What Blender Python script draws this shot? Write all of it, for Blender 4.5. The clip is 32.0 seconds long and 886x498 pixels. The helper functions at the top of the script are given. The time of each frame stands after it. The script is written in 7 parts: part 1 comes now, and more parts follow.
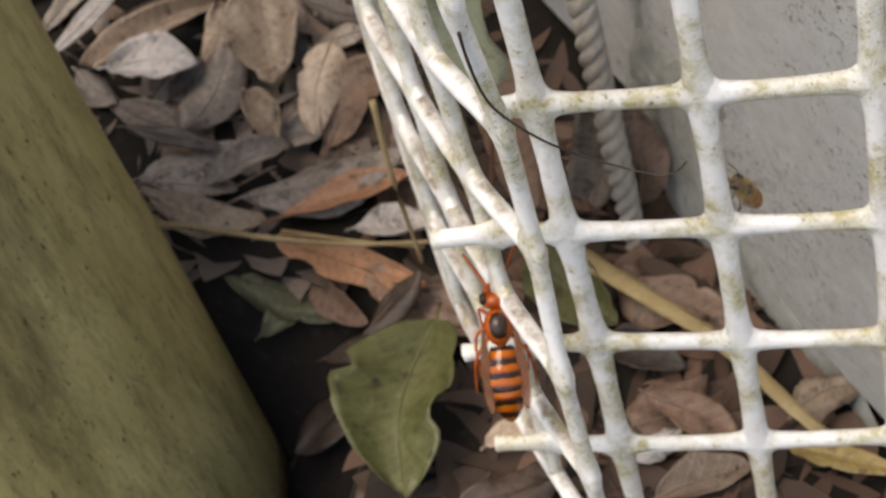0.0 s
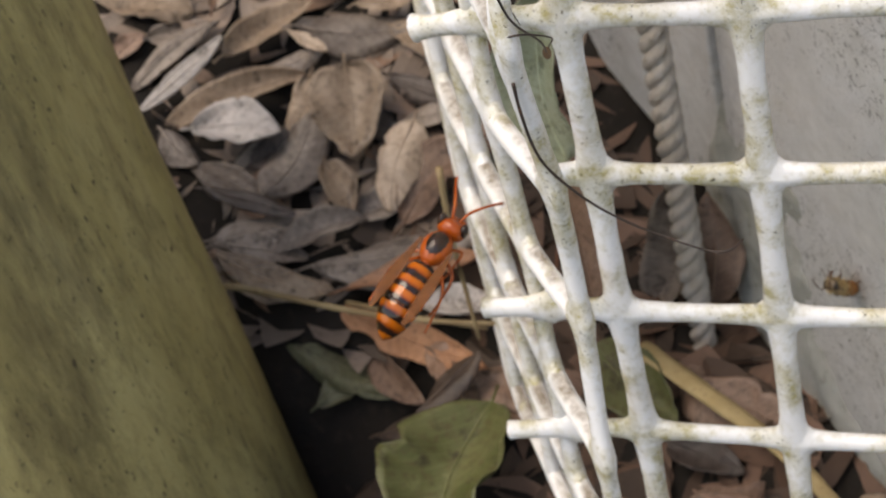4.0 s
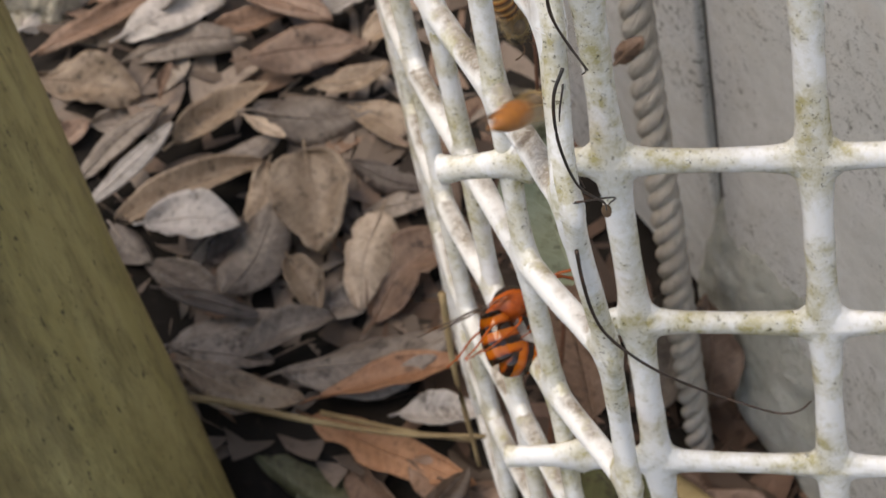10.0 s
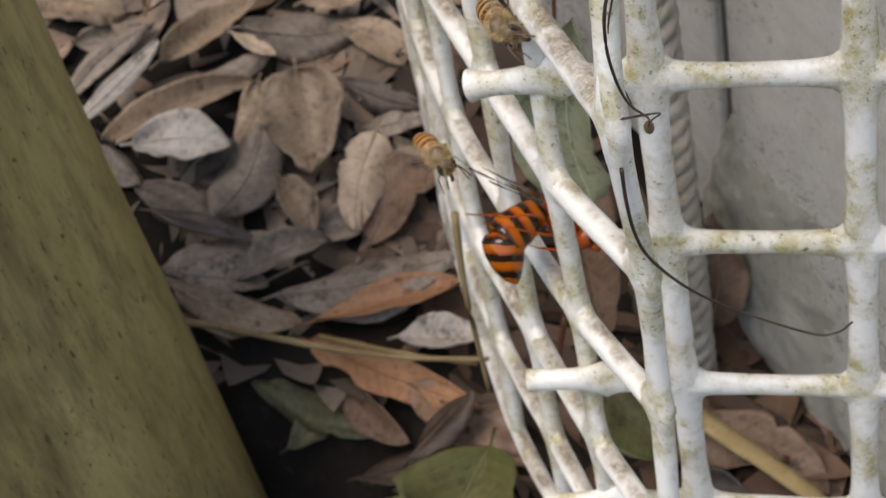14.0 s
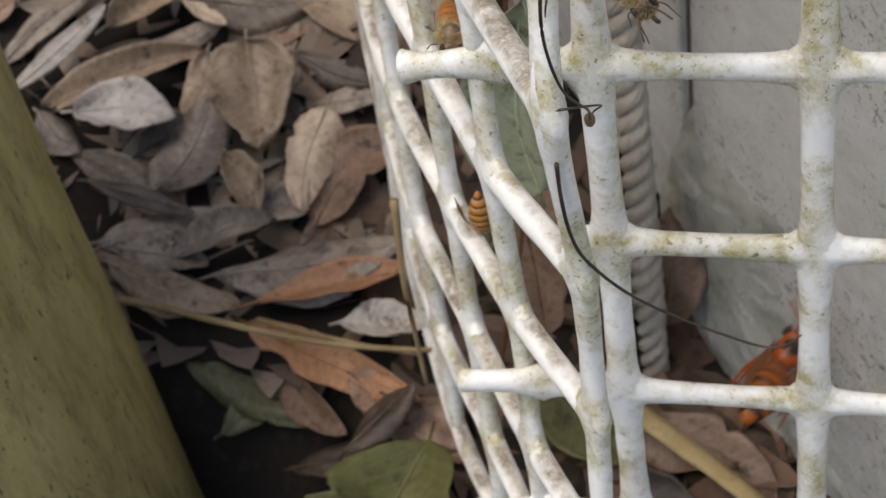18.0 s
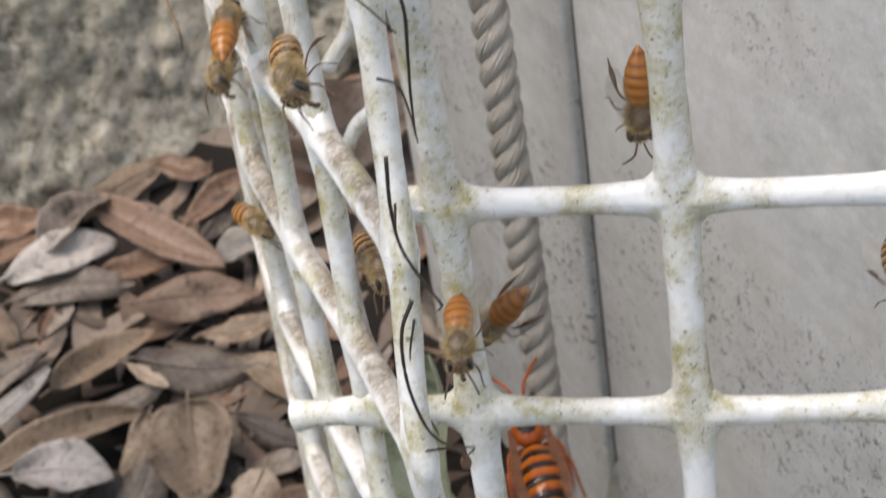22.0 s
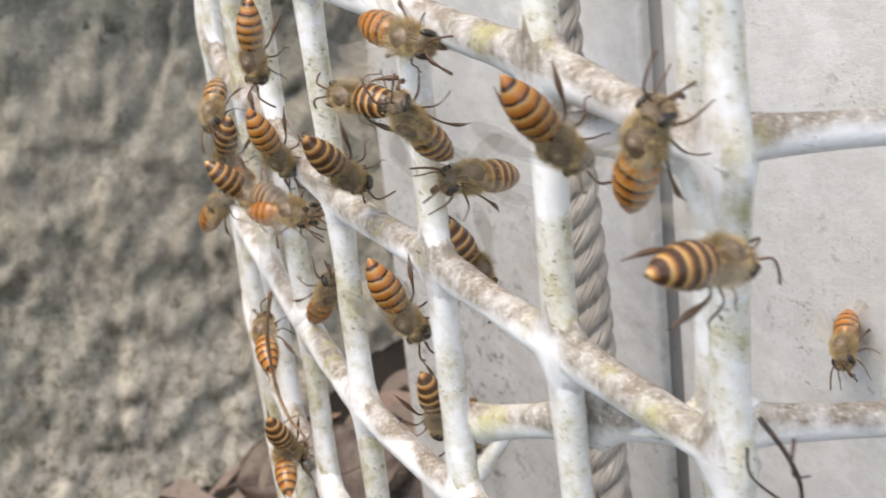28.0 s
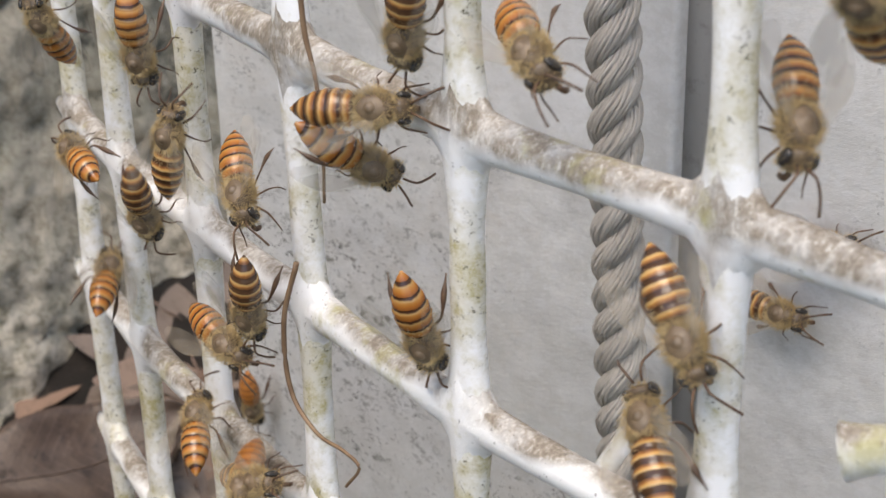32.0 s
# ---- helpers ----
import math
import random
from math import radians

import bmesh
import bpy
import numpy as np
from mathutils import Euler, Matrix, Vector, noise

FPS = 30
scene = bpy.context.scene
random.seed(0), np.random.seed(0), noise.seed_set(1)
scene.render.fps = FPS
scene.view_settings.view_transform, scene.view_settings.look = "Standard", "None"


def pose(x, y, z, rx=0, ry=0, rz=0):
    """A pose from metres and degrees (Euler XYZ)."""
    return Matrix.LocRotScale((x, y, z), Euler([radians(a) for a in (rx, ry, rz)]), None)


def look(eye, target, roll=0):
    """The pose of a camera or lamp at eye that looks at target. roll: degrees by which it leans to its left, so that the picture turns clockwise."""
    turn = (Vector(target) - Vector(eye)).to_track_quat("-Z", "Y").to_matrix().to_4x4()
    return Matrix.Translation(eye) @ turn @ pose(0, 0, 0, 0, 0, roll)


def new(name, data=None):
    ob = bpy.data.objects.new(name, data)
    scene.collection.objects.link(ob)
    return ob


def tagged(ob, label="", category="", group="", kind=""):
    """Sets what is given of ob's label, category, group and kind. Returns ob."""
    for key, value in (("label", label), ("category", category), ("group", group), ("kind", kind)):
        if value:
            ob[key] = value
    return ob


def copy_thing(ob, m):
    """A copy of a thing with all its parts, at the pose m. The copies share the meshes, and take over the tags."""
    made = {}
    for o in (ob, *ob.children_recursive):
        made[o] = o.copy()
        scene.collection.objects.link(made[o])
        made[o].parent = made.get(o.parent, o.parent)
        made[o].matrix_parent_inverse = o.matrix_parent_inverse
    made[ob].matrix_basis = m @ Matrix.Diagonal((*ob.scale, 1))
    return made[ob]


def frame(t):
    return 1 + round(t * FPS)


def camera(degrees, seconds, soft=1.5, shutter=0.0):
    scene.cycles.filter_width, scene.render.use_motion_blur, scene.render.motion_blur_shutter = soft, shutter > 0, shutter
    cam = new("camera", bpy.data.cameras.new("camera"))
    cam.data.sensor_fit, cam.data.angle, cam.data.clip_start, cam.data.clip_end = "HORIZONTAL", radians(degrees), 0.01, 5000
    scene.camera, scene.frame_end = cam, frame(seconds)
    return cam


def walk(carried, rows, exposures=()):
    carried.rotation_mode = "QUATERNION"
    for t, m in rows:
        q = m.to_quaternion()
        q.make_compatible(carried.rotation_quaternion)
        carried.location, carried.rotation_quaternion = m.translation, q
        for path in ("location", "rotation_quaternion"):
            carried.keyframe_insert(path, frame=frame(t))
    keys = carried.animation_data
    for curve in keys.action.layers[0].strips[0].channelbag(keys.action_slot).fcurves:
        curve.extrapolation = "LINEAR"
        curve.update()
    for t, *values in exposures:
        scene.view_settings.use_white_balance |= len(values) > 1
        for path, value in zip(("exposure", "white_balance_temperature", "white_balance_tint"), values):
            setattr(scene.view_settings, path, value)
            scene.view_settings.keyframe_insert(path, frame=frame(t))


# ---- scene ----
cam = camera(30.00, 32.0, soft=1.4, shutter=0.6)
cam.data.dof.use_dof = True
cam.data.dof.focus_distance, cam.data.dof.aperture_fstop = 0.185, 82
PATH = [
    (0, (0.0610, -0.2138, 0.1797), (-0.0052, -0.0437, 0.0089), -17.73),
    (0.5, (0.0642, -0.2153, 0.1775), (-0.0046, -0.0432, 0.0097), -16.87),
    (1, (0.0670, -0.2158, 0.1752), (-0.0038, -0.0419, 0.0101), -16.05),
    (1.5, (0.0692, -0.2161, 0.1733), (-0.0049, -0.0414, 0.0106), -15.60),
    (2, (0.0709, -0.2161, 0.1717), (-0.0057, -0.0399, 0.0117), -15.10),
    (2.5, (0.0722, -0.2162, 0.1707), (-0.0068, -0.0389, 0.0132), -14.64),
    (3, (0.0721, -0.2159, 0.1694), (-0.0081, -0.0379, 0.0132), -14.66),
    (3.5, (0.0704, -0.2154, 0.1682), (-0.0104, -0.0363, 0.0137), -14.85),
    (5.5, (0.0585, -0.2090, 0.1653), (-0.0202, -0.0300, 0.0096), -15.06),
    (6, (0.0552, -0.2064, 0.1658), (-0.0224, -0.0266, 0.0103), -15.07),
    (6.5, (0.0517, -0.2033, 0.1673), (-0.0245, -0.0228, 0.0120), -15.01),
    (7, (0.0488, -0.2002, 0.1689), (-0.0254, -0.0180, 0.0147), -14.65),
    (7.5, (0.0468, -0.1964, 0.1699), (-0.0240, -0.0117, 0.0170), -13.88),
    (8, (0.0452, -0.1936, 0.1709), (-0.0231, -0.0083, 0.0176), -13.44),
    (8.5, (0.0440, -0.1910, 0.1712), (-0.0224, -0.0052, 0.0176), -13.11),
    (9, (0.0425, -0.1898, 0.1727), (-0.0232, -0.0046, 0.0181), -13.13),
    (9.5, (0.0415, -0.1888, 0.1724), (-0.0244, -0.0040, 0.0175), -13.13),
    (10, (0.0403, -0.1878, 0.1726), (-0.0251, -0.0034, 0.0171), -13.15),
    (10.5, (0.0394, -0.1870, 0.1722), (-0.0250, -0.0026, 0.0162), -12.82),
    (11, (0.0380, -0.1865, 0.1720), (-0.0251, -0.0023, 0.0152), -12.49),
    (11.5, (0.0366, -0.1863, 0.1715), (-0.0259, -0.0031, 0.0133), -12.43),
    (12, (0.0348, -0.1862, 0.1707), (-0.0263, -0.0036, 0.0113), -12.44),
    (12.5, (0.0329, -0.1864, 0.1703), (-0.0270, -0.0048, 0.0092), -12.11),
    (13, (0.0310, -0.1854, 0.1697), (-0.0283, -0.0049, 0.0072), -12.37),
    (13.5, (0.0294, -0.1850, 0.1693), (-0.0301, -0.0058, 0.0055), -12.61),
    (14, (0.0285, -0.1838, 0.1692), (-0.0310, -0.0062, 0.0036), -12.88),
    (14.5, (0.0280, -0.1819, 0.1679), (-0.0310, -0.0056, 0.0008), -12.76),
    (16.5, (0.0292, -0.1739, 0.1629), (-0.0271, 0.0012, -0.0063), -11.33),
    (17, (0.0296, -0.1726, 0.1617), (-0.0266, 0.0028, -0.0073), -10.91),
    (17.5, (0.0301, -0.1715, 0.1604), (-0.0260, 0.0041, -0.0084), -10.49),
    (18, (0.0310, -0.1702, 0.1597), (-0.0245, 0.0056, -0.0091), -10.07),
    (18.5, (0.0321, -0.1687, 0.1588), (-0.0226, 0.0079, -0.0094), -9.64),
    (19, (0.0341, -0.1681, 0.1584), (-0.0200, 0.0095, -0.0090), -9.16),
    (19.5, (0.0363, -0.1684, 0.1583), (-0.0177, 0.0099, -0.0084), -9.04),
    (20, (0.0378, -0.1690, 0.1583), (-0.0163, 0.0126, -0.0047), -8.84),
    (20.5, (0.0397, -0.1713, 0.1591), (-0.0148, 0.0182, 0.0053), -8.72),
    (21, (0.0415, -0.1729, 0.1591), (-0.0133, 0.0241, 0.0151), -8.75),
    (21.5, (0.0434, -0.1733, 0.1582), (-0.0110, 0.0305, 0.0239), -8.72),
    (22, (0.0450, -0.1737, 0.1581), (-0.0090, 0.0363, 0.0337), -8.64),
    (22.5, (0.0469, -0.1728, 0.1594), (-0.0057, 0.0411, 0.0413), -9.02),
    (23, (0.0471, -0.1731, 0.1617), (-0.0050, 0.0385, 0.0391), -9.74),
    (23.5, (0.0458, -0.1741, 0.1651), (-0.0066, 0.0351, 0.0387), -10.31),
    (24, (0.0418, -0.1752, 0.1702), (-0.0125, 0.0318, 0.0409), -9.99),
    (24.5, (0.0367, -0.1755, 0.1762), (-0.0173, 0.0290, 0.0430), -10.27),
    (26.5, (0.0178, -0.1626, 0.1654), (-0.0189, 0.0565, 0.0506), -7.07),
    (27, (0.0108, -0.1583, 0.1675), (-0.0231, 0.0666, 0.0638), -7.12),
    (27.5, (0.0006, -0.1550, 0.1707), (-0.0286, 0.0747, 0.0763), -6.97),
    (28, (-0.0104, -0.1512, 0.1728), (-0.0325, 0.0806, 0.0818), -6.52),
    (28.5, (-0.0223, -0.1449, 0.1731), (-0.0379, 0.0873, 0.0818), -5.38),
    (29, (-0.0344, -0.1375, 0.1716), (-0.0413, 0.0953, 0.0806), -4.11),
    (29.5, (-0.0452, -0.1283, 0.1681), (-0.0430, 0.1040, 0.0758), -3.56),
    (30, (-0.0538, -0.1179, 0.1625), (-0.0406, 0.1129, 0.0672), -2.83),
    (30.5, (-0.0608, -0.1085, 0.1592), (-0.0381, 0.1207, 0.0617), -2.15),
    (31, (-0.0672, -0.1010, 0.1575), (-0.0359, 0.1262, 0.0579), -1.57),
    (31.5, (-0.0720, -0.0935, 0.1569), (-0.0304, 0.1307, 0.0545), -1.71),
    (32, (-0.0771, -0.0871, 0.1563), (-0.0285, 0.1341, 0.0504), -1.40),
]
EXPOSURES = ((0.0, 0.87, 8000, 12), (9.0, 0.74, 7800, 12), (19.0, 0.63, 7600, 11), (22.0, 0.92, 7400, 11), (24.0, 1.13, 7350, 11), (28.0, 1.27, 7400, 12), (32.0, 1.05, 7250, 12))
walk(cam, [(t, look(eye, target, roll)) for t, eye, target, roll in PATH],
     exposures=EXPOSURES)

# ---- world and light ----
world = bpy.data.worlds.new("world")
scene.world = world
world.use_nodes = True
wn = world.node_tree.nodes
sky = wn.new("ShaderNodeTexSky")
sky.sky_type = 'NISHITA'
sky.sun_disc = False
sky.sun_elevation, sky.sun_rotation = radians(64), radians(225)
wn["Background"].inputs[1].default_value = 0.15
world.node_tree.links.new(sky.outputs[0], wn["Background"].inputs[0])
sun = new("sun", bpy.data.lights.new("sun", 'SUN'))
sun.data.energy, sun.data.angle, sun.data.color = 1.5, radians(40), (1.0, 0.94, 0.86)
sun.matrix_basis = look((-0.50, -0.38, 1.4), (0.0, 0.1, 0.0))


# ---- materials ----
def mat(name, rough=0.6, metal=0.0):
    m = bpy.data.materials.new(name)
    m.use_nodes = True
    b = m.node_tree.nodes["Principled BSDF"]
    b.inputs["Roughness"].default_value = rough
    b.inputs["Metallic"].default_value = metal
    return m, m.node_tree, b


def node(nt, kind, **kw):
    n = nt.nodes.new("ShaderNode" + kind)
    for k, v in kw.items():
        n.inputs[k.replace("_", " ")].default_value = v
    return n


def coords(nt, stretch=(1, 1, 1)):
    tc = nt.nodes.new("ShaderNodeTexCoord")
    mp = nt.nodes.new("ShaderNodeMapping")
    mp.inputs["Scale"].default_value = stretch
    nt.links.new(tc.outputs["Object"], mp.inputs["Vector"])
    return mp.outputs[0]


def ramp(nt, fac, stops):
    r = nt.nodes.new("ShaderNodeValToRGB")
    e = r.color_ramp.elements
    while len(e) < len(stops):
        e.new(0.5)
    for el, (p, c) in zip(e, stops):
        el.position, el.color = p, (*c, 1)
    nt.links.new(fac, r.inputs[0])
    return r.outputs[0]


def noise_of(nt, vec, scale, detail=4.0, rough=0.6):
    n = node(nt, "TexNoise", Scale=scale, Detail=detail, Roughness=rough)
    nt.links.new(vec, n.inputs["Vector"])
    return n.outputs["Fac"]


def mixed(nt, a, b, fac, mode='MIX'):
    n = nt.nodes.new("ShaderNodeMix")
    n.data_type, n.blend_type = 'RGBA', mode
    for sock, v in ((n.inputs[6], a), (n.inputs[7], b), (n.inputs[0], fac)):
        if isinstance(v, (int, float)):
            sock.default_value = v
        elif isinstance(v, tuple):
            sock.default_value = (*v, 1)
        else:
            nt.links.new(v, sock)
    return n.outputs[2]


def bumped(nt, b, height, strength, distance):
    n = node(nt, "Bump", Strength=strength, Distance=distance)
    nt.links.new(height, n.inputs["Height"])
    nt.links.new(n.outputs[0], b.inputs["Normal"])


def two_scale(name, c1, c2, c3, big, fine, rough=0.7, bump=0.3, dist=0.0003, lo=0.35, hi=0.65, stretch=(1, 1, 1), spread=0.0, spec=0.5):
    """A surface whose colour wanders at a large and at a fine scale, with fine relief; spread: change of value from object to object."""
    m, nt, b = mat(name, rough)
    v = coords(nt, stretch)
    f1, f2 = noise_of(nt, v, big, 3.0), noise_of(nt, v, fine, 5.0, 0.7)
    base = ramp(nt, f1, [(lo, c1), (hi, c2)])
    col = mixed(nt, base, c3, ramp(nt, f2, [(0.55, (0, 0, 0)), (0.75, (1, 1, 1))]))
    if spread:
        oi = nt.nodes.new("ShaderNodeObjectInfo")
        hs = node(nt, "HueSaturation")
        mr = node(nt, "MapRange", To_Min=1 - spread, To_Max=1 + spread)
        nt.links.new(oi.outputs["Random"], mr.inputs["Value"])
        nt.links.new(mr.outputs[0], hs.inputs["Value"])
        nt.links.new(col, hs.inputs["Color"])
        col = hs.outputs[0]
    nt.links.new(col, b.inputs["Base Color"])
    b.inputs["Specular IOR Level"].default_value = spec
    bumped(nt, b, f2, bump, dist)
    return m


def net_material():
    """White plastic, with yellow-green algae in patches, grey dirt and small dark specks."""
    m, nt, b = mat("net_plastic", 0.45)
    v = coords(nt)
    f1, f2, f3 = noise_of(nt, v, 70, 6, 0.7), noise_of(nt, v, 1300, 5, 0.75), noise_of(nt, v, 330, 6, 0.75)
    base = ramp(nt, f3, [(0.26, (0.46, 0.44, 0.35)), (0.36, (0.69, 0.68, 0.64)), (0.46, (0.81, 0.81, 0.81))])
    patch = mixed(nt, ramp(nt, f1, [(0.43, (0, 0, 0)), (0.57, (1, 1, 1))]), ramp(nt, f3, [(0.35, (0.15, 0.15, 0.15)), (0.62, (0.95, 0.95, 0.95))]), 1.0, 'MULTIPLY')
    alg = mixed(nt, base, (0.38, 0.33, 0.13), patch)
    speck = mixed(nt, ramp(nt, f2, [(0.585, (0, 0, 0)), (0.64, (0.95, 0.95, 0.95))]), ramp(nt, f1, [(0.44, (0, 0, 0)), (0.54, (1, 1, 1))]), 1.0, 'MULTIPLY')
    col = mixed(nt, alg, (0.085, 0.075, 0.04), speck)
    nt.links.new(col, b.inputs["Base Color"])
    bumped(nt, b, mixed(nt, f3, f2, 0.3), 0.4, 0.0006)
    b.inputs["Subsurface Weight"].default_value = 0.1
    b.inputs["Subsurface Radius"].default_value = (0.002, 0.002, 0.002)
    return m


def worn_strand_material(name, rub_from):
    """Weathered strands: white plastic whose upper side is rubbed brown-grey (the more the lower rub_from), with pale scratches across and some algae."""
    m, nt, b = mat(name, 0.6)
    v = coords(nt)
    f1, f2, f3 = noise_of(nt, v, 55, 4, 0.6), noise_of(nt, coords(nt, (1.0, 1.0, 0.4)), 1500, 5, 0.75), noise_of(nt, v, 240, 5, 0.7)
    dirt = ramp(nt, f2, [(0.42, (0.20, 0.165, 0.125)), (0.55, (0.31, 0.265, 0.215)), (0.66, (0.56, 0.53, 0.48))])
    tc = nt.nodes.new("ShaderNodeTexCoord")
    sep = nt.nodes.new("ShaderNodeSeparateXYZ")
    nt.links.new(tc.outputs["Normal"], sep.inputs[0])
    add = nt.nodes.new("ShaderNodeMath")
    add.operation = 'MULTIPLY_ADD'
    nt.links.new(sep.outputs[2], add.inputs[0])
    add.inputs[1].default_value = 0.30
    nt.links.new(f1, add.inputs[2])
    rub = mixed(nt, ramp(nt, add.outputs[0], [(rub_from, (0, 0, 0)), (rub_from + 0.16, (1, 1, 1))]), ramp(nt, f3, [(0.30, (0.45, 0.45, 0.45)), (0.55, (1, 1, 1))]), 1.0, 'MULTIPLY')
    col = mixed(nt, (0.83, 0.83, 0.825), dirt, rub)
    col = mixed(nt, col, (0.40, 0.37, 0.16), ramp(nt, noise_of(nt, v, 95, 5, 0.7), [(0.56, (0, 0, 0)), (0.68, (0.7, 0.7, 0.7))]))
    col = mixed(nt, col, (0.07, 0.06, 0.05), ramp(nt, noise_of(nt, v, 1500, 4, 0.7), [(0.64, (0, 0, 0)), (0.68, (0.7, 0.7, 0.7))]))
    nt.links.new(col, b.inputs["Base Color"])
    bumped(nt, b, f2, 0.5, 0.0005)
    return m


def box_material():
    """Weathered white board: cloudy grey mottling, rough patches, dark irregular specks gathered in drifts."""
    m, nt, b = mat("white_board", 0.6)
    turn = nt.nodes.new("ShaderNodeMapping")
    turn.inputs["Rotation"].default_value = (0, 0, radians(-123.4))
    nt.links.new(coords(nt), turn.inputs["Vector"])
    flat = nt.nodes.new("ShaderNodeMapping")
    flat.inputs["Scale"].default_value = (0.65, 1, 1)
    nt.links.new(turn.outputs[0], flat.inputs["Vector"])
    v = flat.outputs[0]
    f1, f2, f3, f4 = noise_of(nt, v, 18, 5, 0.6), noise_of(nt, v, 110, 7, 0.8), noise_of(nt, v, 520, 5, 0.8), noise_of(nt, v, 1500, 3, 0.7)
    base = ramp(nt, f2, [(0.32, (0.46, 0.46, 0.45)), (0.43, (0.62, 0.62, 0.615)), (0.54, (0.71, 0.71, 0.705)), (0.64, (0.77, 0.77, 0.765))])
    smooth = ramp(nt, f2, [(0.35, (0.64, 0.64, 0.64)), (0.65, (0.73, 0.73, 0.73))])
    base = mixed(nt, base, smooth, ramp(nt, noise_of(nt, v, 15, 5, 0.55), [(0.49, (0, 0, 0)), (0.54, (0.9, 0.9, 0.9))]))
    base = mixed(nt, base, (0.56, 0.555, 0.52), ramp(nt, f1, [(0.38, (0.4, 0.4, 0.4)), (0.54, (0, 0, 0))]))
    base = mixed(nt, base, (0.60, 0.56, 0.51), ramp(nt, noise_of(nt, v, 45, 6, 0.75), [(0.54, (0, 0, 0)), (0.68, (0.5, 0.5, 0.5))]))
    drift = ramp(nt, noise_of(nt, v, 24, 4, 0.6), [(0.44, (0.04, 0.04, 0.04)), (0.56, (1, 1, 1))])
    grime = mixed(nt, ramp(nt, f3, [(0.555, (0, 0, 0)), (0.60, (0.85, 0.85, 0.85))]), drift, 1.0, 'MULTIPLY')
    col = mixed(nt, base, (0.50, 0.495, 0.47), ramp(nt, noise_of(nt, v, 260, 6, 0.8), [(0.44, (0.38, 0.38, 0.38)), (0.54, (0, 0, 0))]))
    col = mixed(nt, col, (0.14, 0.135, 0.12), grime)
    dots = mixed(nt, ramp(nt, f4, [(0.615, (0, 0, 0)), (0.66, (1, 1, 1))]), drift, 1.0, 'MULTIPLY')
    col = mixed(nt, col, (0.05, 0.045, 0.04), dots)
    nt.links.new(col, b.inputs["Base Color"])
    bumped(nt, b, mixed(nt, f2, f3, 0.4), 0.5, 0.0008)
    return m


def rock_material():
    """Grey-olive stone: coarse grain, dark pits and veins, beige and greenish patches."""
    m, nt, b = mat("rock", 0.95)
    v = coords(nt)
    f0, f1, f2, f3 = noise_of(nt, v, 8, 3), noise_of(nt, v, 45, 6, 0.75), noise_of(nt, v, 210, 6, 0.85), noise_of(nt, v, 600, 5, 0.85)
    base = ramp(nt, f2, [(0.42, (0.05, 0.05, 0.043)), (0.465, (0.13, 0.127, 0.105)), (0.52, (0.268, 0.256, 0.214)), (0.59, (0.42, 0.398, 0.34))])
    base = mixed(nt, base, (0.62, 0.55, 0.43), ramp(nt, f0, [(0.44, (0, 0, 0)), (0.58, (0.5, 0.5, 0.5))]))
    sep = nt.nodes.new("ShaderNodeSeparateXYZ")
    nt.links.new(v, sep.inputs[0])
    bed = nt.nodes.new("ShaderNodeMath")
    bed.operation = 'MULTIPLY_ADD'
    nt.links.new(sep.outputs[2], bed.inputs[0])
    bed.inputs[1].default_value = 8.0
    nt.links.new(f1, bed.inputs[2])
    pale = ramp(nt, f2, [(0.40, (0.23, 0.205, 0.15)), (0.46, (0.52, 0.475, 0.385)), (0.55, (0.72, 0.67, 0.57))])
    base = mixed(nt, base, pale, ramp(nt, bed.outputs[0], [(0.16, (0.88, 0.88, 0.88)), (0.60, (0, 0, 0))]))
    base = mixed(nt, base, (0.33, 0.32, 0.25), ramp(nt, f1, [(0.40, (0.6, 0.6, 0.6)), (0.54, (0, 0, 0))]))
    col = mixed(nt, base, (0.07, 0.07, 0.058), ramp(nt, f3, [(0.55, (0, 0, 0)), (0.65, (0.75, 0.75, 0.75))]))
    col = mixed(nt, col, (0.035, 0.035, 0.03), ramp(nt, f1, [(0.33, (0.9, 0.9, 0.9)), (0.40, (0, 0, 0))]))
    nt.links.new(col, b.inputs["Base Color"])
    bumped(nt, b, mixed(nt, f2, f3, 0.45), 0.7, 0.0026)
    return m


def bark_material():
    """Olive-brown weathered wood: long streaks, a green film, small dark pits drawn out along the grain."""
    m, nt, b = mat("mossy_wood", 0.65)
    v, w = coords(nt), coords(nt, (1, 1, 0.22))
    f1, f2, f3 = noise_of(nt, w, 26, 5), noise_of(nt, w, 170, 6, 0.75), noise_of(nt, coords(nt, (1, 1, 0.4)), 620, 4, 0.75)
    base = ramp(nt, f1, [(0.34, (0.200, 0.163, 0.060)), (0.48, (0.325, 0.273, 0.111)), (0.58, (0.390, 0.336, 0.150)), (0.70, (0.295, 0.258, 0.088))])
    base = mixed(nt, base, (0.14, 0.115, 0.045), ramp(nt, f2, [(0.46, (0, 0, 0)), (0.66, (0.75, 0.75, 0.75))]))
    col = mixed(nt, base, (0.035, 0.028, 0.013), ramp(nt, f3, [(0.60, (0, 0, 0)), (0.66, (0.9, 0.9, 0.9))]))
    col = mixed(nt, col, (0.06, 0.04, 0.018), ramp(nt, noise_of(nt, w, 20, 6, 0.7), [(0.54, (0, 0, 0)), (0.66, (0.75, 0.75, 0.75))]))
    nt.links.new(col, b.inputs["Base Color"])
    bumped(nt, b, mixed(nt, f2, f3, 0.5), 0.7, 0.001)
    return m


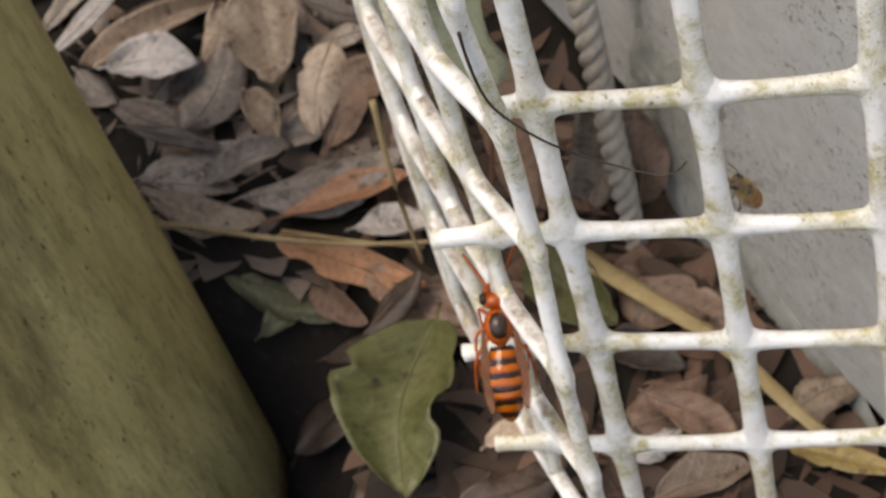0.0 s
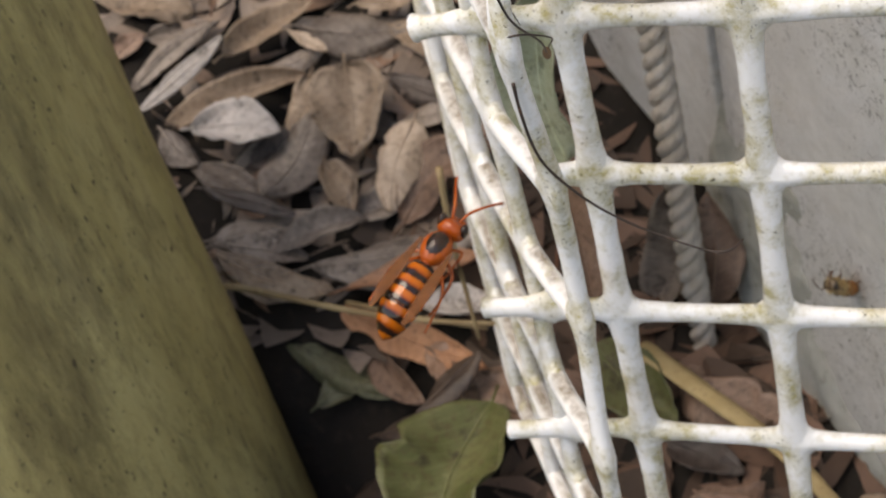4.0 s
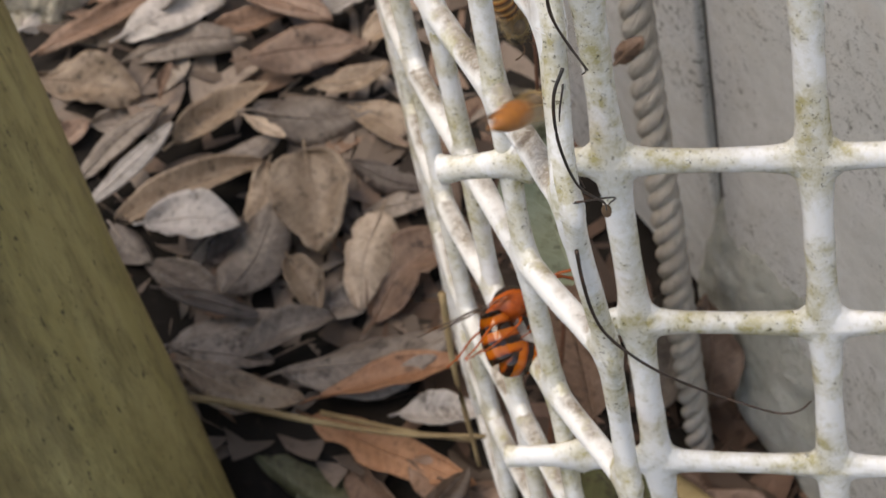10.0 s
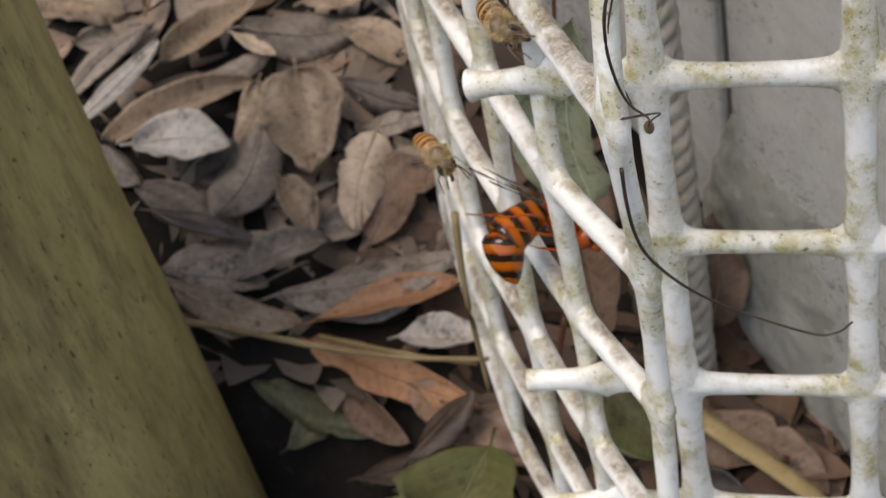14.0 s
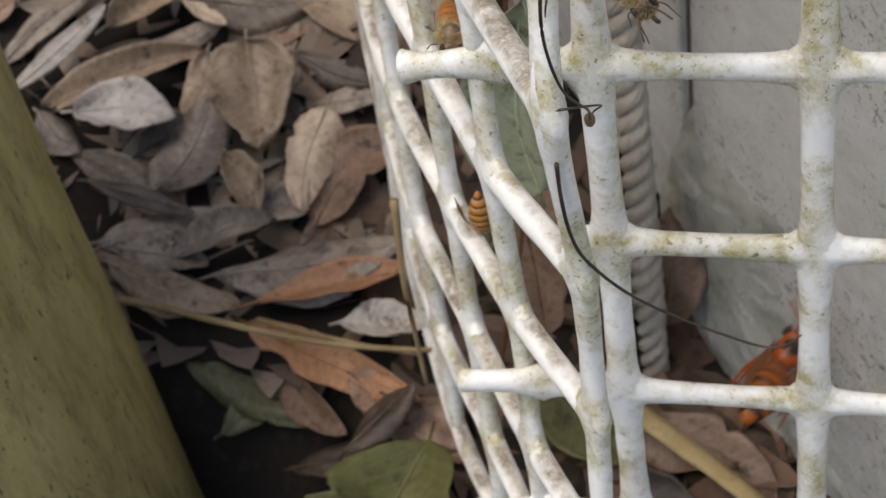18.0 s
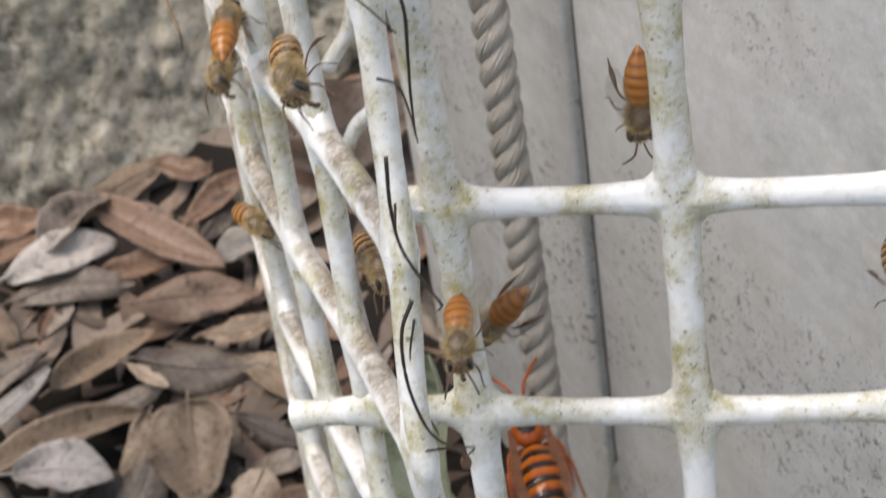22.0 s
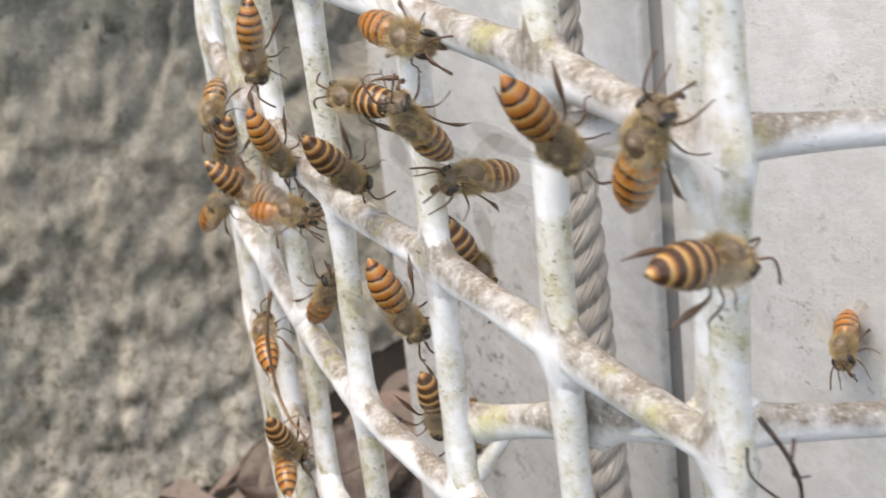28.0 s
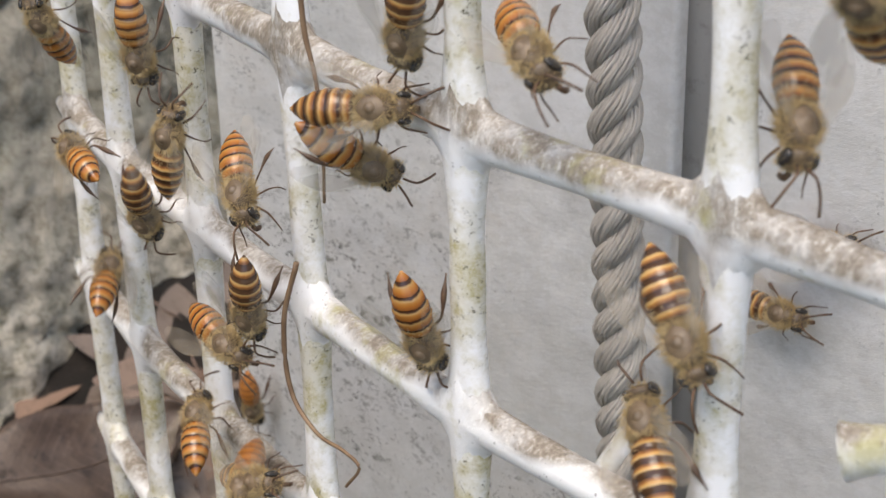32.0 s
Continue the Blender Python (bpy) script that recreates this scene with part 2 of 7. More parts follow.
def leaf_material(name, c1, c2, c3):
    """A dry leaf: side veins running from the midrib, blotches, fine specks, paler worn spots."""
    m, nt, b = mat(name, 0.5)
    tc = nt.nodes.new("ShaderNodeTexCoord")
    v = coords(nt)
    oi = nt.nodes.new("ShaderNodeObjectInfo")
    shift = nt.nodes.new("ShaderNodeVectorMath")
    shift.operation = 'ADD'
    nt.links.new(v, shift.inputs[0])
    nt.links.new(oi.outputs["Random"], shift.inputs[1])
    v = shift.outputs[0]
    f1, f2, f3 = noise_of(nt, v, 85, 5, 0.65), noise_of(nt, v, 420, 6, 0.75), noise_of(nt, v, 160, 5, 0.7)
    base = ramp(nt, f1, [(0.36, c1), (0.62, c2)])
    col = mixed(nt, base, c3, ramp(nt, f2, [(0.50, (0, 0, 0)), (0.68, (0.9, 0.9, 0.9))]))
    col = mixed(nt, col, tuple(0.35 * c for c in c3), ramp(nt, f3, [(0.56, (0, 0, 0)), (0.66, (0.8, 0.8, 0.8))]))
    col = mixed(nt, col, tuple(min(1, 1.35 * c + 0.02) for c in c2), ramp(nt, f3, [(0.30, (0.6, 0.6, 0.6)), (0.42, (0, 0, 0))]))
    sep = nt.nodes.new("ShaderNodeSeparateXYZ")
    nt.links.new(tc.outputs["Object"], sep.inputs[0])
    ax = nt.nodes.new("ShaderNodeMath")
    ax.operation = 'ABSOLUTE'
    nt.links.new(sep.outputs[0], ax.inputs[0])
    ph = nt.nodes.new("ShaderNodeMath")
    ph.operation = 'MULTIPLY_ADD'
    nt.links.new(ax.outputs[0], ph.inputs[0])
    ph.inputs[1].default_value = -0.9
    nt.links.new(sep.outputs[1], ph.inputs[2])
    sn = nt.nodes.new("ShaderNodeMath")
    sn.operation = 'PINGPONG'
    nt.links.new(ph.outputs[0], sn.inputs[0])
    sn.inputs[1].default_value = 0.0017
    mr = node(nt, "MapRange", From_Max=0.0004, To_Min=1.0, To_Max=0.0)
    nt.links.new(sn.outputs[0], mr.inputs["Value"])
    vein = ramp(nt, mr.outputs[0], [(0.0, (0, 0, 0)), (1.0, (0.32, 0.32, 0.32))])
    col = mixed(nt, col, tuple(min(1, 1.3 * c + 0.015) for c in c2), vein)
    hs = node(nt, "HueSaturation")
    vr = node(nt, "MapRange", To_Min=0.66, To_Max=1.16)
    nt.links.new(oi.outputs["Random"], vr.inputs["Value"])
    nt.links.new(vr.outputs[0], hs.inputs["Value"])
    nt.links.new(col, hs.inputs["Color"])
    nt.links.new(hs.outputs[0], b.inputs["Base Color"])
    bumped(nt, b, mixed(nt, f2, vein, 0.35), 0.6, 0.0006)
    return m


NET = net_material()
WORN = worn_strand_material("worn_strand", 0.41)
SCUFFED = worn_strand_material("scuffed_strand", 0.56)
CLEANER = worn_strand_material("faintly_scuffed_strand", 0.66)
BOARD = box_material()
# grey that stands for the shade inside the gap between the boards
GAP_SHADE = two_scale("joint", (0.24, 0.24, 0.235), (0.33, 0.33, 0.325), (0.18, 0.178, 0.17), 40, 300, 0.9)
MORTAR = two_scale("mortar", (0.31, 0.318, 0.285), (0.44, 0.445, 0.415), (0.20, 0.21, 0.165), 60, 420, 0.95, 0.9, 0.0012)
# darker than damp humus: the shade between the leaves is in this colour
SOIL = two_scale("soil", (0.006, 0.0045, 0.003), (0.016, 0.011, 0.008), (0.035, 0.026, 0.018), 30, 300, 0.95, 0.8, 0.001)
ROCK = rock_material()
BARK = bark_material()
ROPE = two_scale("rope_fibre", (0.40, 0.365, 0.32), (0.54, 0.50, 0.45), (0.27, 0.24, 0.20), 110, 1100, 0.95, 0.9, 0.0006, stretch=(1, 1, 0.35))
WIRE = two_scale("rusty_wire", (0.02, 0.016, 0.014), (0.05, 0.032, 0.024), (0.13, 0.055, 0.03), 200, 900, 0.5)
TENDRIL = two_scale("dry_tendril", (0.13, 0.075, 0.04), (0.22, 0.14, 0.08), (0.09, 0.05, 0.03), 150, 700, 0.6)
RED_STALK = two_scale("red_stalk", (0.10, 0.040, 0.022), (0.16, 0.065, 0.036), (0.06, 0.03, 0.02), 150, 700, 0.6)
STICK = two_scale("dry_stalk", (0.22, 0.15, 0.075), (0.34, 0.26, 0.14), (0.14, 0.09, 0.05), 80, 500, 0.7)
LEAF_GREY = leaf_material("leaf_grey_brown", (0.184, 0.147, 0.125), (0.316, 0.265, 0.228), (0.103, 0.077, 0.062))
LEAF_TAN = leaf_material("leaf_tan", (0.267, 0.190, 0.133), (0.393, 0.301, 0.224), (0.154, 0.105, 0.070))
LEAF_RED = leaf_material("leaf_orange_brown", (0.205, 0.122, 0.082), (0.295, 0.187, 0.133), (0.132, 0.077, 0.053))
LEAF_GREEN = leaf_material("leaf_green", (0.075, 0.088, 0.026), (0.13, 0.135, 0.052), (0.085, 0.055, 0.026))
LEAF_ORANGE = leaf_material("leaf_orange", (0.33, 0.16, 0.085), (0.42, 0.22, 0.125), (0.22, 0.11, 0.06))
LEAF_PALE = leaf_material("leaf_pale_green", (0.42, 0.46, 0.31), (0.52, 0.56, 0.41), (0.33, 0.34, 0.20))
LEAF_CREAM = leaf_material("leaf_cream", (0.42, 0.32, 0.24), (0.53, 0.42, 0.33), (0.29, 0.21, 0.15))
LEAF_SILVER = leaf_material("leaf_silver", (0.403, 0.370, 0.347), (0.526, 0.482, 0.459), (0.246, 0.213, 0.190))
LEAF_OLIVE = leaf_material("leaf_olive", (0.098, 0.098, 0.052), (0.154, 0.147, 0.084), (0.070, 0.056, 0.035))
LEAF_SALMON = leaf_material("leaf_salmon", (0.25, 0.155, 0.112), (0.33, 0.228, 0.175), (0.155, 0.102, 0.078))
LEAF_YELLOW = leaf_material("leaf_yellow", (0.30, 0.21, 0.07), (0.40, 0.30, 0.12), (0.20, 0.12, 0.05))
STRAW = two_scale("straw", (0.36, 0.27, 0.13), (0.46, 0.36, 0.19), (0.26, 0.18, 0.09), 80, 500, 0.7)
LEAF_BROWN = leaf_material("leaf_dark_brown", (0.055, 0.036, 0.028), (0.10, 0.068, 0.05), (0.035, 0.024, 0.02))
LEAF_DARK = leaf_material("leaf_dark", (0.06, 0.045, 0.04), (0.11, 0.085, 0.075), (0.04, 0.03, 0.025))


# ---- mesh helpers ----
def link(name, bm, material, parent=None, smooth=True):
    me = bpy.data.meshes.new(name)
    bm.to_mesh(me)
    bm.free()
    if smooth:
        me.shade_smooth()
    me.materials.append(material)
    ob = new(name, me)
    if parent:
        ob.parent = parent
    return ob


def part(name, bm, material, parent, label=""):
    ob = link(name, bm, material, parent)
    return tagged(ob, label) if label else ob


def tube(bm, pts, radii, seg=10, flat=1.0, up=(0, 0, 1), turn=0.0, caps=True):
    """Sweeps a round or, with flat below 1, an oval section along pts; up: the side that the flat axis keeps to."""
    pts = [Vector(p) for p in pts]
    rings = []
    n = len(pts)
    for i, p in enumerate(pts):
        d = (pts[min(i + 1, n - 1)] - pts[max(i - 1, 0)]).normalized()
        u = Vector(up) - d * d.dot(Vector(up))
        if u.length < 1e-4:
            u = d.orthogonal()
        u.normalize()
        w = d.cross(u)
        r = radii[i] if isinstance(radii, (list, tuple)) else radii
        r, ru = r if isinstance(r, tuple) else (r, r * flat)
        ring = []
        for s in range(seg):
            a = 2 * math.pi * s / seg + turn
            ring.append(bm.verts.new(p + w * (r * math.cos(a)) + u * (ru * math.sin(a))))
        rings.append(ring)
    for a, b in zip(rings, rings[1:]):
        for s in range(seg):
            bm.faces.new((a[s], a[(s + 1) % seg], b[(s + 1) % seg], b[s]))
    if caps:
        bm.faces.new(rings[0][::-1])
        bm.faces.new(rings[-1])
    return bm


def smooth_line(pts, per=6):
    """Points along a Catmull-Rom curve through pts."""
    p = [Vector(q) for q in pts]
    p = [p[0] * 2 - p[1]] + p + [p[-1] * 2 - p[-2]]
    out = []
    for i in range(1, len(p) - 2):
        for k in range(per):
            t = k / per
            out.append(0.5 * (2 * p[i] + (p[i + 1] - p[i - 1]) * t + (2 * p[i - 1] - 5 * p[i] + 4 * p[i + 1] - p[i + 2]) * t * t
                              + (3 * p[i] - p[i - 1] - 3 * p[i + 1] + p[i + 2]) * t ** 3))
    return out + [p[-2]]


def blob(bm, centre, size, rot=None, seg=12, rings=8):
    """An ellipsoid."""
    m = Matrix.Translation(centre) @ (rot.to_4x4() if rot else Matrix()) @ Matrix.Diagonal((*size, 1))
    bmesh.ops.create_uvsphere(bm, u_segments=seg, v_segments=rings, radius=1.0, matrix=m)
    return bm


def jit(*key):
    """A fixed value in -1..1 for a key."""
    return noise.noise(Vector((key[0] * 7.31 + 0.37, (key[1] if len(key) > 1 else 0) * 5.17 + 0.71, (key[2] if len(key) > 2 else 0) * 3.3 + 0.13)))


# ---- ground, rock, wall ----
def ground_z(x, y):
    z = -0.122 - 0.012 * max(0.0, min(1.0, (x + 0.07) / 0.06)) + 0.40 * max(0.0, min(y, 0.32) - 0.125) + 0.28 * max(0.0, min(-x, 0.4) - 0.11)
    # a hollow added beside the post, so that the ground there lies in shade
    fall = max(0.0, min(1.0, (-0.062 - x) / 0.03)) * max(0.0, min(1.0, (0.088 - y) / 0.035))
    z -= 0.06 * fall * fall * (3 - 2 * fall)
    return z + 0.006 * noise.noise(Vector((x * 18, y * 18, 0)))


def make_ground():
    bm = bmesh.new()
    fine = [i * 0.012 for i in range(-50, 51)]
    far = [0.8, 1.2, 2, 4, 9, 25, 80, 300]
    ax = [-v for v in far[::-1]] + fine + far
    vs = [[bm.verts.new((x - 0.05, y + 0.1, ground_z(x - 0.05, y + 0.1))) for y in ax] for x in ax]
    for i in range(len(ax) - 1):
        for j in range(len(ax) - 1):
            bm.faces.new((vs[i][j], vs[i + 1][j], vs[i + 1][j + 1], vs[i][j + 1]))
    return tagged(link("ground", bm, SOIL), "dark damp soil under fallen leaves, blackened further for shade", "ground", kind="structure")


make_ground()


def rock_y(x, z=-0.063):
    """Where the rock face stands, before its roughness."""
    return 0.2475 + 0.9 * (max(x, -0.2) + 0.15) + 0.3 * (min(x, -0.2) + 0.2) + 0.42 * (min(z, 0.05) + 0.063) + 0.15 * max(0.0, z - 0.05)


def make_rock():
    bm = bmesh.new()
    nu, nv = 300, 220
    grid = []
    for i in range(nu):
        row = []
        for j in range(nv):
            e = 2.0 * i / (nu - 1) - 1
            x = -0.19 + 0.18 * e + 0.38 * e ** 5
            z = -0.16 + 0.42 * (j / (nv - 1)) + 0.20 * (j / (nv - 1)) ** 4
            y = rock_y(x, z)
            p = Vector((x, y, z))
            f = noise.fractal(p * 14, 1.0, 2.0, 5) * 0.0050 + noise.fractal(p * 75, 0.8, 2.1, 5) * 0.0036 + noise.fractal(p * 260, 0.8, 2.0, 3) * 0.0016
            f -= 0.0035 * max(0, 1 - abs(noise.noise(p * 16 + Vector((3, 1, 2)))) * 16) + 0.003 * max(0, noise.noise(p * 95) - 0.25)
            row.append(bm.verts.new((x, y - f, z)))
        grid.append(row)
    for i in range(nu - 1):
        for j in range(nv - 1):
            bm.faces.new((grid[i][j], grid[i + 1][j], grid[i + 1][j + 1], grid[i][j + 1]))
    back = [bm.verts.new(Vector(v.co) + Vector((-0.02, 0.25, -0.02))) for v in (grid[0][0], grid[-1][0], grid[-1][-1], grid[0][-1])]
    bm.faces.new(back)
    bm.faces.new([r[-1] for r in grid] + [back[2], back[3]])
    bm.faces.new([v for v in grid[0]][::-1] + [back[0], back[3]][0:2])
    bm.faces.new([v for v in grid[-1]] + [back[2], back[1]])
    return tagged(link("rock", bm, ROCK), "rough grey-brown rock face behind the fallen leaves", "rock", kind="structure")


make_rock()

WALL_DIR = Vector((-0.55, 0.835, 0)).normalized()
WALL_OUT = Vector((-0.835, -0.55, 0)).normalized()
WALL_AT = Vector((0.001, 0.1115, 0))


def on_wall(s, z, out=0.0):
    """A place on the board wall: s along it from the groove, away from the viewer; out: towards the net."""
    return WALL_AT + WALL_DIR * s + Vector((0, 0, z)) + WALL_OUT * out


def slab(bm, s0, s1, z0, z1, out0, out1, bevel=0.0):
    vs = [bm.verts.new(on_wall(s, z, o)) for o in (out0, out1) for z in (z0, z1) for s in (s0, s1)]
    for f in ((0, 1, 3, 2), (4, 6, 7, 5), (0, 4, 5, 1), (2, 3, 7, 6), (0, 2, 6, 4), (1, 5, 7, 3)):
        bm.faces.new([vs[i] for i in f])
    bmesh.ops.recalc_face_normals(bm, faces=bm.faces)
    if bevel:
        bmesh.ops.bevel(bm, geom=list(bm.edges), offset=bevel, segments=3, affect='EDGES', profile=0.5)
    return bm


def make_box():
    box = tagged(new("hive_box"), "weathered white beehive box with stained, speckled boards", "hive")
    box.location = on_wall(0.02, -0.10, -0.1)
    inv = Matrix.Translation(-box.location)

    def add(name, bm, m, label=""):
        bm.transform(inv)
        return part(name, bm, m, box, label)
    add("board", slab(bmesh.new(), -0.30, -0.0036, -0.126, 0.33, -0.24, 0.0, 0.0022), BOARD, "white painted board with dark specks")
    add("corner_board", slab(bmesh.new(), 0.0030, 0.105, -0.104, 0.33, -0.24, -0.0010, 0.0012), BOARD, "white corner board in shade")
    # strip added to fill the gap, with the shadow band as its colour
    add("gap_shade_strip", slab(bmesh.new(), -0.0044, 0.0040, -0.112, 0.325, -0.021, -0.0034), GAP_SHADE, "grey strip between the boards, coloured for the shade of the gap")
    add("backing_board", slab(bmesh.new(), -0.29, 0.095, -0.17, 0.32, -0.235, -0.022), BOARD)
    add("mortar_patch", mortar(), MORTAR, "rough grey mortar lump at the foot of the box")


def mortar():
    """The lump of rough mortar that closes the joint at the foot of the box, with a rounded end."""
    edge = ((-0.142, -0.030), (-0.1355, -0.0127), (-0.1263, 0.0023), (-0.1166, 0.0125), (-0.1095, 0.0180), (-0.1010, 0.0178), (-0.0850, 0.0115), (-0.0656, 0.0040), (-0.052, -0.004))
    bm = bmesh.new()
    nu, nv = 64, 64
    grid = []
    for j in range(nv + 1):
        z = edge[0][0] + (edge[-1][0] - edge[0][0]) * j / nv
        end = np.interp(z, [e[0] for e in edge], [e[1] for e in edge])
        row = []
        for i in range(nu + 1):
            d = 0.088 * (i / nu) ** 1.8
            s_at = end - d
            far = max(0.0, min(1.0, (d - 0.022 - 0.6 * max(0.0, -0.075 - z)) / 0.035))
            high = max(0.0, min(1.0, (z + 0.090) / 0.030))
            out = 0.0012 - 0.016 * max(0.0, 1 - d / 0.007) ** 2 - 0.0030 * max(far, high) ** 2
            p = Vector((s_at, z, 0))
            out += 0.0011 * noise.fractal(p * 90, 0.9, 2.0, 5) + 0.0005 * noise.noise(p * 420)
            row.append(bm.verts.new(on_wall(s_at, z, out)))
        grid.append(row)
    for a, b in zip(grid, grid[1:]):
        for i in range(nu):
            bm.faces.new((a[i], a[i + 1], b[i + 1], b[i]))
    back = [bm.verts.new(on_wall(edge[k][1] - 0.002, edge[k][0], -0.022)) for k in range(len(edge))]
    front = [row[0] for row in grid]
    step = nv // (len(edge) - 1)
    for k in range(len(edge) - 1):
        bm.faces.new(front[k * step:(k + 1) * step + 1] + [back[k + 1], back[k]])
    bmesh.ops.recalc_face_normals(bm, faces=bm.faces)
    return bm


make_box()


# ---- tree post ----
def make_post():
    post = tagged(new("wooden_post"), "thick olive-brown mossy wooden post with dark pits", "post")
    bm = bmesh.new()
    seg, rings = 48, 30
    low, high = Vector((-0.1632, 0.0307, -0.17)), Vector((-0.1884, 0.0404, 0.110))
    rows = []
    for i in range(rings + 1):
        t = i / rings
        c = low.lerp(high, t)
        r = 0.0599
        if t > 0.97:
            r -= 0.004 * ((t - 0.97) / 0.03) ** 2
        rows.append([bm.verts.new(c + Vector((math.cos(a), math.sin(a), 0)) * (r + 0.0012 * noise.noise(Vector((math.cos(a) * 3, math.sin(a) * 3, t * 4)))))
                     for a in (2 * math.pi * s / seg for s in range(seg))])
    for a, b in zip(rows, rows[1:]):
        for s in range(seg):
            bm.faces.new((a[s], a[(s + 1) % seg], b[(s + 1) % seg], b[s]))
    bm.faces.new(rows[-1])
    bm.faces.new(rows[0][::-1])
    part("trunk", bm, BARK, post)


make_post()


# ---- net ----
A_PITCH = 0.0313


def a_node(i, k):
    """Crossing of upright i and cross strand k of the front panel."""
    x = 0.0022 + 0.0283 * i - 0.0003 * k
    y = -0.0008 + 0.0012 * jit(i, k, 1) - 0.0025 * max(0, k - 2)
    return Vector((x, y, A_PITCH * k - 0.0004 + 0.0006 * jit(i, k, 2)))


B_Y = (-0.0215, 0.0022, 0.0275, 0.0550, 0.0835, 0.1100, 0.1350, 0.1580)
B_X = (0.0013, -0.0138, -0.0285, -0.0433, -0.0555, -0.0655, -0.0740, -0.0800)


B_OUT = (-0.885, -0.465, 0.0)


def b_node(j, k):
    """Crossing of upright j and cross strand k of the side panel."""
    z = 0.0105 + 0.0300 * k + (0.002 if j == 0 and k < 2 else -0.0025 if j == 0 else 0.0)
    y = B_Y[j] + (-0.005 if (j, k) == (0, 1) else 0.003 if j == 0 and k in (-1, 3) else 0.0)
    z -= 0.0015 if j > 1 and k == 2 else 0.0
    return Vector((B_X[j] + 0.0008 * jit(j, k, 5), y + 0.001 * jit(j, k, 6), z + 0.0008 * jit(j, k, 7)))


def strand(name, nodes, r, parent, material, flat=1.0, up=(0, 1, 0), flare=0.55, ends=(0.0, 0.0), reach=0.0030, per=16, swell=0.0):
    """One strand of net through its crossings, thicker where another strand is moulded to it. ends: swelling of the cut ends."""
    pts = smooth_line(nodes, per)
    stops = [Vector(n) for n in nodes]
    rad = []
    for n, p in enumerate(pts):
        near = min((p - s).length for s in stops[1:-1]) if len(stops) > 2 else 1
        rough = 1 + 0.07 * noise.noise(p * 160)
        cut = 1 + ends[0] * math.exp(-n / 2.2) + ends[1] * math.exp(-(len(pts) - 1 - n) / 2.2)
        rad.append((r * rough * cut * (1 + flare * math.exp(-near / reach)), r * flat * rough * cut * (1 + swell * math.exp(-near / reach))))
    return part(name, tube(bmesh.new(), pts, rad, 12, flat, up), material, parent)


def joint(at, along, across, out, length, thick, parent, material, stub=1.0):
    """The moulded web where two strands cross: a four-armed pad with hollow sides, domed to front and back; stub: how far its arm against along reaches."""
    e1, n = Vector(along).normalized(), Vector(out).normalized()
    n = (n - e1 * n.dot(e1)).normalized()
    e2 = Vector(across).normalized()
    bm = bmesh.new()
    seg, rings, p = 32, 5, 0.62
    sheets = []
    for side in (1, -1):
        rows = []
        for k in range(1, rings + 1):
            q = k / rings
            row = []
            for s in range(seg):
                a = 2 * math.pi * s / seg
                r = length * (abs(math.cos(a)) ** p + abs(math.sin(a)) ** p) ** (-1 / p) * q
                if math.cos(a) < 0:
                    r *= 1 + (stub - 1) * math.cos(a) ** 2
                row.append(bm.verts.new(at + e1 * (r * math.cos(a)) + e2 * (r * math.sin(a)) + n * (side * thick * math.sqrt(max(0.0, 1 - 0.98 * q * q)))))
            rows.append(row)
        top = bm.verts.new(at + n * (side * thick))
        for s in range(seg):
            f = (top, rows[0][s], rows[0][(s + 1) % seg])
            bm.faces.new(f if side > 0 else f[::-1])
            for a, b in zip(rows, rows[1:]):
                f = (a[s], b[s], b[(s + 1) % seg], a[(s + 1) % seg])
                bm.faces.new(f if side > 0 else f[::-1])
        sheets.append(rows[-1])
    for s in range(seg):
        bm.faces.new((sheets[0][s], sheets[1][s], sheets[1][(s + 1) % seg], sheets[0][(s + 1) % seg]))
    bmesh.ops.recalc_face_normals(bm, faces=bm.faces)
    return part("joint", bm, material, parent)


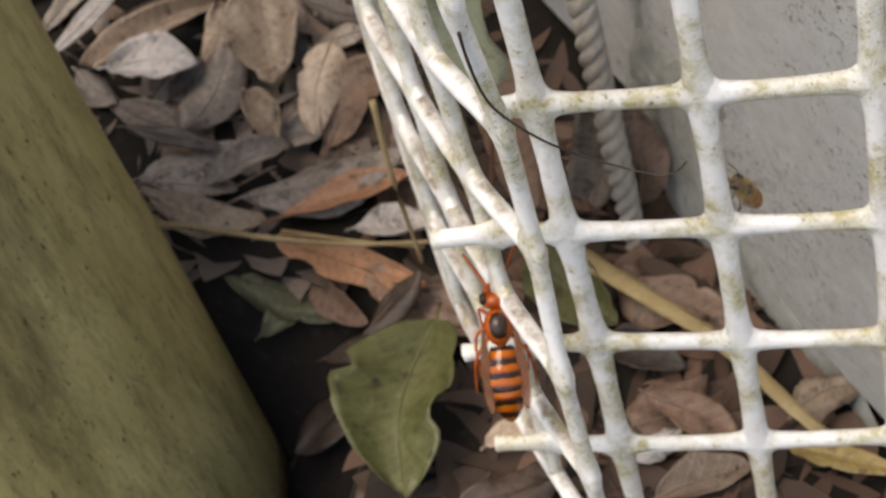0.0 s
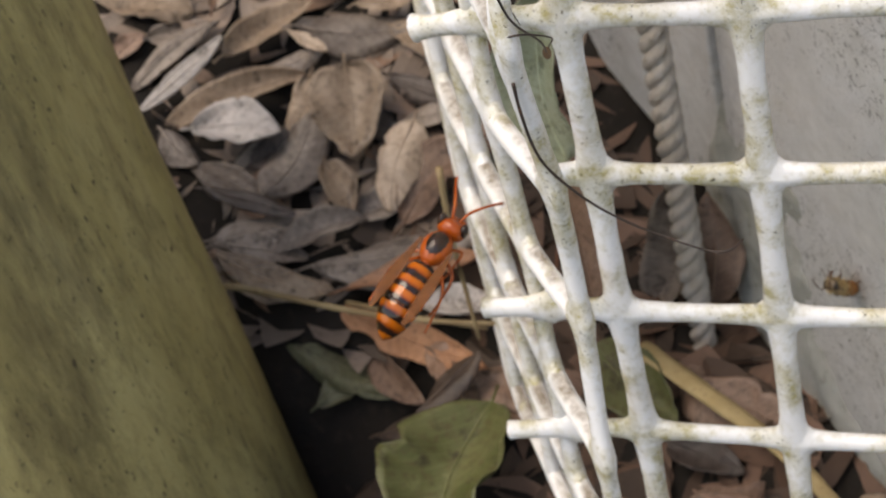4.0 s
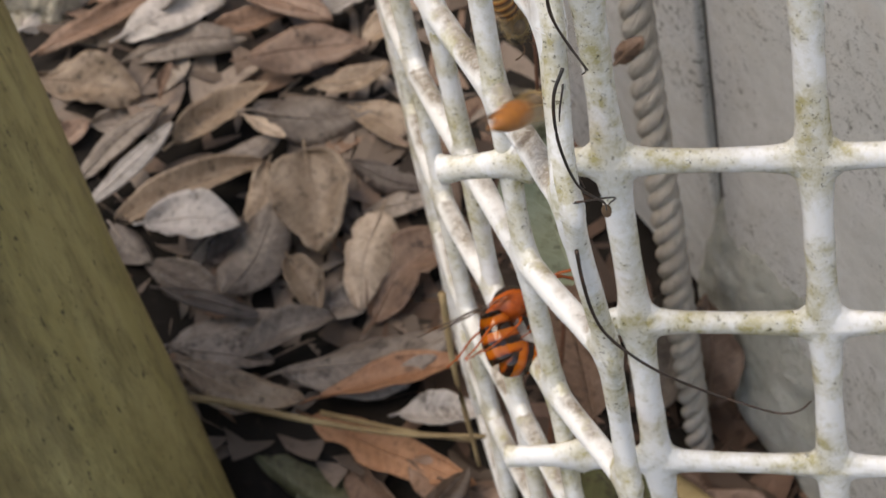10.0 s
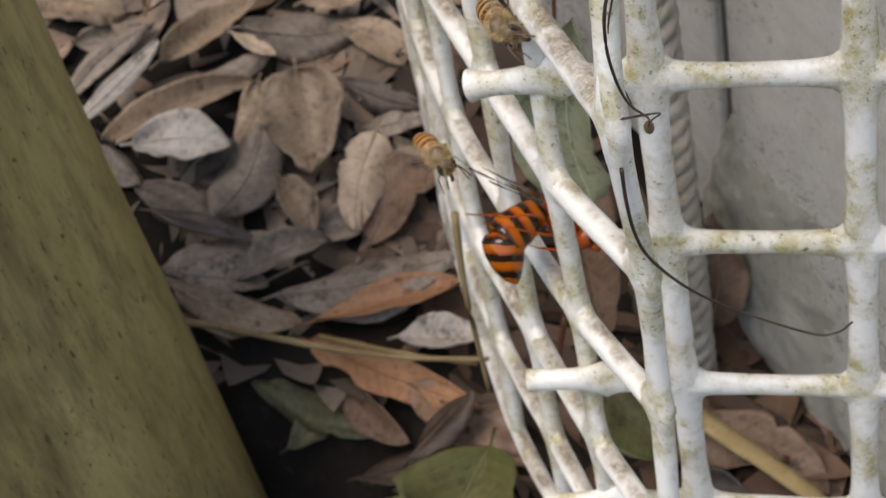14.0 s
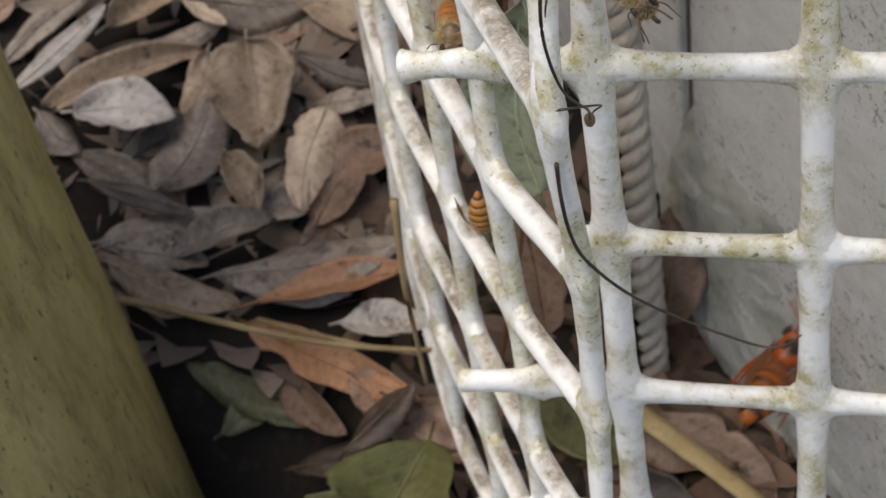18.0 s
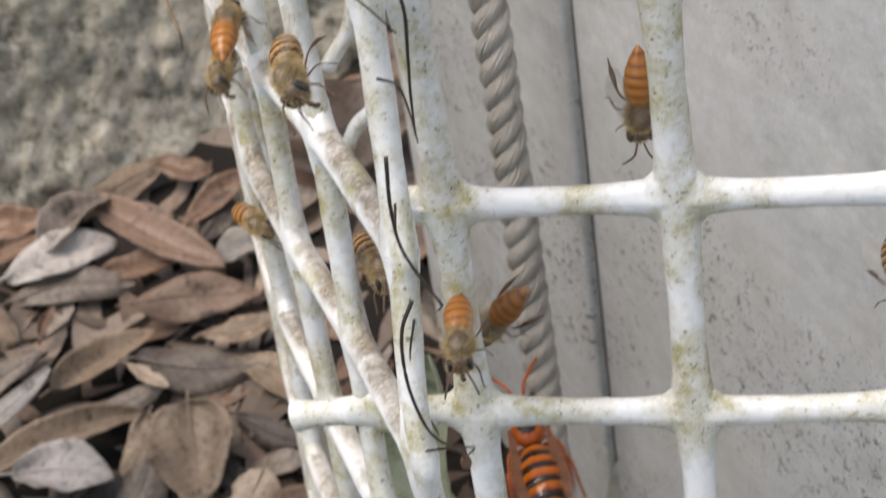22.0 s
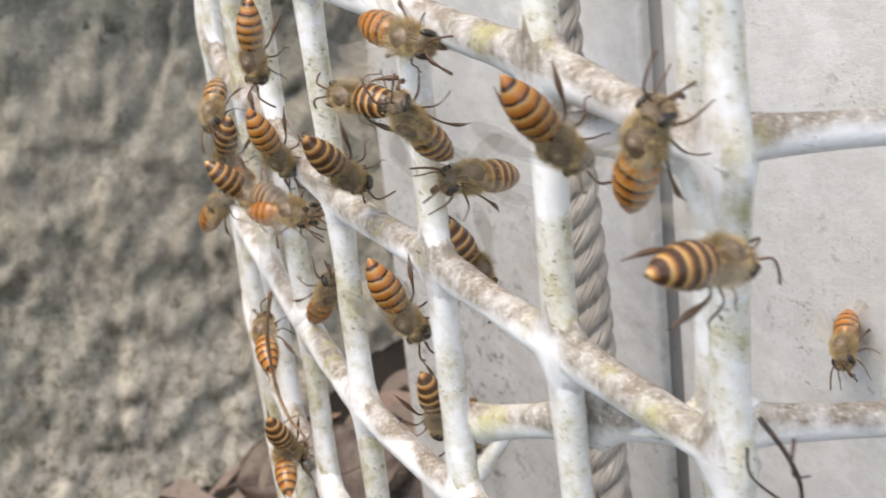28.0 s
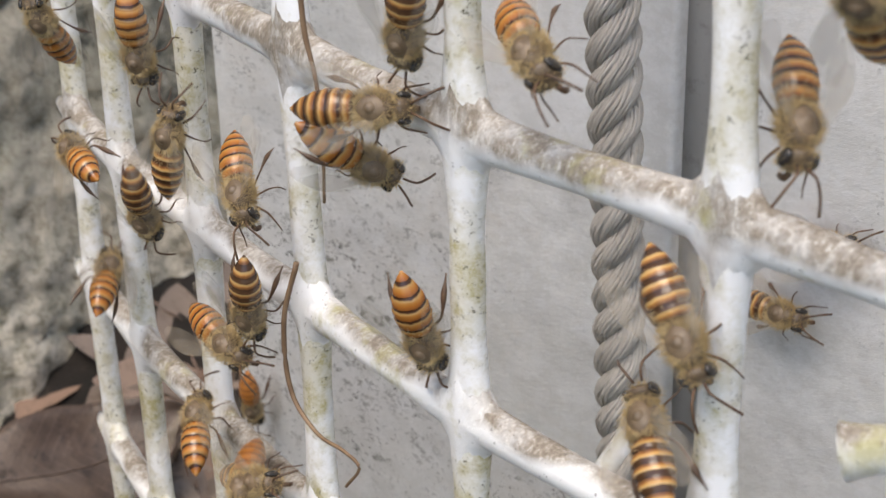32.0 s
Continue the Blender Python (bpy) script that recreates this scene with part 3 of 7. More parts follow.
def make_nets():
    front = tagged(new("plastic_net"), "white square-mesh plastic net panel with cut ends, stained with algae", "net", "net cage panels")
    for i in range(0, 3):
        ns = [a_node(i, k) for k in range(-4, 7)]
        strand("upright_strand", ns, 0.0022, front, NET, 0.95, flare=0.75)
    for k in range(-3, 7):
        y = {0: 0.0, 1: 0.003, 2: 0.001, 3: 0.0125}.get(k, 0.0)
        end = {0: -0.0050, 2: -0.0055, 1: -0.0246, 3: -0.0240, -1: -0.0235, -2: -0.0246, -3: -0.024}.get(k, -0.012)
        drop = {1: -0.004, 3: -0.0065, -2: -0.0025}.get(k, -0.001)
        tip = Vector((end, y, A_PITCH * k + drop))
        a0 = a_node(0, k)
        ns = [tip, tip.lerp(a0, 0.5) + Vector((0, 0, 0.0006)), a0, a_node(1, k), a_node(2, k), a_node(2, k) + Vector((0.014, 0, 0))]
        if end > -0.01:
            ns.pop(1)
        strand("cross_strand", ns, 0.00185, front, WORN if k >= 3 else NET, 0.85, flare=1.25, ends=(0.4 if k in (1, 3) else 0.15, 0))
    for i in range(3):
        for k in range(-3, 7):
            joint(a_node(i, k), (1, 0, 0), a_node(i, k + 1) - a_node(i, k - 1), (0, -1, 0), 0.0095, 0.00205, front, NET, 0.6 if i == 0 and k in (0, 2) else 1.0)
    side = tagged(new("plastic_net"), "white plastic net panel seen edge-on, its flat strands scuffed brown", "net", "net cage panels")
    for j in range(8):
        ns = [b_node(j, k) for k in range(-4, 7)]
        strand("upright_strand", ns, 0.0018, side, NET, 0.95, up=B_OUT, flare=1.0, reach=0.0050)
    for k in range(-4, 7):
        ns = [b_node(j, k) for j in range(8)]
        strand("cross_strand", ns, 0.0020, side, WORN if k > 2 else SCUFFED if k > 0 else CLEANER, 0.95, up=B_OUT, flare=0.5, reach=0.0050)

    for j in range(8):
        for k in range(-3, 6):
            along = b_node(min(j + 1, 7), k) - b_node(max(j - 1, 0), k)
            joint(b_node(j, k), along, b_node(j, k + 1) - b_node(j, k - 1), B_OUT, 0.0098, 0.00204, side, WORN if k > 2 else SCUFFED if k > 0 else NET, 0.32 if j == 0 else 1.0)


make_nets()


# ---- rope ----
def make_rope():
    rope = tagged(new("rope"), "grey-beige three-strand twisted rope hanging before the white box", "rope")
    for s in range(3):
        pts, n = [], 260
        for i in range(n + 1):
            z = -0.135 + 0.36 * i / n
            a = 2 * math.pi * (z / 0.0145 + s / 3)
            c = Vector((-0.0095 - 0.028 * z, 0.1005 + 0.05 * z, z))
            pts.append(c + Vector((math.cos(a), math.sin(a), 0)) * 0.0019)
        bm = tube(bmesh.new(), pts, 0.0016, 8)
        # fine yarns laid the other way round each strand
        for k in range(17):
            yarn, m = [], 420
            for i in range(m + 1):
                z = -0.115 + 0.335 * i / m
                a = 2 * math.pi * (z / 0.0145 + s / 3)
                phi = -2 * math.pi * (1.1 * z / 0.0145 + k / 17) + 0.3 * noise.noise(Vector((z * 300, k * 3.1, s * 5.3)))
                out = Vector((math.cos(a), math.sin(a), 0))
                along = Vector((-math.sin(a) * 0.63, math.cos(a) * 0.63, 0.77))
                c = Vector((-0.0095 - 0.028 * z, 0.1005 + 0.05 * z, z)) + out * 0.0019
                yarn.append(c + (out * math.cos(phi) + along.cross(out) * math.sin(phi)) * (0.00150 + 0.00010 * noise.noise(Vector((z * 500, k * 7.7, s)))))
            bm = tube(bm, yarn, 0.00034, 5)
        part("rope_strand", bm, ROPE, rope)


make_rope()


# ---- fallen leaves ----
LEAF_KINDS = {
    "GREY": (LEAF_GREY, "dry grey-brown fallen leaf lying on the litter"),
    "TAN": (LEAF_TAN, "dry tan fallen leaf lying on the litter"),
    "RED": (LEAF_RED, "dry reddish-brown fallen leaf lying on the litter"),
    "CREAM": (LEAF_CREAM, "pale cream dry leaf lying on the litter"),
    "PALEG": (LEAF_SILVER, "pale silvery grey dry leaf on the litter"),
    "ORANGE": (LEAF_ORANGE, "broad orange-brown fallen leaf beside a dry stalk"),
    "GREEN": (LEAF_GREEN, "large fallen leaf still mostly green, near the net"),
    "OLIVE": (LEAF_OLIVE, "dull olive crumpled fallen leaf beside the post"),
    "SALMON": (LEAF_SALMON, "pinkish-brown fallen leaf near the net"),
    "YELLOW": (LEAF_YELLOW, "long yellow-brown fallen leaf beside the box"),
    "DARK": (LEAF_DARK, "dark fallen leaf deep in the litter"),
    "DARKR": (LEAF_BROWN, "dark brown curled leaf against the rock"),
    "BROWN": (LEAF_BROWN, "dark brown fallen leaf beside the hollow"),
    "PALE": (LEAF_PALE, "pale green leaf standing behind the net"),
}


def blade_mesh(length, width, curl, wave, seed, skew, nu=22, nv=12, thick=0.00035):
    """A leaf along +y from the origin, its upper side to +z: pointed, folded on its midrib, curled, wavy, with a chewed edge."""
    bm = bmesh.new()
    top, low = [], []
    bow = (seed * 0.618 % 1 - 0.5) * 0.5
    cup = 0.55 * math.sin(seed * 2.3)
    for i in range(nu + 1):
        t = i / nu
        half = 0.5 * width * (math.sin(math.pi * min(1, t ** skew)) ** 0.66 if 0 < t < 1 else 0.0) + 0.0003
        side = bow * width * math.sin(math.pi * t)
        a, b = [], []
        for j in range(nv + 1):
            s = 2 * j / nv - 1
            k = 1 if s > 0 else 2
            edge = 1 + 0.13 * noise.noise(Vector((seed * 3.1 + k * 9, t * 6, 0.3))) + 0.06 * noise.noise(Vector((seed * 3.1 + k * 5, t * 19, 0.7)))
            bite = noise.noise(Vector((seed * 5.7 + k * 3, t * 5, 1.9))) - 0.42
            edge -= 1.3 * max(0, bite)
            x = s * half * edge + side
            z = abs(s) * half * 0.2 + cup * s * s * half + curl * (t - 0.5) ** 2 * length
            z += wave * width * noise.noise(Vector((seed * 1.7, t * 2.6, s * 1.2))) * (0.3 + abs(s)) + 0.05 * width * noise.noise(Vector((seed * 2.9, t * 8, s * 3))) * abs(s)
            a.append(bm.verts.new((x, t * length, z)))
            b.append(bm.verts.new((x, t * length, z - thick)))
        top.append(a)
        low.append(b)
    for i in range(nu):
        for j in range(nv):
            bm.faces.new((top[i][j], top[i][j + 1], top[i + 1][j + 1], top[i + 1][j]))
            bm.faces.new((low[i][j], low[i + 1][j], low[i + 1][j + 1], low[i][j + 1]))
        for j in (0, nv):
            q = (top[i][j], top[i + 1][j], low[i + 1][j], low[i][j])
            bm.faces.new(q if j == 0 else q[::-1])
    mid = [Vector(top[i][nv // 2].co) + Vector((0, 0, 0.0001)) for i in range(nu + 1)]
    return bm, mid


def leaf(base, tip, width, kind, roll, seed, up=(0, -0.28, 1), fat=0.0):
    base, tip = Vector(base), Vector(tip)
    material, label = LEAF_KINDS[kind]
    d = tip - base
    length = d.length
    width = min(width, 0.95 * length)
    y = d.normalized()
    z = Vector(up) - y * y.dot(Vector(up))
    z.normalize()
    x = y.cross(z)
    m = Matrix((x, y, z)).transposed().to_4x4() @ Matrix.Rotation(radians(roll), 4, 'Y') @ Matrix.Rotation(0.16 * jit(seed, 5), 4, 'X')
    ob = tagged(new("fallen_leaf"), label, "leaf", "fallen leaves")
    ob.matrix_basis = Matrix.Translation(base) @ m
    bm, mid = blade_mesh(length, width, 0.45 * jit(seed, 3), {"GREEN": 0.10, "OLIVE": 0.35}.get(kind, 0.22), seed + 0.37, math.log(0.5) / math.log(fat) if fat else 0.8 + 0.25 * jit(seed, 9))
    part("blade", bm, material, ob)
    stem = [mid[0] + Vector((0, -0.12 * length, -0.001))] + mid[:-2]
    part("midrib", tube(bmesh.new(), stem, [0.00042 - 0.00028 * i / len(stem) for i in range(len(stem))], 5), material, ob)
    return ob


leaf((-0.2102, 0.1956, -0.0625), (-0.1926, 0.2122, -0.0609), 0.0135, "PALEG", 0, 100, (0.39, -0.51, 1), 0.50)
leaf((-0.2024, 0.1863, -0.0648), (-0.1725, 0.2134, -0.0639), 0.0073, "RED", 0, 101, (0.39, -0.47, 1), 0.50)
leaf((-0.2033, 0.1780, -0.0692), (-0.1709, 0.1808, -0.0782), 0.0159, "TAN", 0, 102, (0.33, -0.59, 1), 0.60)
leaf((-0.1380, 0.1807, -0.0851), (-0.1022, 0.1920, -0.0920), 0.0152, "GREY", 0, 103, (0.39, -0.64, 1), 0.45)
leaf((-0.1589, 0.1692, -0.0874), (-0.1351, 0.1914, -0.0808), 0.0102, "TAN", 0, 104, (0.22, -0.54, 1), 0.45)
leaf((-0.1832, 0.1509, -0.0861), (-0.1611, 0.1769, -0.0784), 0.0073, "GREY", 0, 105, (0.35, -0.59, 1), 0.50)
leaf((-0.1769, 0.1419, -0.0882), (-0.1588, 0.1713, -0.0829), 0.0056, "PALEG", 0, 106, (0.37, -0.40, 1), 0.50)
leaf((-0.1711, 0.1419, -0.0937), (-0.1307, 0.1664, -0.0896), 0.0105, "TAN", 0, 107, (0.20, -0.50, 1), 0.42)
leaf((-0.1509, 0.1630, -0.0912), (-0.1282, 0.1753, -0.0882), 0.0066, "GREY", 0, 108, (0.16, -0.55, 1), 0.50)
leaf((-0.1390, 0.1776, -0.0844), (-0.1261, 0.1722, -0.0888), 0.0039, "CREAM", 0, 109, (0.17, -0.41, 1), 0.55)
leaf((-0.1600, 0.1397, -0.0929), (-0.1339, 0.1439, -0.0981), 0.0146, "PALEG", 0, 110, (0.26, -0.41, 1), 0.50)
leaf((-0.1362, 0.1253, -0.1077), (-0.1268, 0.1559, -0.0977), 0.0169, "GREY", 0, 111, (0.35, -0.43, 1), 0.50)
leaf((-0.1193, 0.1676, -0.0909), (-0.1121, 0.1422, -0.1077), 0.0228, "TAN", 0, 112, (0.14, -0.62, 1), 0.36)
leaf((-0.1300, 0.1650, -0.0920), (-0.1340, 0.1488, -0.1005), 0.0095, "TAN", 0, 113, (0.30, -0.60, 1), 0.50)
leaf((-0.0941, 0.1494, -0.0974), (-0.0984, 0.1247, -0.1106), 0.0137, "CREAM", 0, 114, (0.06, -0.54, 1), 0.38)
leaf((-0.1203, 0.1394, -0.1056), (-0.1095, 0.1237, -0.1134), 0.0097, "TAN", 0, 115, (0.21, -0.34, 1), 0.50)
leaf((-0.1079, 0.1709, -0.0965), (-0.0842, 0.1637, -0.1010), 0.0080, "DARK", 0, 116, (0.01, -0.61, 1), 0.50)
leaf((-0.1027, 0.1573, -0.1044), (-0.0813, 0.1592, -0.1016), 0.0061, "GREY", 0, 117, (-0.08, -0.51, 1), 0.50)
leaf((-0.1115, 0.1899, -0.0917), (-0.0875, 0.1763, -0.0985), 0.0113, "TAN", 0, 118, (0.01, -0.49, 1), 0.50)
leaf((-0.1698, 0.1395, -0.0925), (-0.1570, 0.1312, -0.0998), 0.0083, "GREY", 0, 119, (0.26, -0.48, 1), 0.50)
leaf((-0.1900, 0.1601, -0.0807), (-0.1832, 0.1689, -0.0781), 0.0063, "SALMON", 0, 120, (0.26, -0.49, 1), 0.50)
leaf((-0.0950, 0.1251, -0.1165), (-0.0720, 0.1486, -0.1040), 0.0172, "RED", 0, 121, (0.06, -0.60, 1), 0.50)
leaf((-0.1130, 0.0999, -0.1128), (-0.0674, 0.1113, -0.1101), 0.0184, "GREY", 0, 122, (-0.03, -0.12, 1), 0.50)
leaf((-0.1014, 0.0925, -0.1140), (-0.0646, 0.1044, -0.1135), 0.0091, "ORANGE", 0, 123, (0.04, -0.18, 1), 0.55)
leaf((-0.1384, 0.0963, -0.1054), (-0.1054, 0.0923, -0.1158), 0.0112, "TAN", 0, 124, (0.29, -0.18, 1), 0.50)
leaf((-0.1440, 0.1036, -0.1071), (-0.1209, 0.1242, -0.1126), 0.0113, "GREY", 0, 125, (0.37, -0.15, 1), 0.50)
leaf((-0.1266, 0.1074, -0.1124), (-0.1046, 0.1237, -0.1146), 0.0091, "GREY", 0, 126, (0.25, -0.20, 1), 0.50)
leaf((-0.1509, 0.1214, -0.1000), (-0.1238, 0.1190, -0.1083), 0.0059, "DARK", 0, 127, (0.28, -0.30, 1), 0.50)
leaf((-0.1592, 0.1315, -0.1000), (-0.1356, 0.1270, -0.1109), 0.0101, "GREY", 0, 128, (0.38, -0.42, 1), 0.50)
leaf((-0.1105, 0.1277, -0.1158), (-0.0959, 0.1379, -0.1125), 0.0103, "GREY", 0, 129, (0.12, -0.50, 1), 0.50)
leaf((-0.1169, 0.1661, -0.1003), (-0.1026, 0.1545, -0.1100), 0.0098, "DARK", 0, 130, (0.23, -0.54, 1), 0.50)
leaf((-0.1446, 0.1383, -0.1060), (-0.1270, 0.1490, -0.1049), 0.0105, "DARK", 0, 131, (0.24, -0.50, 1), 0.50)
leaf((-0.1828, 0.1696, -0.0803), (-0.1655, 0.1797, -0.0822), 0.0095, "GREY", 0, 132, (0.36, -0.43, 1), 0.50)
leaf((-0.1386, 0.2059, -0.0791), (-0.1165, 0.2024, -0.0880), 0.0090, "DARK", 0, 133, (0.30, -0.62, 1), 0.50)
leaf((-0.1643, 0.1804, -0.0777), (-0.1624, 0.1894, -0.0730), 0.0027, "RED", 0, 134, (0.30, -0.58, 1), 0.50)
leaf((-0.1042, 0.0914, -0.1186), (-0.0568, 0.0656, -0.1127), 0.0102, "ORANGE", 0, 135, (-0.41, -0.53, 1), 0.42)
leaf((-0.0629, 0.0684, -0.1163), (-0.0418, 0.0582, -0.1216), 0.0108, "SALMON", 0, 136, (0.20, -0.10, 1), 0.40)
leaf((-0.0799, 0.0902, -0.1155), (-0.0568, 0.0917, -0.1157), 0.0098, "PALEG", 0, 137, (0.01, -0.13, 1), 0.50)
leaf((-0.1197, 0.0857, -0.1258), (-0.0841, 0.0725, -0.1307), 0.0125, "OLIVE", 0, 138, (-0.08, -0.59, 1), 0.50)
leaf((-0.1084, 0.0710, -0.1365), (-0.0900, 0.0798, -0.1285), 0.0085, "OLIVE", 0, 139, (-0.17, -0.56, 1), 0.50)
leaf((-0.0948, 0.0848, -0.1262), (-0.0759, 0.0662, -0.1279), 0.0087, "RED", 0, 140, (-0.61, -0.71, 1), 0.50)
leaf((-0.0693, 0.0514, -0.1160), (-0.0544, 0.0651, -0.1093), 0.0095, "BROWN", 0, 141, (-0.34, -0.12, 1), 0.50)
leaf((-0.1376, 0.0922, -0.1073), (-0.1099, 0.0956, -0.1151), 0.0109, "TAN", 0, 142, (0.30, -0.15, 1), 0.50)
leaf((-0.1451, 0.1052, -0.1067), (-0.1180, 0.1091, -0.1140), 0.0112, "GREY", 0, 143, (0.28, -0.05, 1), 0.50)
leaf((-0.0886, 0.0629, -0.1379), (-0.0611, 0.0589, -0.1262), 0.0083, "BROWN", 0, 144, (-0.50, -0.52, 1), 0.50)
leaf((-0.0506, 0.0536, -0.1136), (-0.0519, 0.0052, -0.1234), 0.0296, "GREEN", 0, 145, (0.04, -0.20, 1), 0.46)
leaf((-0.1016, 0.0540, -0.1683), (-0.0772, 0.0734, -0.1450), 0.0182, "BROWN", 0, 146, (-0.53, -0.53, 1), 0.50)
leaf((-0.0658, 0.0639, -0.1186), (-0.0417, 0.0558, -0.1238), 0.0097, "SALMON", 0, 147, (0.15, -0.19, 1), 0.50)
leaf((-0.0355, 0.0216, -0.1238), (-0.0263, 0.0303, -0.1243), 0.0063, "CREAM", 0, 148, (0.19, -0.15, 1), 0.50)
leaf((-0.1689, 0.2181, -0.0628), (-0.1438, 0.2471, -0.0550), 0.0112, "TAN", 0, 149, (0.31, -0.54, 1), 0.50)
leaf((-0.0060, 0.0722, -0.1236), (0.0242, 0.0560, -0.1288), 0.0133, "SALMON", 0, 170, (0.11, -0.11, 1), 0.50)
leaf((0.0072, 0.0789, -0.1279), (0.0289, 0.0684, -0.1311), 0.0093, "BROWN", 0, 171, (0.11, -0.07, 1), 0.50)
leaf((0.0350, 0.0211, -0.1250), (0.0588, 0.0149, -0.1273), 0.0065, "YELLOW", 0, 172, (0.05, -0.19, 1), 0.40)
leaf((0.0025, 0.0365, -0.1244), (0.0239, 0.0242, -0.1298), 0.0103, "RED", 0, 173, (0.11, -0.24, 1), 0.50)
leaf((-0.0028, 0.0211, -0.1272), (0.0102, 0.0283, -0.1255), 0.0071, "PALEG", 0, 174, (-0.06, -0.14, 1), 0.50)
leaf((0.0049, 0.0103, -0.1291), (0.0264, 0.0191, -0.1289), 0.0093, "TAN", 0, 175, (0.07, -0.19, 1), 0.50)
leaf((-0.0395, 0.0042, -0.1223), (-0.0169, 0.0181, -0.1287), 0.0111, "BROWN", 0, 176, (0.29, -0.00, 1), 0.50)
leaf((-0.1469, 0.2454, -0.0562), (-0.1294, 0.2439, -0.0609), 0.0083, "RED", 0, 150, (0.22, -0.54, 1), 0.50)
leaf((-0.1341, 0.2251, -0.0672), (-0.1178, 0.2485, -0.0615), 0.0092, "RED", 0, 151, (0.26, -0.42, 1), 0.50)
leaf((-0.1287, 0.2215, -0.0711), (-0.1157, 0.2443, -0.0651), 0.0102, "DARK", 0, 152, (0.40, -0.49, 1), 0.50)
leaf((-0.1617, 0.2260, -0.0594), (-0.1189, 0.2121, -0.0736), 0.0120, "SALMON", 0, 153, (0.18, -0.46, 1), 0.45)
leaf((-0.1790, 0.1961, -0.0665), (-0.1518, 0.2157, -0.0666), 0.0137, "PALEG", 0, 154, (0.32, -0.44, 1), 0.50)
leaf((-0.1788, 0.1912, -0.0724), (-0.1433, 0.2029, -0.0737), 0.0105, "GREY", 0, 155, (0.24, -0.63, 1), 0.55)
leaf((-0.1551, 0.2051, -0.0720), (-0.1317, 0.2156, -0.0728), 0.0074, "RED", 0, 156, (0.31, -0.61, 1), 0.50)
leaf((-0.1415, 0.1942, -0.0761), (-0.1072, 0.2084, -0.0815), 0.0139, "SALMON", 0, 157, (0.34, -0.45, 1), 0.45)
leaf((-0.1219, 0.1920, -0.0852), (-0.1005, 0.2001, -0.0848), 0.0086, "TAN", 0, 158, (0.13, -0.41, 1), 0.55)
leaf((-0.1232, 0.2157, -0.0757), (-0.1094, 0.2272, -0.0730), 0.0103, "PALEG", 0, 159, (0.15, -0.41, 1), 0.50)
leaf((-0.1741, 0.2103, -0.0636), (-0.1653, 0.2237, -0.0598), 0.0074, "TAN", 0, 160, (0.27, -0.46, 1), 0.50)
leaf((-0.1106, 0.2099, -0.0819), (-0.0974, 0.2219, -0.0786), 0.0101, "TAN", 0, 161, (0.12, -0.40, 1), 0.50)
leaf((-0.1905, 0.2084, -0.0611), (-0.1733, 0.2193, -0.0610), 0.0111, "RED", 0, 162, (0.39, -0.63, 1), 0.50)
leaf((-0.1940, 0.1951, -0.0680), (-0.1784, 0.2067, -0.0646), 0.0120, "TAN", 0, 163, (0.16, -0.51, 1), 0.50)
leaf((-0.1141, 0.2370, -0.0732), (-0.0974, 0.2448, -0.0689), 0.0110, "GREY", 0, 164, (-0.03, -0.48, 1), 0.50)
leaf((-0.0077, 0.0808, -0.1264), (0.0151, 0.0624, -0.1268), 0.0145, "SALMON", -15, 40)
leaf((-0.0321, 0.0827, -0.1228), (-0.0073, 0.0621, -0.1276), 0.0161, "GREEN", 10, 41)
leaf((-0.0245, 0.1186, -0.1230), (-0.0057, 0.1041, -0.1262), 0.0155, "SALMON", -20, 42)
leaf((-0.0008, 0.0286, -0.1261), (0.0157, 0.0442, -0.1269), 0.0168, "SALMON", 10, 43)
leaf((-0.0099, 0.0586, -0.1301), (0.0095, 0.0495, -0.1292), 0.0096, "DARK", 10, 44)
leaf((0.0363, 0.0320, -0.1272), (0.0509, 0.0397, -0.1273), 0.0107, "TAN", 0, 45)
leaf((-0.0736, 0.0747, -0.1162), (-0.0584, 0.0664, -0.1198), 0.0099, "RED", 0, 46)
leaf((-0.1135, 0.2489, -0.0502), (-0.0645, 0.2620, -0.0467), 0.0300, "DARKR", 30, 64)
leaf((-0.0837, 0.2557, -0.0612), (-0.0645, 0.2724, -0.0568), 0.0094, "TAN", 10, 65)
leaf((-0.1698, 0.2057, -0.0647), (-0.1563, 0.2278, -0.0593), 0.0126, "GREY", 10, 66)


def litter_material(name, tones):
    m, nt, b = mat(name, 0.7)
    v = coords(nt)
    g = nt.nodes.new("ShaderNodeNewGeometry")
    pick = ramp(nt, g.outputs["Random Per Island"], tones)
    f = noise_of(nt, v, 300, 5, 0.7)
    col = mixed(nt, pick, (0.08, 0.055, 0.04), ramp(nt, f, [(0.5, (0, 0, 0)), (0.75, (0.7, 0.7, 0.7))]))
    nt.links.new(col, b.inputs["Base Color"])
    bumped(nt, b, f, 0.35, 0.0004)
    return m


def lie(x, y):
    """The turn that lays a leaf along the slope of the ground."""
    n = Vector((ground_z(x - 0.01, y) - ground_z(x + 0.01, y), ground_z(x, y - 0.01) - ground_z(x, y + 0.01), 0.02))
    return Vector((0, 0, 1)).rotation_difference(n.normalized()).to_matrix()


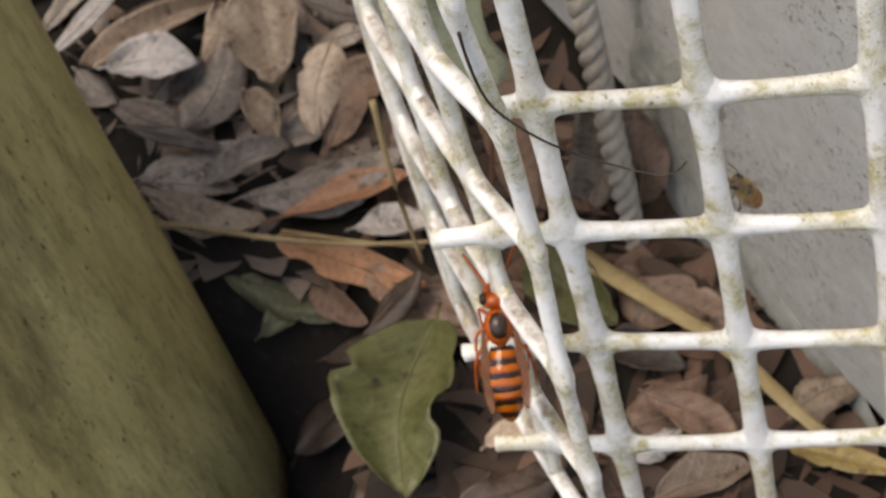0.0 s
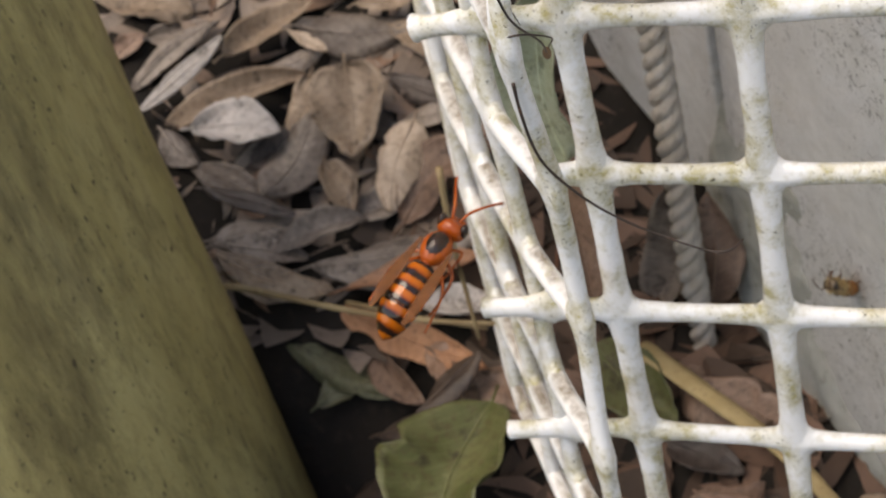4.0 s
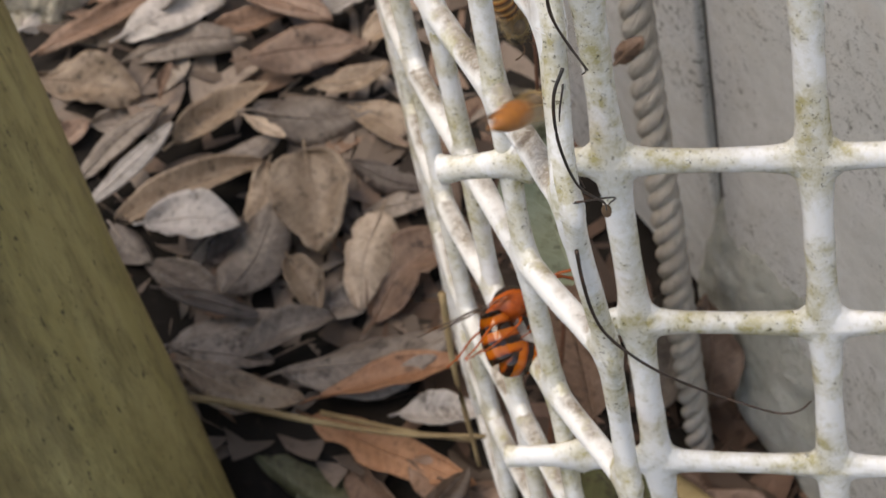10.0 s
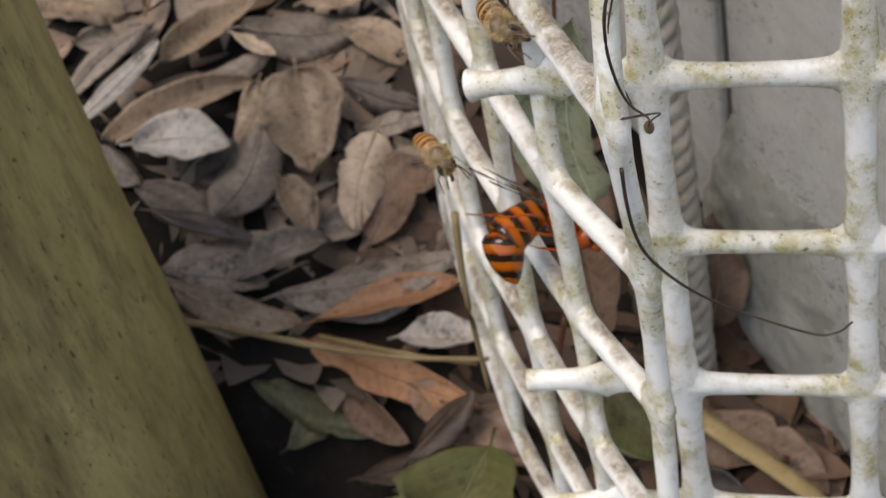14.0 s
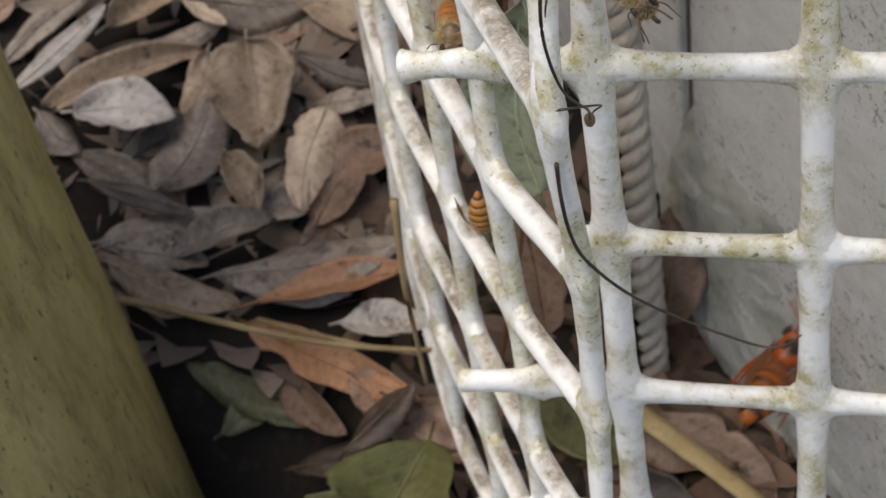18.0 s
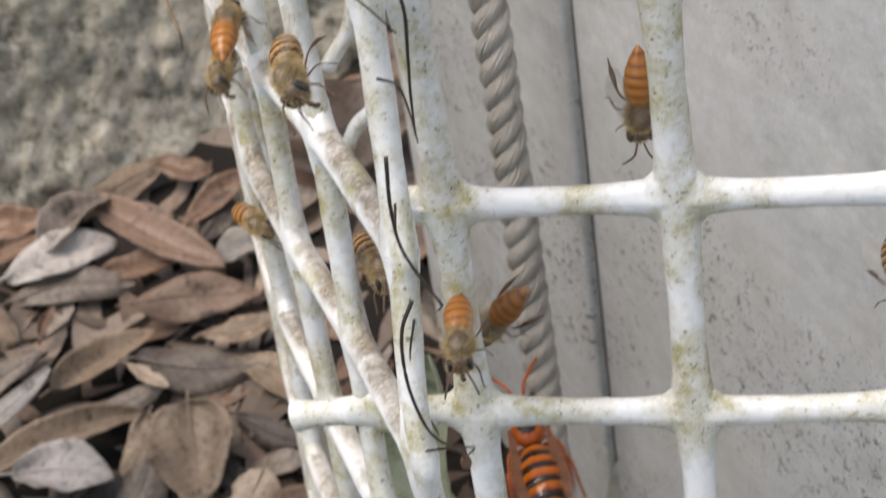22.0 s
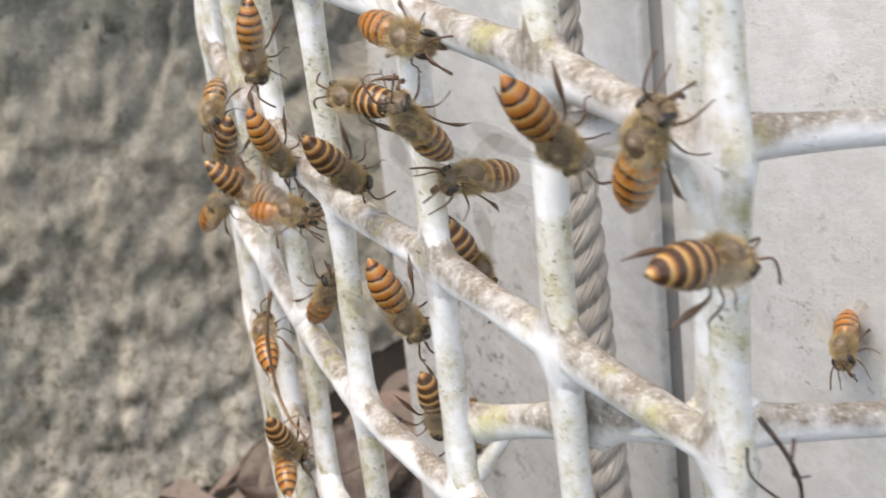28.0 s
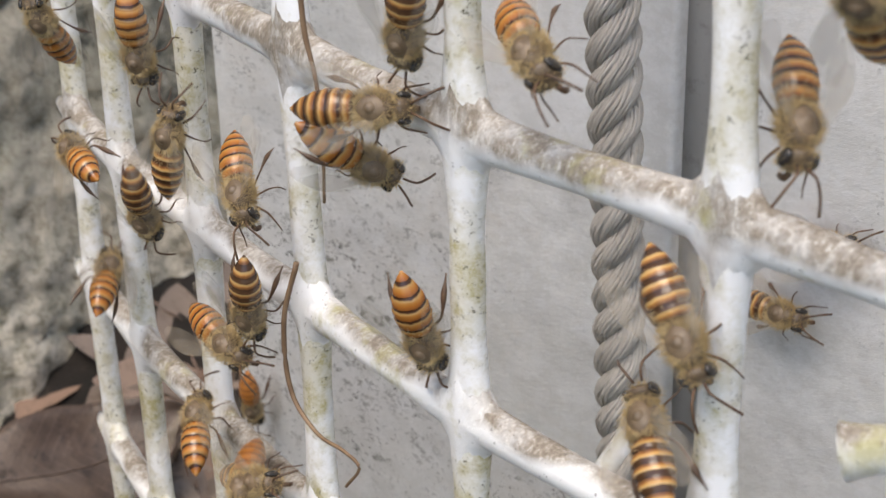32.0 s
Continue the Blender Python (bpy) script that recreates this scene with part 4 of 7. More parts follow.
def make_litter(label, material, by_wall):
    """The many small leaves between the large ones; by_wall: those between the nets and the box."""
    rng = random.Random(5)
    verts, faces = [], []
    for n in range(5600):
        x, y = rng.uniform(-0.42, 0.10), rng.uniform(-0.06, 0.36)
        if n > 4600:
            x, y = rng.uniform(-0.8, 0.5), rng.uniform(-0.7, 0.5)
        if n > 5100:
            p = on_wall(rng.uniform(-0.16, 0.10), 0, rng.uniform(0.002, 0.065))
            x, y = p.x, p.y
        d = Vector((x, y, 0)) - WALL_AT
        if d.dot(WALL_OUT) < 0.004 and d.dot(WALL_DIR) < 0.11:
            continue
        if (Vector((x, y)) - Vector((-0.165, 0.033))).length < 0.064:
            continue
        if -0.140 < x < -0.058 and -0.02 < y < 0.092:
            continue
        if y > rock_y(x, ground_z(x, y)) - 0.002:
            continue
        # litter beside box and post is kept apart for its shade-darkened tones
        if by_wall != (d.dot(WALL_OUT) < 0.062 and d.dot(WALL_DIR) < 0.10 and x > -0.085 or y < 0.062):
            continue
        length, width = rng.uniform(0.022, 0.046), rng.uniform(0.011, 0.020)
        z = ground_z(x, y) + rng.uniform(-0.0065, -0.0005)
        m = Matrix.Translation((x, y, z)) @ (lie(x, y) @ Euler((rng.gauss(0.05, 0.10), rng.gauss(0, 0.13), rng.uniform(0, 6.28))).to_matrix()).to_4x4()
        k = len(verts)
        bend = rng.uniform(-0.25, 0.25)
        for t, w in ((0.0, 0.03), (0.08, 0.4), (0.2, 0.78), (0.36, 0.97), (0.52, 1.0), (0.68, 0.86), (0.82, 0.6), (0.93, 0.3), (1.0, 0.03)):
            for s in (-1, 0, 1):
                p = m @ Vector((s * w * width / 2 * (1 + 0.25 * noise.noise(Vector((n * 1.7, t * 4, s)))), (t - 0.5) * length, abs(s) * w * width * 0.12 + bend * (t - 0.5) ** 2 * length))
                verts.append(p)
        for i in range(8):
            for j in range(2):
                a = k + i * 3 + j
                faces.append((a, a + 1, a + 4, a + 3))
    me = bpy.data.meshes.new("leaf_litter")
    me.from_pydata(verts, [], faces)
    me.shade_smooth()
    me.materials.append(material)
    tagged(new("leaf_litter", me), label, "leaf litter", kind="stuff")


make_litter("small brown and grey dead leaves on the ground",
            litter_material("leaf_litter", [(0.0, (0.10, 0.072, 0.058)), (0.3, (0.17, 0.132, 0.107)), (0.6, (0.25, 0.195, 0.16)), (0.82, (0.24, 0.145, 0.098)), (1.0, (0.33, 0.28, 0.24))]), False)
# the shade at the foot of box and post is in these tones
make_litter("reddish-brown leaf scraps beside the box and post, coloured dark for shade",
            litter_material("shaded_litter", [(0.0, (0.03, 0.02, 0.014)), (0.4, (0.07, 0.042, 0.03)), (0.7, (0.12, 0.07, 0.048)), (1.0, (0.19, 0.115, 0.085))]), True)


# ---- stalks, wires, twigs ----
def strip(name, label, category, pts, r, material, flat=1.0, taper=0.5, group=""):
    line = smooth_line(pts, 7)
    n = len(line)
    rad = [r * (1 - (1 - taper) * i / n) * (1 + 0.12 * noise.noise(p * 300)) for i, p in enumerate(line)]
    return tagged(link(name, tube(bmesh.new(), line, rad, 7, flat), material), label, category, group)


W_LABEL = "thin dark twisted wire tying the two net panels"
strip("wire_tie", W_LABEL, "wire", [(0.0029, -0.0230, 0.1046), (0.0051, -0.0240, 0.1012), (0.0062, -0.0240, 0.0974), (0.0056, -0.0230, 0.0913), (0.0053, -0.0230, 0.0874), (0.0049, -0.0220, 0.0822)], 0.00026, WIRE, group="wire ties")
strip("wire_tie", W_LABEL, "wire", [(0.0036, -0.0300, 0.0839), (0.0032, -0.0300, 0.0781), (0.0033, -0.0290, 0.0728), (0.0039, -0.0260, 0.0675), (0.0045, -0.0200, 0.0596)], 0.00024, WIRE, group="wire ties")
strip("wire_tie", W_LABEL, "wire", [(0.0034, -0.0285, 0.0657), (0.0020, -0.0295, 0.0624), (0.0016, -0.0295, 0.0569), (0.0023, -0.0295, 0.0518), (0.0034, -0.0285, 0.0476), (0.0044, -0.0220, 0.0404), (0.0038, -0.0180, 0.0357)], 0.00026, WIRE, group="wire ties")
strip("wire_tie", W_LABEL, "wire", [(0.0019, -0.0285, 0.0455), (0.0044, -0.0275, 0.0452), (0.0058, -0.0210, 0.0403), (0.0043, -0.0180, 0.0369), (0.0036, -0.0180, 0.0354)], 0.00017, WIRE, group="wire ties")
strip("wire_tie", W_LABEL, "wire", [(0.0014, -0.0285, 0.0377), (0.0014, -0.0280, 0.0325), (0.0018, -0.0270, 0.0257), (0.0031, -0.0255, 0.0198), (0.0064, -0.0210, 0.0105), (0.0108, -0.0180, 0.0039), (0.0173, -0.0170, -0.0006), (0.0239, -0.0170, -0.0033), (0.0271, -0.0170, -0.0028), (0.0290, -0.0170, -0.0008)], 0.00028, WIRE, group="wire ties")
strip("wire_tie", W_LABEL, "wire", [(0.0052, -0.0280, 0.1050), (0.0048, -0.0295, 0.1039), (0.0050, -0.0295, 0.1023), (0.0063, -0.0295, 0.1023)], 0.00017, WIRE, group="wire ties")
strip("wire_tie", W_LABEL, "wire", [(0.0014, -0.0270, 0.1040), (0.0016, -0.0280, 0.1017), (0.0045, -0.0295, 0.0994), (0.0065, -0.0295, 0.0970)], 0.00017, WIRE, group="wire ties")
strip("wire_tie", W_LABEL, "wire", [(0.0032, -0.0270, 0.0912), (0.0058, -0.0295, 0.0915), (0.0062, -0.0280, 0.0880), (0.0061, -0.0260, 0.0833)], 0.00017, WIRE, group="wire ties")
strip("wire_tie", W_LABEL, "wire", [(0.0026, -0.0260, 0.0763), (0.0025, -0.0270, 0.0727), (0.0042, -0.0280, 0.0689), (0.0042, -0.0200, 0.0599), (0.0035, -0.0190, 0.0583)], 0.00017, WIRE, group="wire ties")
strip("wire_tie", W_LABEL, "wire", [(0.0023, -0.0250, 0.0611), (0.0014, -0.0260, 0.0564), (0.0018, -0.0260, 0.0508), (0.0030, -0.0250, 0.0451)], 0.00017, WIRE, group="wire ties")
strip("dry_stalk", "thin pale brown dry stalk lying across the leaves", "stalk", [(-0.1314, 0.0819, -0.1025), (-0.1221, 0.0824, -0.1045), (-0.0949, 0.0775, -0.1062), (-0.0734, 0.0734, -0.1053), (-0.0533, 0.0756, -0.1080)], 0.0011, STICK)
strip("dry_stalk", "thin pale brown dry stalk lying across the leaves", "stalk", [(-0.0983, 0.0857, -0.1113), (-0.0752, 0.0780, -0.1088), (-0.0569, 0.0769, -0.1112)], 0.0008, STICK)
strip("dry_stalk", "thin pale brown dry stalk lying across the leaves", "stalk", [(-0.0427, 0.0400, -0.0306), (-0.0439, 0.0400, -0.0513), (-0.0436, 0.0400, -0.0791)], 0.0008, STICK)
strip("grass_blade", "long straw-yellow dry blade lying on the leaves", "dry grass", [(-0.0194, 0.0811, -0.1199), (0.0005, 0.0641, -0.1192), (0.0200, 0.0475, -0.1194), (0.0369, 0.0279, -0.1203), (0.0447, 0.0203, -0.1221)], 0.0030, STRAW, 0.25)
strip("tendril", "thin brown dry tendril clinging to the net", "tendril", [(-0.0581, 0.0727, 0.0802), (-0.0598, 0.0737, 0.0728), (-0.0596, 0.0734, 0.0644), (-0.0576, 0.0695, 0.0609), (-0.0552, 0.0650, 0.0607), (-0.0540, 0.0628, 0.0597), (-0.0552, 0.0650, 0.0562)], 0.00034, TENDRIL)
strip("tendril", "thin brown dry tendril clinging to the net", "tendril", [(-0.0562, 0.0712, 0.1113), (-0.0560, 0.0708, 0.1062), (-0.0553, 0.0695, 0.1012), (-0.0551, 0.0691, 0.0946), (-0.0552, 0.0693, 0.0883)], 0.00034, TENDRIL)
strip("dry_stalk", "thin reddish dry stalk standing behind the net", "stalk", [(-0.0299, 0.0600, -0.0778), (-0.0337, 0.0600, -0.0936), (-0.0251, 0.0600, -0.0544), (-0.0243, 0.0600, -0.0202), (-0.0212, 0.0600, 0.0147)], 0.0007, RED_STALK)
strip("plastic_loop", "bent white plastic strand behind the side net", "net", [(-0.0233, 0.0600, 0.0644), (-0.0253, 0.0600, 0.0596), (-0.0296, 0.0600, 0.0539)], 0.0013, NET, 1.0, 1.0)
strip("plastic_loop", "bent white plastic strand behind the side net", "net", [(-0.0212, 0.0600, 0.0476), (-0.0264, 0.0600, 0.0432), (-0.0295, 0.0600, 0.0370)], 0.0013, NET, 1.0, 1.0)
leaf((-0.0183, 0.0500, -0.0360), (-0.0164, 0.0500, 0.0070), 0.0165, "PALE", 0, 71, (-0.3, -1, 0.2))
leaf((-0.0045, 0.1000, -0.1240), (-0.0015, 0.1000, -0.0880), 0.0140, "SALMON", 25, 72, (-0.4, -1, 0.2))
leaf((-0.0175, 0.1060, -0.1240), (-0.0085, 0.1060, -0.0860), 0.015, "GREY", -12, 74, (-0.3, -1, 0.2))
leaf((-0.0236, 0.0660, -0.0903), (-0.0327, 0.0780, -0.0249), 0.017, "RED", -12, 75, (-0.3, -1, 0.2))
leaf((-0.0112, 0.0800, -0.0066), (-0.0054, 0.0800, -0.0014), 0.0035, "RED", 10, 73, (-0.4, -1, 0.2))
tagged(link("dry_bud", blob(bmesh.new(), (0.0038, -0.0180, 0.0357), (0.0007, 0.0007, 0.0010)), TENDRIL), "small brown dry bud caught on the wire", "bud")


# ---- insects ----
def stripes(name, edge, bands, rough=0.35, hair=False):
    """Rings across the body along y. bands: stops over one ring, from its rear to its front."""
    m, nt, b = mat(name, rough)
    tc = nt.nodes.new("ShaderNodeTexCoord")
    sep = nt.nodes.new("ShaderNodeSeparateXYZ")
    nt.links.new(tc.outputs["Object"], sep.inputs[0])
    wob = noise_of(nt, tc.outputs["Object"], 500, 2)
    add = nt.nodes.new("ShaderNodeMath")
    add.operation = 'MULTIPLY_ADD'
    nt.links.new(wob, add.inputs[0])
    add.inputs[1].default_value = edge * 0.35
    nt.links.new(sep.outputs[1], add.inputs[2])
    div = nt.nodes.new("ShaderNodeMath")
    div.operation = 'DIVIDE'
    nt.links.new(add.outputs[0], div.inputs[0])
    div.inputs[1].default_value = edge
    fr = nt.nodes.new("ShaderNodeMath")
    fr.operation = 'FRACT'
    nt.links.new(div.outputs[0], fr.inputs[0])
    col = ramp(nt, fr.outputs[0], bands)
    oi = nt.nodes.new("ShaderNodeObjectInfo")
    hs = node(nt, "HueSaturation")
    mr = node(nt, "MapRange", To_Min=0.75, To_Max=1.3)
    nt.links.new(oi.outputs["Random"], mr.inputs["Value"])
    nt.links.new(mr.outputs[0], hs.inputs["Value"])
    if hair:
        col = mixed(nt, col, ramp(nt, fr.outputs[0], hair), ramp(nt, oi.outputs["Random"], [(0.35, (0, 0, 0)), (0.6, (1, 1, 1))]))
    nt.links.new(col, hs.inputs["Color"])
    nt.links.new(hs.outputs[0], b.inputs["Base Color"])
    return m


BEE_BANDS = stripes("bee_rings", 0.00125, [(0.0, (0.05, 0.02, 0.009)), (0.20, (0.06, 0.024, 0.010)), (0.30, (0.46, 0.27, 0.10)), (0.46, (0.50, 0.22, 0.05)), (0.70, (0.44, 0.16, 0.03)), (1.0, (0.28, 0.09, 0.02))], 0.25,
                    [(0.0, (0.04, 0.02, 0.011)), (0.40, (0.06, 0.027, 0.012)), (0.52, (0.40, 0.26, 0.11)), (0.66, (0.42, 0.23, 0.07)), (0.80, (0.22, 0.09, 0.028)), (1.0, (0.08, 0.034, 0.015))])
BEE_AMBER = stripes("bee_amber", 0.00125, [(0.0, (0.13, 0.045, 0.014)), (0.14, (0.28, 0.10, 0.022)), (0.5, (0.40, 0.155, 0.032)), (0.90, (0.32, 0.112, 0.022)), (1.0, (0.12, 0.042, 0.013))], 0.3)
BEE_FUZZ = two_scale("bee_fuzz", (0.48, 0.34, 0.16), (0.68, 0.52, 0.28), (0.30, 0.20, 0.10), 500, 2600, 0.9, 1.0, 0.0004)
BEE_DARK = two_scale("bee_dark", (0.06, 0.034, 0.02), (0.12, 0.065, 0.034), (0.20, 0.10, 0.045), 700, 2500, 0.4)
BEE_PLATE = two_scale("bee_back", (0.10, 0.068, 0.040), (0.18, 0.125, 0.075), (0.06, 0.042, 0.028), 500, 2500, 0.4)
BEE_EYE = two_scale("bee_eye", (0.02, 0.016, 0.014), (0.03, 0.025, 0.02), (0.04, 0.03, 0.03), 700, 2500, 0.2)
HORNET_BANDS = stripes("hornet_rings", 0.0027, [(0.0, (0.022, 0.010, 0.006)), (0.36, (0.03, 0.012, 0.006)), (0.46, (0.30, 0.055, 0.004)), (0.62, (0.50, 0.115, 0.006)), (0.92, (0.52, 0.13, 0.008)), (1.0, (0.03, 0.012, 0.006))], 0.10)
HORNET_ORANGE = two_scale("hornet_orange", (0.30, 0.050, 0.005), (0.44, 0.090, 0.008), (0.07, 0.016, 0.004), 300, 1400, 0.25)
HORNET_BLACK = two_scale("hornet_black", (0.016, 0.010, 0.008), (0.03, 0.016, 0.010), (0.10, 0.03, 0.01), 300, 1400, 0.2)


def wing_material(name, tint, alpha):
    m, nt, b = mat(name, 0.25)
    v = coords(nt)
    f = noise_of(nt, v, 700, 3)
    nt.links.new(ramp(nt, f, [(0.4, tint), (0.6, tuple(c * 0.7 for c in tint))]), b.inputs["Base Color"])
    b.inputs["Alpha"].default_value = alpha
    return m


BEE_WING = wing_material("bee_wing", (0.42, 0.36, 0.28), 0.10)
HORNET_WING = wing_material("hornet_wing", (0.22, 0.080, 0.026), 0.7)


def body_tube(profile, squash=0.9):
    """A body of revolution along y. profile: rows of y, z and radius."""
    return tube(bmesh.new(), [(0, y, z) for y, z, r in profile], [r for y, z, r in profile], 14, squash, (0, 0, 1))


def wing(length, width, side, spread, rise, base, parent, material):
    bm = bmesh.new()
    c, s = math.cos(spread), math.sin(spread)
    top, low = [], []
    for i in range(9):
        t = i / 8
        w = width * (0.18 + 0.82 * math.sin(math.pi * min(0.97, t ** 1.3 * 0.93 + 0.03)) ** 0.8)
        for rows, dz in ((top, 0.0), (low, -0.00004)):
            rows.append([bm.verts.new((base[0] + side * (t * length * s + k * w * c), base[1] - t * length * c + k * w * s, base[2] + rise * t * length + dz + 0.00012 * math.sin(k * 5 + t * 9)))
                         for k in (-0.35, 0.0, 0.65)])
    for i in range(8):
        for k in range(2):
            bm.faces.new((top[i][k], top[i][k + 1], top[i + 1][k + 1], top[i + 1][k]))
            bm.faces.new((low[i][k], low[i + 1][k], low[i + 1][k + 1], low[i][k + 1]))
    return part("wing", bm, material, parent, "clear veined wing")


def legs(parent, rows, r, material, broad=0.0):
    """rows: hip, knee, ankle, toe of the right-hand legs; each is mirrored."""
    for row in rows:
        for side in (-1, 1):
            line = smooth_line([(side * x, y, z) for x, y, z in row], 4)
            n = len(line)
            part("leg", tube(bmesh.new(), line, [r * (1.15 - 0.75 * i / n) * (1 + (broad if row is rows[-1] else 0.0) * math.exp(-((i / n - 0.62) / 0.16) ** 2)) for i in range(n)], 6, 0.7), material, parent)


def make_bee(rings, label):
    bee = tagged(new("honey_bee"), label, "bee", "honey bees")
    ab = []
    for i in range(41):
        t = i / 40
        y = 0.0002 - 0.0074 * t
        r = 0.0019 * math.sin(math.pi * min(1, 0.19 + 0.81 * t ** 0.95)) ** 0.72 if t < 1 else 0.0001
        r *= 1 + 0.07 * ((t * 6) % 1)
        ab.append((y, -0.0009 * t * t, max(r, 0.0002)))
    part("abdomen", body_tube(ab), rings, bee)
    th = [(0.0040 - 0.0042 * i / 12, 0.0002, max(0.0003, 0.00165 * math.sin(math.pi * (0.06 + 0.88 * i / 12)) ** 0.6)) for i in range(13)]
    thorax = part("thorax", body_tube(th, 0.95), BEE_PLATE, bee, "furry thorax")
    part("back_plate", blob(bmesh.new(), (0, 0.0019, 0.0009), (0.00085, 0.00088, 0.00108)), BEE_PLATE, thorax, "dark bald spot on the back")
    rng = random.Random(3)
    bm = bmesh.new()
    for n in range(4800):
        d = Vector((rng.gauss(0, 1), rng.gauss(0, 1), rng.gauss(0, 1))).normalized()
        where = n % 6
        if d.z > 0.72 and where > 1:
            continue
        if where == 0:
            c, e = Vector((0, 0.0046, -0.0004)), Vector((0.0013, 0.0008, 0.0013))
        elif where == 1:
            c, e = Vector((0, -0.0008, -0.0001)), Vector((0.0014, 0.0012, 0.0014))
        else:
            c, e = Vector((0, 0.0019, 0.0002)), Vector((0.0016, 0.0019, 0.0016))
        q = c + Vector((d.x * e.x, d.y * e.y, d.z * e.z))
        side = d.cross(Vector((rng.gauss(0, 1), rng.gauss(0, 1), rng.gauss(0, 1)))).normalized() * 0.00004
        tip = q + d * rng.uniform(0.0003, 0.0010) + Vector((rng.gauss(0, 0.0001), -0.00025, rng.gauss(0, 0.0001)))
        bm.faces.new([bm.verts.new(v) for v in (q + side, q - side, tip)])
    part("hair", bm, BEE_FUZZ, thorax, "pale yellow hair")
    head = part("head", blob(bmesh.new(), (0, 0.0046, -0.0004), (0.0015, 0.00085, 0.0015)), BEE_PLATE, bee)
    for side in (-1, 1):
        part("eye", blob(bmesh.new(), (side * 0.00122, 0.0047, -0.0002), (0.00045, 0.0007, 0.0011), seg=8, rings=6), BEE_EYE, head, "dark oval eye")
        line = smooth_line([(side * 0.0004, 0.0056, 0.0003), (side * 0.0009, 0.0068, 0.0010), (side * 0.0016, 0.0080, 0.0002), (side * 0.0021, 0.0090, -0.0009)], 4)
        part("antenna", tube(bmesh.new(), line, 0.00014, 5), BEE_DARK, bee)
    part("mouthpart", tube(bmesh.new(), smooth_line([(0, 0.0052, -0.0016), (0, 0.0053, -0.0024), (0, 0.0047, -0.0031)], 3), 0.0003, 6), BEE_DARK, head)
    legs(bee, [[(0.0009, 0.0032, -0.0014), (0.0019, 0.0042, -0.0020), (0.0022, 0.0052, -0.0032), (0.0024, 0.0060, -0.0038)],
               [(0.0011, 0.0018, -0.0015), (0.0026, 0.0015, -0.0018), (0.0031, 0.0008, -0.0033), (0.0036, 0.0011, -0.0039)],
               [(0.0010, 0.0006, -0.0014), (0.0023, -0.0008, -0.0012), (0.0029, -0.0030, -0.0022), (0.0032, -0.0046, -0.0035)]], 0.00014, BEE_DARK, 2.6)
    for side in (-1, 1):
        wing(0.0085, 0.0026, side, 0.24, 0.06, (side * 0.0014, 0.0022, 0.0016), bee, BEE_WING)
        wing(0.0062, 0.0019, side, 0.42, 0.02, (side * 0.0015, 0.0014, 0.0014), bee, BEE_WING)
    return bee


